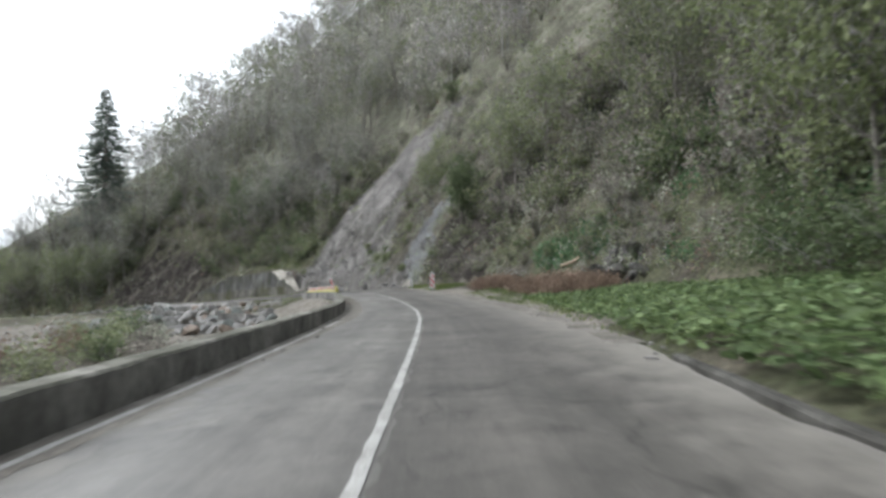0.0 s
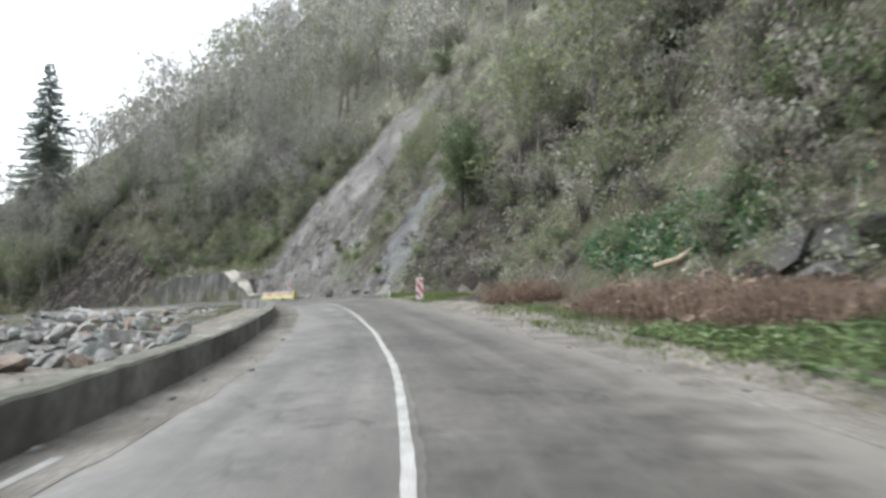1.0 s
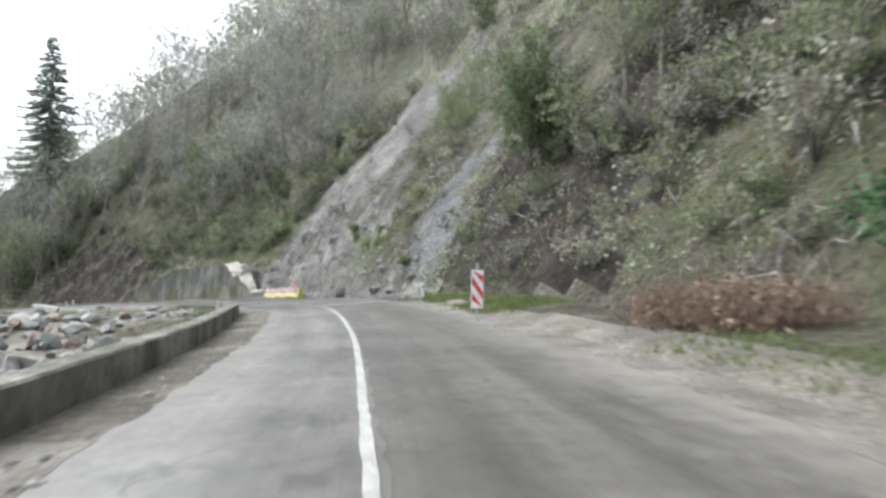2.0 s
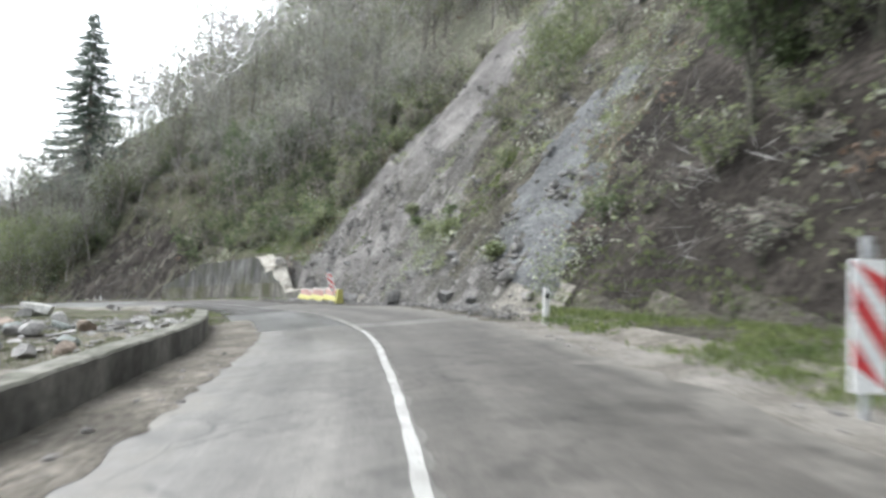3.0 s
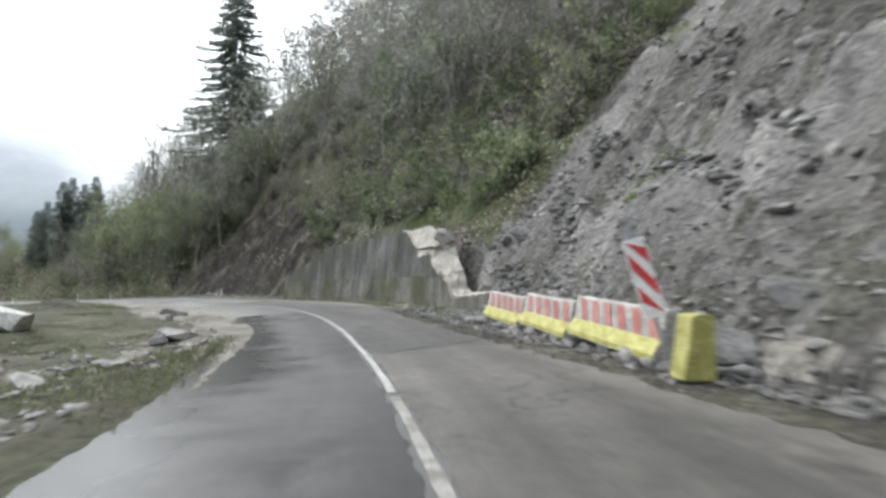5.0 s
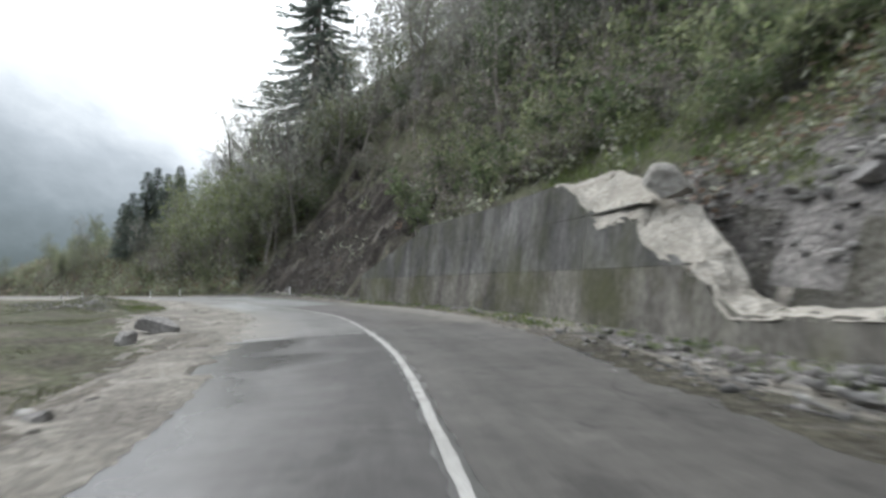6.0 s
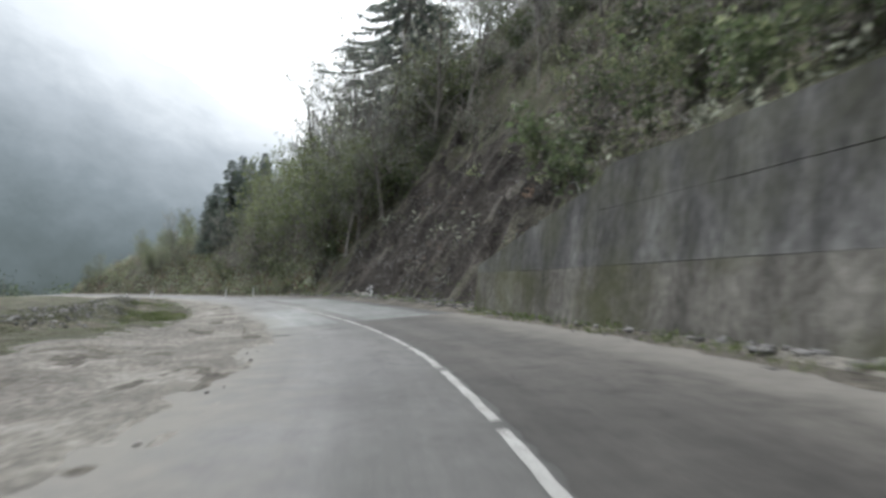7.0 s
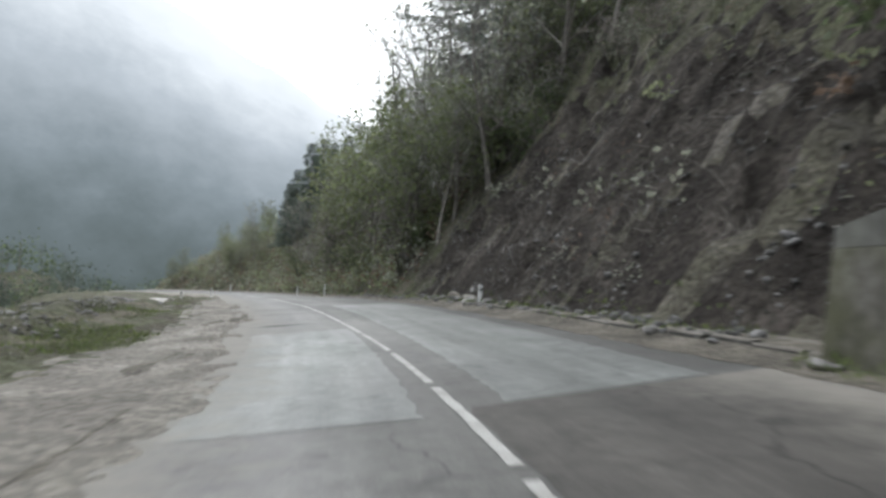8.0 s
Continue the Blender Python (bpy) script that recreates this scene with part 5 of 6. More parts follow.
def undergrowth():
    rng = np.random.RandomState(31)
    sets = []
    for s0, s1, n, w1, power, size in ((-6, 58, 1900, 24, 1.5, .1), (96, 205, 1500, 36, 1.4, .16), (54, 94, 360, 44, 1.0, .15), (122, 151, 170, 9, 1.0, .065)):
        c, s, d = slope_points(rng, n, s0, s1, .2, w1, power)
        if s0 == -6:
            keep = (s < 45) | (rng.rand(len(s)) < .4)
            c, s, d = c[keep], s[keep], d[keep]
        if s0 == 96:
            keep = ~((s > 120) & (s < 152) & (d < 20)) | (rng.rand(len(s)) < .08)
            c, s, d = c[keep], s[keep], d[keep]
        r = .4 + .6 * rng.rand(len(c), 1)
        kind = rng.choice(4, len(c), p=[.3, .36, .26, .08] if s0 < 90 else [.42, .14, .38, .06] if s0 < 120 else [.74, .1, .04, .12])
        for k in range(4):
            q, m = c[kind == k], 24 if k else 16
            p = np.repeat(q, m, 0) + rng.randn(len(q) * m, 3) * (.5, .5, .4) * np.repeat(r[kind == k], m, 0) + (0, 0, .35)
            if k:
                sets.append((*leaf_cloud(rng, p, size, .2, 1.5), k))
            else:
                u = unit(rng.randn(len(p), 3) + (0, 0, .8)) * (.2 + .4 * rng.rand(len(p), 1))
                sets.append((*diamonds(p, u, unit(np.cross(u, rng.randn(len(p), 3))) * .011), 4 if s0 > 120 else 0))
    for s1, w1, r, n in ((72.3, 3.2, 1.5, 40), (70, 2.2, 1.4, 34), (75.5, 3.2, 1.0, 22), (69.2, 1.4, .9, 18), (68, 4.0, 1.6, 40), (72, 6, 2.0, 46), (70.5, 8.5, 2.0, 60), (78, 6.2, .9, 16), (62.5, 1.3, .5, 10), (65.8, 5.2, .9, 18),
                         (66.5, 1.2, .5, 9), (74, 9, 1.8, 44), (77, 12, 2.0, 50), (78.5, 15, 1.8, 40), (83, 2.2, .5, 8), (79, 9.2, .8, 12), (93.5, 8.5, .9, 16), (94.8, 11.5, .9, 18), (64.5, 8, 1.2, 30)):
        q = s1 + r * rng.randn(n) * .6
        o = curve(FOOT, q) + np.clip(w1 + r * rng.randn(n) * .6, .3, None)
        x, y = xy(q, o)
        c = np.stack([x, y, ground_z(q, o)], 1)
        p = np.repeat(c, 30, 0) + rng.randn(n * 30, 3) * (.2, .2, .12) + (0, 0, .06)
        kk = rng.choice(3, p=[.5, .3, .2])
        sets.append((*leaf_cloud(rng, p, .06, .2, 2.0), (1, 2, 5)[kk]))
    border = [(.3, 96), (1.5, 93.9), (4, 94.4), (8, 95.6), (13, 95.5), (15, 94), (17, 88), (21, 84)]
    w = 20 * rng.rand(260)
    q = curve(border, w) + .2 + 1.6 * rng.rand(260) ** 1.5
    o = curve(FOOT, q) + w
    x, y = xy(q, o)
    c = np.stack([x, y, ground_z(q, o) + .15], 1)
    for kk, part_of in enumerate((c[:90], c[90:190], c[190:])):
        p = np.repeat(part_of, 34, 0) + rng.randn(len(part_of) * 34, 3) * (.35, .35, .3)
        sets.append((*leaf_cloud(rng, p, .09, .2, 1.6), kk + 1))
    w = 9 * rng.rand(150)
    q = curve([(0, 56.6), (2, 58.6), (3, 59.6), (4.4, 61), (7, 61.5), (9, 62.5)], w) + .9 * rng.randn(150)
    o = curve(FOOT, q) + w
    x, y = xy(q, o)
    c = np.stack([x, y, ground_z(q, o) + .08], 1)
    for kk, part_of in enumerate((c[:60], c[60:135], c[135:])):
        p = np.repeat(part_of, 26, 0) + rng.randn(len(part_of) * 26, 3) * (.3, .3, .2)
        sets.append((*leaf_cloud(rng, p, .07, .2, 1.8), kk + 1))
    for s0, s1, n, w1, size in ((152, 200, 700, 9, .17), (198, 273, 1000, 15, .2)):
        c, _, _ = slope_points(rng, n, s0, s1, -.3, w1, 1.0)
        r = .5 + .9 * rng.rand(len(c), 1)
        kind = rng.choice((1, 2, 3), len(c), p=[.55, .25, .2])
        for k in (1, 2, 3):
            q = c[kind == k]
            p = np.repeat(q, 30, 0) + rng.randn(len(q) * 30, 3) * (.65, .65, .55) * np.repeat(r[kind == k], 30, 0) + (0, 0, .6)
            sets.append((*leaf_cloud(rng, p, size, .2, 1.5), k))
    q = 93.8 + 12 * rng.rand(420)
    o = curve(FOOT, q) + .6 + 5 * rng.rand(420)
    x, y = xy(q, o)
    sets.append((*tufts(rng, np.stack([x, y, ground_z(q, o)], 1), 16, .25, .26, .016), 5))
    v, f, ix = merged(sets)
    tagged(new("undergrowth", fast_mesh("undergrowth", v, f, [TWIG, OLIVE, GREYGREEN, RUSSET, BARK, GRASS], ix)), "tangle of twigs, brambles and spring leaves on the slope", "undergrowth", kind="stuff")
    # low bushes with their own shape on the bare ground
    for s, d, k, m, label in ((68.7, 6.3, .5, FRESH, "yellow-green bush growing on the bare scree"), (69.5, 6.7, .45, OLIVE, "small olive bush on the bare scree"), (62.0, 5.5, .4, FRESH, "small fresh green plant on the slate"), (76.0, 7.2, .34, DARKLEAF, "small dark bush on the bare scree"), (77.4, 7.5, .42, OLIVE, "olive bush clinging to the bare scree"), (72.4, 6.6, .4, OLIVE, "low green bush on the bare scree"), (71.6, 7.4, .36, DARKLEAF, "small dark bush on the bare scree"), (14.5, 9.3, 1.6, DARKLEAF, "dense dark evergreen bush on the bank"), (16.8, 9.5, 1.5, DARKLEAF, "dense dark evergreen bush on the bank"), (12.2, 9.4, 1.6, DARKLEAF, "dense dark evergreen bush on the bank"), (18.6, 10.4, 1.3, DARKLEAF, "dark evergreen bush on the bank"), (10.2, 9.6, 1.6, DARKLEAF, "dense dark evergreen bush on the bank"),
                           (72, 6.6, .7, OLIVE, "low bush at the edge of the scree"), (69.5, 13, 1.3, FRESH, "yellow-green shrub over the slate face"), (70.5, 14.5, 1.2, OLIVE, "olive shrub over the slate face"), (68.6, 9, .7, OLIVE, "olive shrub over the slate face"),
                           (98.8, 7.6, 1.0, OLIVE, "olive grassy bush above the broken wall"), (102, 7.6, 1.0, FRESH, "bright grassy bush above the wall"), (106, 7.9, .9, OLIVE, "low bush above the wall"), (101, 10, 1.2, FRESH, "bright grassy bush above the wall"),
                           (28, -11, 1.0, BROWNBUD, "brown leafless bush on the river bank"), (34, -14, 1.2, OLIVE, "olive bush on the river bank"), (22, -9, .8, BROWNBUD, "brown leafless bush on the river bank"), (26.5, -11.8, 1.0, DARKLEAF, "dark bush on the river bank"), (40, -18, 1.2, GREYGREEN, "grey bush on the river bank"), (42, -15.6, 1.6, DARKLEAF, "dark bush among the boulders of the river bank"), (27, -12.5, 1.0, OLIVE, "straggly olive bush on the river bank"), (30.5, -15, 1.1, RUSSET, "brown withered bush on the river bank"), (33, -12, .9, GREYGREEN, "grey bush on the river bank"), (25, -15.5, 1.1, RUSSET, "brown withered bush on the river bank"), (36, -16.5, 1.1, OLIVE, "straggly olive bush on the river bank"), (21, -12, 1.0, OLIVE, "straggly olive bush on the river bank")):
        n = int(700 * max(1, k * k))
        p = rng.randn(n, 3) * (.45, .45, .35) * k + (0, 0, .45 * k)
        st = [[(np.array([0, 0, -.1]), .02), (np.append(rng.randn(2) * .5 * k, .5 * k + .3 * k * rng.rand()), .006)] for _ in range(14)]
        ob = thing("bush", Matrix.Translation(at(s, d)), label, "bush", "bushes")
        for nm, (v, f), mm in (("foliage", leaf_cloud(rng, p, .085, .2, 1.5), m), ("woody_base", tubes(st, 3), TWIG)):
            o = new(nm, fast_mesh(nm, v, f, [mm]))
            o.parent = ob


undergrowth()


def herbs():
    rng = np.random.RandomState(33)
    n = 14500
    s = -4 + 31 * rng.rand(n) ** 1.1
    d = np.interp(s, [-4, 12, 27], [3.6, 3.95, 4.5]) + np.interp(s, [-4, 14, 27], [6.4, 5.6, 2.6]) * rng.rand(n)
    x, y = xy(s, d)
    low = np.interp(s, [9, 18], [1, .4])
    c = np.stack([x, y, ground_z(s, d) + (.12 + .3 * rng.rand(n)) * low], 1)
    a = rng.rand(n) * 6.28
    k = (.045 + .075 * rng.rand(n, 1)) * (.45 + .55 * low[:, None])
    u = unit(np.stack([np.cos(a), np.sin(a), rng.randn(n) * .35], 1)) * k
    w = unit(np.stack([-np.sin(a), np.cos(a), rng.randn(n) * .35], 1)) * k
    # round-ish six-cornered leaves, dished in the middle
    ring = [c + (u * math.cos(t) + w * math.sin(t)) * (1.0 if i else .55) for i, t in enumerate(np.arange(6) * math.pi / 3)]
    mid = c - (0, 0, .03)
    verts = np.stack(ring + [mid], 1).reshape(-1, 3)
    b = np.arange(n)[:, None] * 7
    f = np.concatenate([np.stack([b[:, 0] + i, b[:, 0] + (i + 1) % 6, b[:, 0] + 6], 1) for i in range(6)])
    tagged(new("butterbur_leaves", fast_mesh("butterbur_leaves", verts, f, [HERB])), "broad fresh green leaves covering the roadside bank", "plants", kind="stuff")
    n = 34000
    c, s, d = slope_points(rng, n, 22, 46, -.6, 4.0, 1.0, True)
    c = c[((np.abs((s - 33.5) / 5.2) ** 2 + np.abs((d - 9.3 + .12 * (s - 33.5)) / .65) ** 2) < 1 + .5 * rng.rand(len(s))) & (lumps(s * 9, d * 12, 2.0) > -.3)]
    v, f = leaf_cloud(rng, c + np.abs(rng.randn(len(c), 3)) * (.1, .1, .3), .13, .3, 1.2)
    high, q, o = slope_points(rng, 26000, 11, 29, .3, 6.5, 1.0, True)
    high = high[fbm(q * .35, o * .8, 3.0, 4) > .12 + .1 * rng.rand(len(q))]
    v2, f2 = leaf_cloud(rng, high + np.abs(rng.randn(len(high), 3)) * (.1, .1, .35), .1, .3, 1.2)
    v, f, _ = merged([(v, f, 0), (v2, f2, 0)])
    tagged(new("ivy", fast_mesh("ivy", v, f, [LUSH])), "dark green ivy and creepers covering the foot of the slope", "ivy", kind="stuff")
    s = 24 + 16 * rng.rand(1150)
    d = np.interp(s, [13, 24, 40], [7.9, 5.6, 5.0]) + 1.9 * rng.rand(1150)
    x, y = xy(s, d)
    clump = lumps(x * 6, y * 6, 2.0) > -.5 + .5 * rng.rand(1150)
    s, d, x, y = s[clump], d[clump], x[clump], y[clump]
    tall = .08 + .3 * np.clip(fbm(x * .5, y * .5, 4.0, 3) + .5, 0, 1.4)
    v, f = tufts(rng, np.stack([x, y, ground_z(s, d)], 1), 16, .25, .6, .008)
    p = np.repeat(np.stack([x, y, ground_z(s, d) + tall], 1), 16, 0) + rng.randn(len(s) * 16, 3) * (.34, .34, .2)
    v2, f2 = leaf_cloud(rng, p, .06, .2, 2.4)
    v, f, ix = merged([(v, f, 0), (v2, f2, 0)])
    tagged(new("dead_bracken", fast_mesh("dead_bracken", v, f, [RUSSET], ix)), "strip of dead reddish brown bracken beside the verge", "bracken", kind="stuff")
    sets = []
    for s0, s1, d0, d1, n, m in ((8, 44, 3.9, 5.6, 420, 0), (40, 60, 3.6, 6.2, 1100, 0), (88, 122, 3.5, 4.3, 150, 0), (124, 160, 4.2, 5.6, 150, 0), (64, 122, -13, -4.6, 2600, 1), (62, 96, -10.5, -3.3, 3600, 1), (63, 92, -8, -3.4, 160, 0), (65, 71.5, -5.2, -3.25, 170, 0), (122, 165, -14, -5.2, 900, 1), (112, 152, -10.5, -4.9, 2200, 1), (124, 152, -8.0, -4.9, 420, 0), (-10, 60, -22, -4.5, 900, 1)):
        s = s0 + (s1 - s0) * rng.rand(n)
        d = d0 + (d1 - d0) * rng.rand(n)
        x, y = xy(s, d)
        keep = (lumps(x * 4, y * 4, 7.0) > -.25) & ((s < 100) | (d > 0) | (d < curve([(100, -6.6), (108, -8.3), (113, -8.1), (119, -6.6), (125, -6.2), (131, -5.6), (146, -5)], s) + .5 * lumps(x * 2, y * 2, 1.0)))
        c = np.stack([x, y, ground_z(s, d)], 1)[keep]
        sets.append((*tufts(rng, c, 14, .2, .07 if m else .12, .014), m))
    v, f, ix = merged(sets)
    tagged(new("verge_grass", fast_mesh("verge_grass", v, f, [GRASS, MOSSGRASS], ix)), "patchy short grass and moss on the stony verges", "grass", kind="stuff")


herbs()


# ---- stones ----
def ico():
    bm = bmesh.new()
    bmesh.ops.create_icosphere(bm, subdivisions=1, radius=1)
    v = np.array([q.co[:] for q in bm.verts])
    f = np.array([[q.index for q in t.verts] for t in bm.faces])
    bm.free()
    return v, f


ICO_V, ICO_F = ico()


def shards(name, rng, c, size, materials, label, category, flat=.45, index=None, tip=.35):
    n = len(c)
    v = ICO_V[None] * (1 + .35 * (rng.rand(n, 12, 1) - .5)) + .22 * rng.randn(n, 12, 3)
    v = v * size[:, None, None] * np.stack([.7 + .7 * rng.rand(n), .5 + .5 * rng.rand(n), flat * (.6 + .8 * rng.rand(n))], 1)[:, None]
    a, t = rng.rand(n) * 6.28, rng.randn(n) * tip
    ca, sa, ct, st = np.cos(a)[:, None], np.sin(a)[:, None], np.cos(t)[:, None], np.sin(t)[:, None]
    x, y, z = v[..., 0], v[..., 1], v[..., 2]
    y, z = y * ct - z * st, y * st + z * ct
    x, y = x * ca - y * sa, x * sa + y * ca
    v = np.stack([x, y, z], -1) + c[:, None]
    f = (ICO_F[None] + 12 * np.arange(n)[:, None, None]).reshape(-1, 3)
    ix = None if index is None else np.repeat(index, len(ICO_F))
    return tagged(new(name, fast_mesh(name, v.reshape(-1, 3), f, materials, ix)), label, category, kind="stuff")


def scree():
    rng = np.random.RandomState(41)
    c, s, d = slope_points(rng, 15500, 55, 99, -1.0, 22, 1.5, True)
    k = ground_kind(s, d)
    keep = (k == 1) | (k == 2) | (k == 9) | ((k == 7) & (rng.rand(len(c)) < .35))
    keep &= (fbm(s * .5, d * .7, 6.0, 3) > .12) | (rng.rand(len(s)) < .22)
    c = c[keep]
    size = .02 + .055 * rng.rand(len(c)) ** 2
    size = np.where(rng.rand(len(c)) < .06, .05 + .16 * rng.rand(len(c)) ** 3, size)
    sets, big = [c], [size]
    # ledges of broken rock standing out of the slide
    for s1, w1, m in [(60 + 35 * rng.rand(), .5 + 14 * rng.rand() ** 1.25, rng.randint(10, 44)) for _ in range(90)]:
        q = s1 + .022 * m * rng.randn(m)
        o = curve(FOOT, q) + np.clip(w1 + .1 * rng.randn(m) + .3 * (q - s1), .1, None)
        g = ground_kind(q, o)
        ok = (g == 1) | (g == 2) | (g == 7) | (g == 9)
        x, y = xy(q, o)
        sets.append(np.stack([x, y, ground_z(q, o) + .02], 1)[ok])
        big.append((.05 + .17 * rng.rand(m) ** 1.8)[ok])
    # loose rubble lying behind the broken end of the wall
    m = 1300
    q, o = 87 + 10 * rng.rand(m), .3 + 4.2 * rng.rand(m) ** 1.2
    heaped = fbm(q * .8, o * 1.1, 5.0, 3) > -.1
    q, o = q[heaped], curve(FOOT, q[heaped]) + o[heaped]
    x, y = xy(q, o)
    sets.append(np.stack([x, y, ground_z(q, o) + .01], 1))
    big.append(.03 + .17 * rng.rand(len(q)) ** 2.6)
    # rubble heaped round the foot of the barriers
    m = 900
    q, o = 76 + 15 * rng.rand(m), 3.2 + 1.3 * rng.rand(m)
    o = o + .25 * rng.rand(m) - .03 * (87 - q) * (q < 87)
    x, y = xy(q, o)
    sets.append(np.stack([x, y, np.maximum(ground_z(q, o), road_z(q, o)) + .06 * rng.rand(m)], 1))
    big.append(.04 + .15 * rng.rand(m) ** 2.2)
    # shards heaped along the foot
    m = 4200
    q = 57 + 41 * rng.rand(m)
    o = np.maximum(curve(RIGHT_EDGE, q) + .25, 3.6 * (q < 72)) + 2.6 * rng.rand(m) ** 1.3
    x, y = xy(q, o)
    keep = (q < 86) | (o > 5.6)
    sets.append(np.stack([x, y, ground_z(q, o) + .015], 1)[keep])
    big.append((.015 + .075 * rng.rand(m) ** 2.4)[keep])
    c, size = np.concatenate(sets), np.concatenate(big)
    shards("scree_stones", rng, c, size, [STONE, DARK_STONE, PALE_STONE], "loose grey shards of rock scattered over the slide", "stones", .38, index=rng.choice(3, len(c), p=[.66, .12, .22]), tip=.7)
    n = 1500
    s = 56 + 36.5 * rng.rand(n)
    d = curve(RIGHT_EDGE, s) + .05 + .7 * rng.rand(n)
    x, y = xy(s, d)
    size = .015 + .07 * rng.rand(n) ** 4
    shards("rubble", rng, np.stack([x, y, ground_z(s, d) + .01], 1), size, [STONE, DARK_STONE], "rubble fallen from the slope to the road's edge", "rubble", .5, rng.choice(2, n))
    n = 2800
    s = np.concatenate([63 + 30 * rng.rand(n // 2), 30 + 60 * rng.rand(n // 2)])
    d = np.concatenate([-4.0 - 9 * rng.rand(n // 2) ** 1.3, -7 - 20 * rng.rand(n // 2)])
    x, y = xy(s, d)
    size = .025 + .16 * rng.rand(n) ** 3
    shards("bank_stones", rng, np.stack([x, y, ground_z(s, d) + .02], 1), size, [STONE, PALE_STONE], "broken stones strewn over the grassy river bank", "stones", .34, (rng.rand(n) < .3).astype(int))
    n = 330
    s = 86 + 36 * rng.rand(n)
    d = curve(RIGHT_EDGE, s) + .1 + np.clip(4.25 - curve(RIGHT_EDGE, s), .3, 2) * rng.rand(n)
    x, y = xy(s, d)
    shards("wall_foot_stones", rng, np.stack([x, y, ground_z(s, d) + .015], 1), .025 + .13 * rng.rand(n) ** 3.5, [STONE, DARK_STONE, PALE_STONE], "stones and crumbs of concrete along the wall's foot", "stones", .5, rng.choice(3, n, p=[.5, .3, .2]))
    n = 900
    s = 124 + 36 * rng.rand(n)
    d = np.where(rng.rand(n) < .4, 4.1 + 1.0 * rng.rand(n), -7.5 - 6 * rng.rand(n))
    x, y = xy(s, d)
    shards("roadside_stones", rng, np.stack([x, y, ground_z(s, d) + .02], 1), .03 + .15 * rng.rand(n) ** 3, [DARK_STONE, STONE], "small stones fallen along the road", "stones", .6, (rng.rand(n) < .12).astype(int))
    more = np.random.RandomState(77)
    n = 5200
    s = 121.5 + 30 * more.rand(n)
    w = 9.5 * more.rand(n) ** 1.2
    d = curve(FOOT, s) + w
    keep = (fbm(s * .6, w * .9, 4.0, 3) > .0) & (w < 1 + curve(ERODED, s))
    x, y = xy(s[keep], d[keep])
    size = .025 + .07 * more.rand(keep.sum()) ** 2
    size = np.where(more.rand(len(size)) < .06, .07 + .13 * more.rand(len(size)) ** 2, size)
    shards("slope_stones", more, np.stack([x, y, ground_z(s[keep], d[keep])], 1), size, [DARK_STONE, STONE, DARK_ROCK], "dark broken rock standing out of the washed earth", "stones", .55, more.choice(3, len(size), p=[.6, .08, .32]), tip=.8)
    n = 900
    s = 121 + 27 * more.rand(n)
    d = -10.4 + .1 * (s - 122) + .75 * more.randn(n)
    x, y = xy(s, d)
    shards("heap_stones", more, np.stack([x, y, ground_z(s, d) + .03], 1), .03 + .11 * more.rand(n) ** 2.2, [STONE, DARK_STONE, PALE_STONE], "broken stones heaped on the grass outside the bend", "stones", .5, more.choice(3, n, p=[.55, .25, .2]))
    n = 700
    s = 8 + 110 * rng.rand(n)
    d = np.where((rng.rand(n) < .6) | ((s > 58) & (s < 101)), curve(RIGHT_EDGE, s) - .5 + .8 * rng.rand(n), curve(LEFT_EDGE, s) - .6 + .9 * rng.rand(n))
    x, y = xy(s, d)
    shards("grit", rng, np.stack([x, y, surface_z(s, d) + .01], 1), .015 + .05 * rng.rand(n) ** 3, [STONE], "grit and pebbles at the edges of the asphalt", "grit", .6)


scree()


def boulder(name, seed, size, material, label, m, group="", sub=3, cuts=11):
    rng = np.random.RandomState(seed)
    bm = bmesh.new()
    bmesh.ops.create_icosphere(bm, subdivisions=sub, radius=1)
    planes = [(Vector(unit(rng.randn(3))), .36 + .28 * rng.rand()) for _ in range(cuts)]
    for v in bm.verts:
        for n, k in planes:
            e = v.co.dot(n) - k
            if e > 0:
                v.co -= n * e * .97
        v.co *= 1 + .06 * noise.noise(v.co * 3 + Vector((seed, 0, 0))) + .03 * noise.noise(v.co * 8 + Vector((0, seed, 0)))
        v.co = Vector((v.co.x * size[0], v.co.y * size[1], v.co.z * size[2])) * 1.12
    me = bpy.data.meshes.new(name)
    bm.to_mesh(me)
    bm.free()
    me.materials.append(material)
    ob = new(name, me)
    ob.matrix_world = m
    return tagged(ob, label, "boulder", group)


def on_ground(s, d, up, turn=0.0, tilt=0.0):
    return Matrix.Translation(at(s, d, up)) @ Euler((tilt, tilt * .6, turn)).to_matrix().to_4x4()


HEAP_LABELS = ["angular %s boulder heaped on the river bank" % c for c in ("pale limestone", "grey", "grey", "rusty brown", "grey", "pale limestone", "greenish grey", "grey", "dark slate", "greenish grey")]


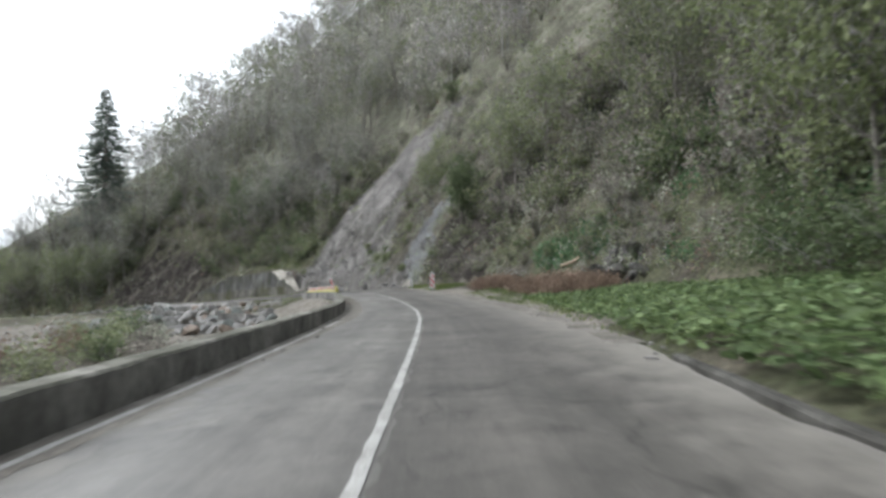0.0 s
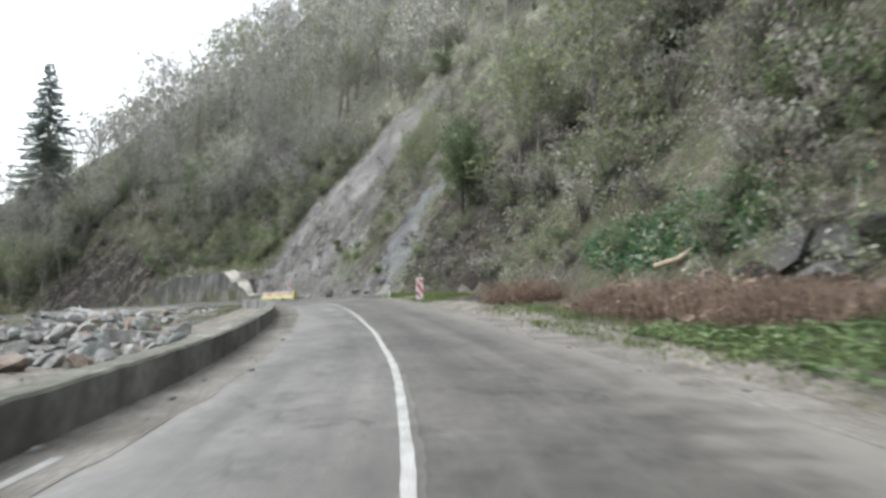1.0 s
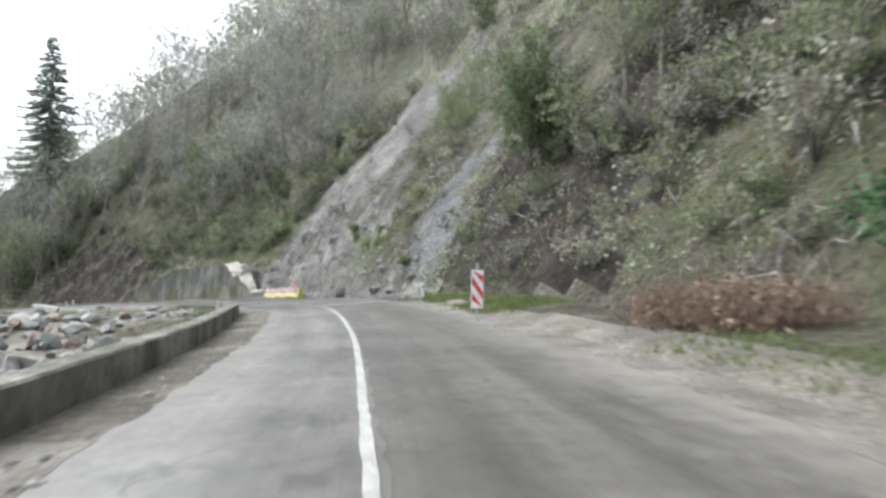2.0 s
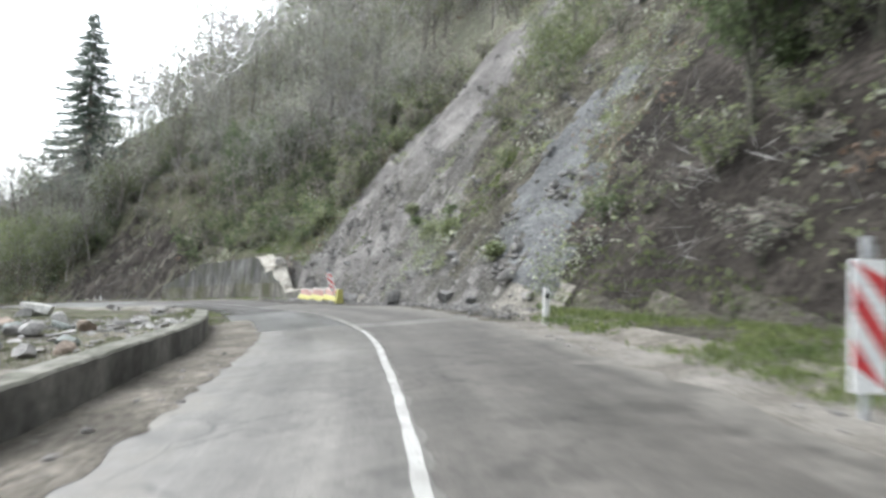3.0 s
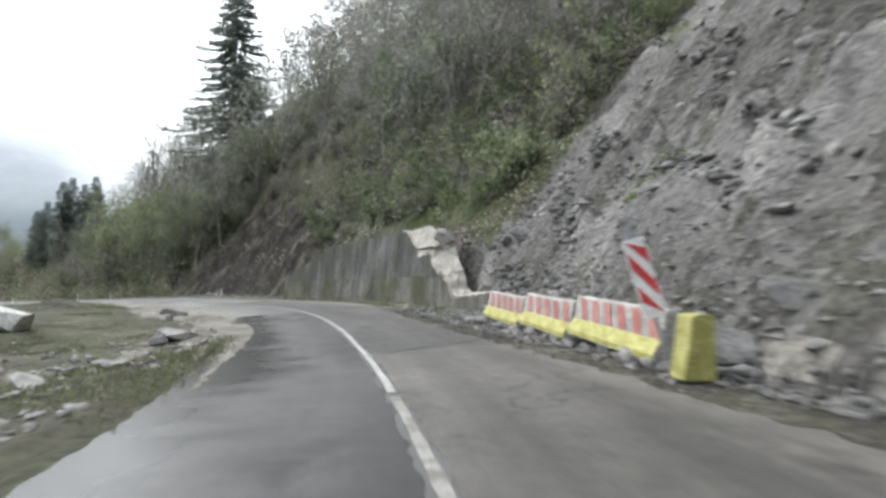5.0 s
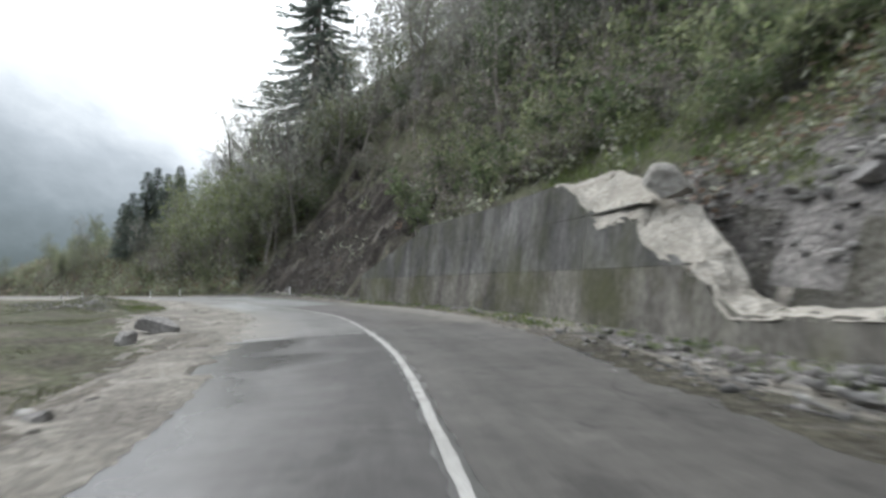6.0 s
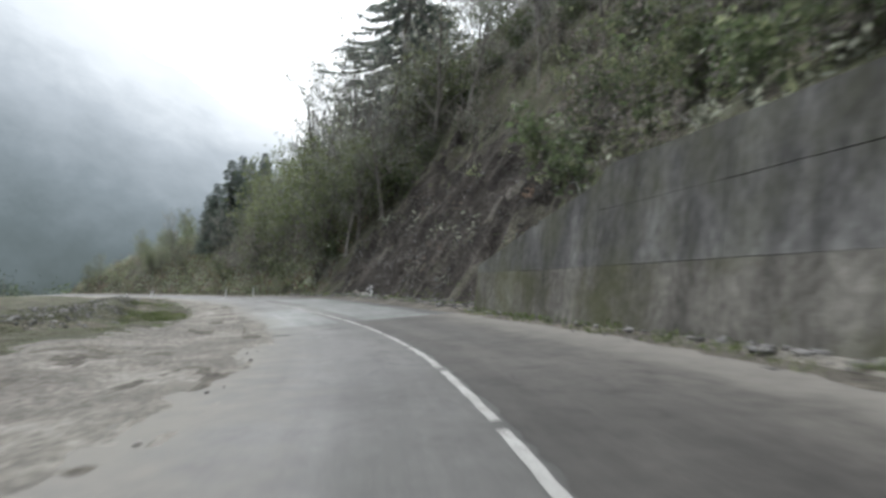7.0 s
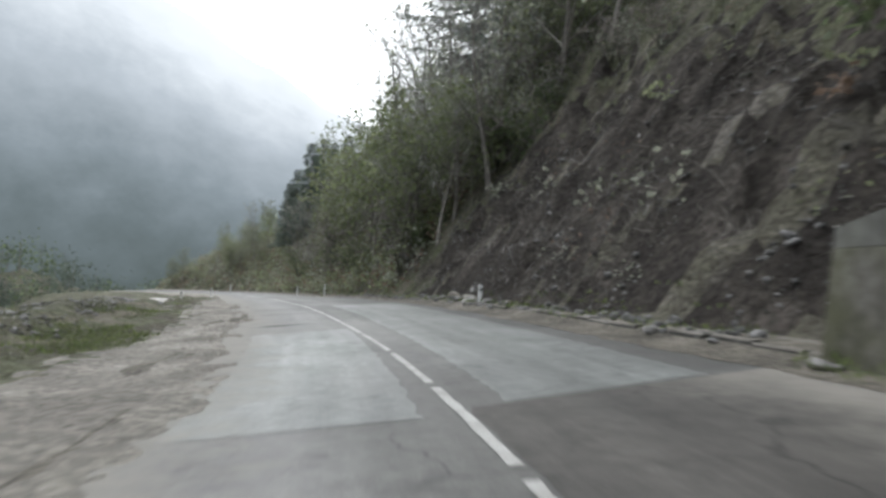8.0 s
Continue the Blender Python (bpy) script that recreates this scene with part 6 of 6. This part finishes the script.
def boulders():
    rng = np.random.RandomState(51)
    boulder("boulder", 1, (1.5, 1.0, .85), WHITE_ROCK, "large whitish limestone boulder on the grassy river bank", on_ground(98.2, -11.6, .4, 1.0))
    boulder("boulder", 2, (.85, .55, .4), PALE_STONE, "pale boulder beside a larger one on the bank", on_ground(96.4, -12.6, .2, 1.2))
    boulder("boulder", 5, (.75, .42, .34), STONE, "long dark-grey boulder on the muddy shoulder", on_ground(104.6, -5.65, .16, .5, .15))
    boulder("boulder", 6, (.42, .34, .34), STONE, "rounded grey boulder on the muddy shoulder", on_ground(102.0, -6.15, .12, .1))
    boulder("boulder", 3, (.2, .16, .1), STONE, "small stone at the edge of the mud", on_ground(91.1, -4.3, .05, .2))
    boulder("boulder", 21, (.78, .5, .3), PALE_STONE, "long pale rock, undercut and dark below, on the bank", on_ground(89.0, -5.0, .2, .5, .12))
    boulder("boulder", 22, (.4, .3, .2), STONE, "grey rock leaning on a longer one", on_ground(88.3, -5.4, .12, .9, .2))
    for i, (p, q, k) in enumerate(((138.4, 4.7, .22), (139.1, 4.9, .28), (140.0, 4.8, .2), (140.9, 5.0, .3), (142.2, 4.9, .2), (135.4, 4.9, .16))):
        boulder("boulder", 30 + i, (k * 1.3, k, k * .7), FRESH_CONCRETE if i % 2 else PALE_STONE, "whitish stone fallen to the road's edge", on_ground(p, q, k * .3, i, .2), "pale fallen stones", 2)
    boulder("boulder", 7, (.9, .5, .36), BEIGE_ROCK, "big pale rock lodged on top of the broken wall", Matrix.Translation(at(96.3, 5.08, 0, False) + Vector((0, 0, 3.0))) @ Euler((.1, .15, .3)).to_matrix().to_4x4())
    boulder("boulder", 8, (.34, .32, .42), DAMP_BLOCK, "dark squarish rock at the foot of the scree", on_ground(68.0, 3.72, .16, .3), "", 3, 6)
    boulder("boulder", 9, (.55, .45, .4), DARK_STONE, "grey block of rock behind the barrier", on_ground(76.6, 3.75, .22, .8))
    boulder("boulder", 10, (.4, .3, .24), STONE, "tilted rock among the scree behind the barrier", on_ground(76.2, 4.5, .1, .2, .3))
    boulder("boulder", 11, (.55, .4, .35), DARK_STONE, "dark fallen rock at the foot of the slope", on_ground(63.5, 4.3, .25, .2))
    for i, (s, d, k) in enumerate(((66, 5.4, .4), (71.8, 4.6, .16), (72.8, 4.4, .2), (60.2, 5.2, .4), (61.5, 4.4, .3), (58.6, 5.0, .35), (82, 5.2, .4), (90.4, 5.9, .45), (93, 6.4, .5), (91.5, 7.2, .35), (126.5, 4.9, .2), (141, 5.2, .25), (140.2, 5.5, .3), (139.2, 5.0, .2), (133, 5.2, .2))):
        boulder("boulder", 60 + i, (k, k * .8, k * .65), STONE if i % 2 else DARK_STONE, "angular rock fallen to the foot of the slope", on_ground(s, d, k * .3, i, .2), "fallen rocks", 2)
    for i, (s, d, k) in enumerate(((29.0, 8.9, .5), (28.1, 8.8, .55), (27.0, 8.9, .65), (25.9, 8.9, .5), (28.5, 9.3, .6), (27.3, 9.4, .65), (25.0, 9.1, .45), (26.3, 9.5, .5))):
        boulder("boulder", 90 + i, (k * 1.5, k * 1.0, k * .75), DARK_ROCK, "dark mossy rock sticking out of the leafy bank", on_ground(s, d - .1, -k * .3, i, .5), "rocks in the bank", 3, 7)
    kinds = [boulder("scree_rock", 300 + i, (1.2, .85, .5), (STONE, DARK_STONE, PALE_STONE)[i % 3], "angular rock lying loose on the scree slope", on_ground(70 + 4 * i, 5.6, .1, i, .3) @ Matrix.Scale(.26, 4), "rocks on the scree", 2) for i in range(6)]
    for i in range(90):
        s = 58 + 39 * rng.rand()
        d = float(curve(FOOT, s)) + (-.4 + 8 * rng.rand() ** 1.7)
        if d < 4.1 or int(ground_kind(np.array([s]), np.array([d]))[0]) not in (1, 2, 9):
            continue
        k = .06 + .13 * rng.rand() ** 2
        ob = new("scree_rock", kinds[rng.randint(6)].data)
        ob.matrix_world = on_ground(s, d, k * .15, rng.rand() * 6, .4 * rng.randn()) @ Matrix.Scale(k, 4)
        tagged(ob, "angular rock lying loose on the scree slope", "boulder", "rocks on the scree")
    heap = [boulder("river_boulder", 100 + i, (1.15, .85 + .1 * (i % 3), .72), (PALE_STONE, STONE, STONE, BROWN_STONE, STONE, PALE_STONE, GREEN_STONE, STONE, DARK_STONE, GREEN_STONE)[i], HEAP_LABELS[i], on_ground(52 + 3 * i, -13 - (i % 4), .2, i, .2) @ Matrix.Scale(.45, 4), "boulders on the river bank", 2, 8) for i in range(10)]
    for i in range(270):
        if 190 <= i:
            s, d = 41 + 17 * rng.rand(), -7.6 - 6.5 * rng.rand()
        elif i < 140:
            s, d = 61 + 9 * rng.randn(), -14 + 3.2 * rng.randn()
        else:
            s, d = 40 + 46 * rng.rand(), -8.5 - 13 * rng.rand()
        if d > -7.5 or s < 38:
            continue
        k = .2 + .5 * rng.rand() ** 1.7
        mound = .6 * math.exp(-((s - 61) / 9) ** 2 - ((d + 14) / 3.6) ** 2) * rng.rand()
        which = rng.randint(10)
        ob = new("river_boulder", heap[which].data)
        ob.matrix_world = on_ground(s, d, k * .3 + mound, rng.rand() * 6, .45 * rng.randn()) @ Matrix.Scale(k, 4)
        tagged(ob, HEAP_LABELS[which], "boulder", "boulders on the river bank")
    for i, (s, d, k) in enumerate(((75.6, -6.4, .55), (70.6, -4.9, .42), (72.8, -6.0, .34), (78.4, -7.2, .5), (69.2, -5.6, .3), (81.5, -6.2, .4), (74.0, -5.0, .28))):
        boulder("bank_stone", 180 + i, (k * 1.3, k * .9, k * .4), PALE_STONE if i % 3 else STONE, "large flat pale stone on the grassy bank", on_ground(s, d, k * .16, i * 1.3, .15), "stones on the bank", 3)
    for i in range(110):
        s = 65 + 19 * rng.rand()
        d = -4.9 - 5.5 * rng.rand()
        k = .09 + .24 * rng.rand() ** 2
        boulder("bank_stone", 200 + i, (k * 1.4, k * .85, k * .36), PALE_STONE if rng.rand() < .3 else STONE, "flat broken stone on the grassy bank", on_ground(s, d, k * .2, rng.rand() * 6, .25 * rng.randn()), "stones on the bank", 2)


boulders()


# ---- road furniture ----
WHITE = mat("white_reflective", (0.74, 0.74, 0.735), (0.86, 0.86, 0.85), 3, 0.5, 0.05)
RED = mat("red_reflective", (0.52, 0.05, 0.06), (0.62, 0.08, 0.08), 3, 0.5, 0.05)
POSTWHITE = mat("dirty_white_plastic", (0.58, 0.58, 0.56), (0.72, 0.72, 0.7), 3, 0.6, 0.1)
BLACK = mat("black_plastic", (0.02, 0.02, 0.02), (0.04, 0.04, 0.04), 5, 0.6, 0.05)
STEEL = mat("galvanised_steel", (0.30, 0.31, 0.32), (0.42, 0.43, 0.44), 6, 0.45, 0.1)
BARRIER = mat("chipped_pale_concrete", (0.27, 0.255, 0.235), (0.45, 0.435, 0.405), 2.5, 0.85, 0.5, fine=9, grain=.4)
REDWORN = mat("faded_red_paint", (0.36, 0.12, 0.105), (0.44, 0.22, 0.19), 5, 0.8, 0.3, fine=7, grain=.4)
YELLOW = mat("faded_yellow_paint", (0.3, 0.28, 0.085), (0.45, 0.425, 0.16), 5, 0.75, 0.3, fine=7, grain=.4)


def box(bm, size, centre, bevel=0.0):
    g = bmesh.ops.create_cube(bm, size=1, matrix=Matrix.Translation(centre) @ Matrix.Diagonal((*size, 1)))
    if bevel:
        es = list({e for v in g["verts"] for e in v.link_edges})
        bmesh.ops.bevel(bm, geom=es, offset=bevel, segments=2, affect="EDGES")


def slab(bm, outline, y0, y1):
    """An outline in x and z, given depth in y."""
    a = [bm.verts.new((x, y0, z)) for x, z in outline]
    b = [bm.verts.new((x, y1, z)) for x, z in outline]
    bm.faces.new(a)
    bm.faces.new(b[::-1])
    for i in range(len(a)):
        bm.faces.new((a[i], b[i], b[(i + 1) % len(a)], a[(i + 1) % len(a)]))
    bmesh.ops.recalc_face_normals(bm, faces=bm.faces)


def rounded(w, z0, z1, r, n=4):
    out = []
    for cx, cz, a0 in ((w / 2 - r, z1 - r, 0), (-w / 2 + r, z1 - r, 90), (-w / 2 + r, z0 + r, 180), (w / 2 - r, z0 + r, 270)):
        out += [(cx + r * math.cos(radians(a0 + 90 * i / n)), cz + r * math.sin(radians(a0 + 90 * i / n))) for i in range(n + 1)]
    return out


def hazard_panel(m, label, post=True, w=.34, h=1.05, lift=.2):
    t = thing("hazard_panel", m, label, "road sign")
    bm = bmesh.new()
    slab(bm, rounded(w, lift, lift + h, .03), 0, .02)
    board = part("board", bm, WHITE, t, "white reflective board")
    hw = w / 2 - .012
    lo, hi = lift + .015, lift + h - .015
    for k in range(3):
        # a steep slanting band, cut off at the board's ends
        z0 = lift - .2 + k * h * .42
        cut = lambda z: min(max(z, lo), hi)
        bm = bmesh.new()
        slab(bm, [(-hw, cut(z0 + .42)), (hw, cut(z0)), (hw, cut(z0 + .21)), (-hw, cut(z0 + .63))], -.0045, 0)
        part("red_stripe", bm, RED, board, "red slanting stripe")
    if post:
        bm = bmesh.new()
        box(bm, (.06, .04, lift + h + .35), (0, .045, (lift + h + .12) / 2 - .05), .006)
        post_part = part("post", bm, STEEL, t, "galvanised steel post")
        bm = bmesh.new()
        box(bm, (.09, .03, .1), (0, .02, lift + h + .06), .006)
        part("cap", bm, STEEL, post_part)
    return t


def facing(s, d, dz=0.0, turn=0.0):
    return Matrix.Translation(at(s, d, dz)) @ Euler((0, 0, radians(heading(s) + turn))).to_matrix().to_4x4()


def signs():
    hazard_panel(facing(46.0, 3.45, 0, 4), "red and white hazard panel on a steel post in the grass")
    m = Matrix.Translation(at(76.4, 3.06, -.08, False)) @ Euler((radians(-4), radians(-19), radians(heading(76)))).to_matrix().to_4x4()
    hazard_panel(m, "red and white hazard panel leaning sideways over a concrete barrier", True, .28, 1.0, .82)


signs()


def marker_post(s, d, label, h=.82, paint=None):
    t = thing("marker_post", facing(s, d), label, "marker post", "marker posts")
    bm = bmesh.new()
    slab(bm, [(-.07, -.2), (.07, -.2), (.065, h - .02), (-.065, h + .03)], -.05, .05)
    bmesh.ops.bevel(bm, geom=[e for e in bm.edges if abs(e.verts[0].co.z - e.verts[1].co.z) > .3], offset=.018, segments=2, affect="EDGES")
    shaft = part("shaft", bm, paint or POSTWHITE, t)
    bm = bmesh.new()
    slab(bm, [(-.04, h - .22), (.04, h - .22), (.04, h - .1), (-.04, h - .1)], -.054, -.05)
    part("reflector", bm, BLACK, shaft, "dark reflector strip")
    return t


def posts():
    marker_post(55.2, 3.9, "dirty white plastic marker post at the road's edge", .72)
    for s, d, h in ((137.2, 4.6, .62), (171, 4.5, .9), (184, 4.0, .9), (184, -4.3, .8), (181, -7, .7), (228, 4.2, 1.0)):
        marker_post(s, d, "small white marker post beside the bend", h, WHITE)


posts()


def edge_slab():
    t = tagged(new("concrete_slab"), "low pale concrete slab lying at the outer edge of the bend", "concrete slab")
    wall_strip("slab", 151, 160, [(151, -7.0), (160, -6.6)], -.9, lambda p: ground_z(p, -7.4) - .2, lambda p: ground_z(p, -7.4) + .22, BARRIER, t, cap=BARRIER)


edge_slab()


def broken_kerb():
    """Worn kerb stones at the foot of the dark slope, some of them missing."""
    rng = np.random.RandomState(83)
    t = tagged(new("kerb"), "low broken concrete kerb half buried in grit below the slope", "kerb", kind="structure")
    for a in np.arange(118.5, 150, 1.02):
        if rng.rand() < .22:
            continue
        d, up = 4.12 + .04 * rng.randn(), .05 + .05 * rng.rand()
        wall_strip("kerb_stone", a, a + .96, [(110, d), (160, d + .3)], .2, lambda q: ground_z(q, 4.2) - .2, lambda q, up=up: ground_z(q, 4.2) + up, KERB_STONE, t, .48, DIRT)


broken_kerb()


def barrier_block(m, length, label, near=False, wide=1.0):
    """A concrete safety barrier with sloped foot, yellow below and red and white above."""
    t = thing("concrete_barrier", m, label, "barrier", "concrete barriers")
    prof = [(-.2, 0), (.2, 0), (.2, .14), (.17, .32), (.14, .7), (.11, .74), (-.11, .74), (-.14, .7), (-.17, .32), (-.2, .14)] if near else [(x * wide, z) for x, z in [(-.26, 0), (.26, 0), (.26, .1), (.14, .3), (.09, .68), (.07, .71), (-.07, .71), (-.09, .68), (-.14, .3), (-.26, .1)]]
    bm = bmesh.new()
    n = 14
    rows = []
    for i in range(n + 1):
        y = -length / 2 + length * i / n
        rows.append([bm.verts.new((x + .012 * noise.noise(Vector((x * 3, y * 3, z * 3))), y, z + (.02 * noise.noise(Vector((y * 2.3, z, 1))) if z > .5 else 0))) for x, z in prof])
    for a, b in zip(rows[:-1], rows[1:]):
        for k in range(len(prof)):
            bm.faces.new((a[k], a[(k + 1) % 10], b[(k + 1) % 10], b[k]))
    bm.faces.new(rows[0][::-1])
    bm.faces.new(rows[-1])
    bmesh.ops.recalc_face_normals(bm, faces=bm.faces)
    body = part("body", bm, YELLOW if near else BARRIER, t)
    if near:
        return t
    e = .004
    bm = bmesh.new()
    for y0, y1 in ((-length / 2 + .01, length / 2 - .01),):
        a = [bm.verts.new((x - e, y, z)) for x, z in ((-.262, .01), (-.262, .1), (-.15, .3)) for y in (y0, y1)]
        bm.faces.new((a[0], a[1], a[3], a[2]))
        bm.faces.new((a[2], a[3], a[5], a[4]))
    part("yellow_base", bm, YELLOW, body, "faded yellow paint on the sloped foot")
    k = int(length / .58)
    for i in range(k):
        y = -length / 2 + (length - .22) * (i + .12) / k
        bm = bmesh.new()
        w = length / k * .46
        q = [bm.verts.new((x - e - .008, yy, z)) for x, yy, z in ((-.142, y, .31), (-.142, y + w, .31), (-.092, y + w + .2, .67), (-.092, y + .2, .67))]
        bm.faces.new(q)
        part("red_stripe", bm, REDWORN, body, "faded red slanting stripe")
    return t


def barriers():
    for s0, s1 in ((87.05, 83.85), (83.78, 80.63), (80.56, 77.0)):
        c = (s0 + s1) / 2
        d = 3.07 + .4 * (c - 77) / 10 + .26
        barrier_block(facing(c, d, float(road_z(c, d) - ground_z(c, d)) + .1, -2.4), s0 - s1, "concrete barrier with red and white stripes and a faded yellow foot")
    barrier_block(facing(75.9, 2.98, .03, 4), .3, "short concrete barrier block painted dull yellow", True)


barriers()


def riverside():
    t = wall_strip("low_wall", 48.8, 52.6, [(48.8, -7.6), (52.6, -11.2)], -.4, lambda s: ground_z(s, -9) - .6, lambda s: ground_z(s, -9) + .62, DAMP_CONCRETE)
    tagged(t, "low weathered concrete wall among the boulders of the river bank", "wall")


riverside()


def snag():
    t = thing("dead_log", Matrix.Translation(at(32.7, 8.75, .05)), "pale broken tree trunk lying on the leafy bank", "log")
    v, f = tubes([[(np.array([-.6, .3, -.05]), .09), (np.array([0, 0, .16]), .1), (np.array([.42, -.3, .5]), .09), (np.array([.5, -.36, .72]), .1), (np.array([.5, -.5, .8]), .04)]], 8)
    ob = new("trunk", fast_mesh("trunk", v, f, [DRYWOOD], smooth=True))
    ob.parent = t


DRYWOOD = mat("bleached_wood", (0.30, 0.24, 0.17), (0.45, 0.37, 0.28), 3, 0.9, 0.4, stretch=(1, 1, 4))
snag()


def kerb():
    t = tagged(new("kerb"), "worn low concrete kerb at the foot of the bank", "kerb", kind="structure")
    for i in range(54):
        a = -40 + i
        if a + .97 > 9.1:
            break
        wall_strip("kerb_stone", a, a + .97, [(-45, 3.36), (5, 3.4), (12, 3.9)], .16, lambda s: road_z(s, 3.4) - .2, lambda s: road_z(s, 3.4) + .05, KERB_STONE, t, .5, KERB_STONE)


kerb()
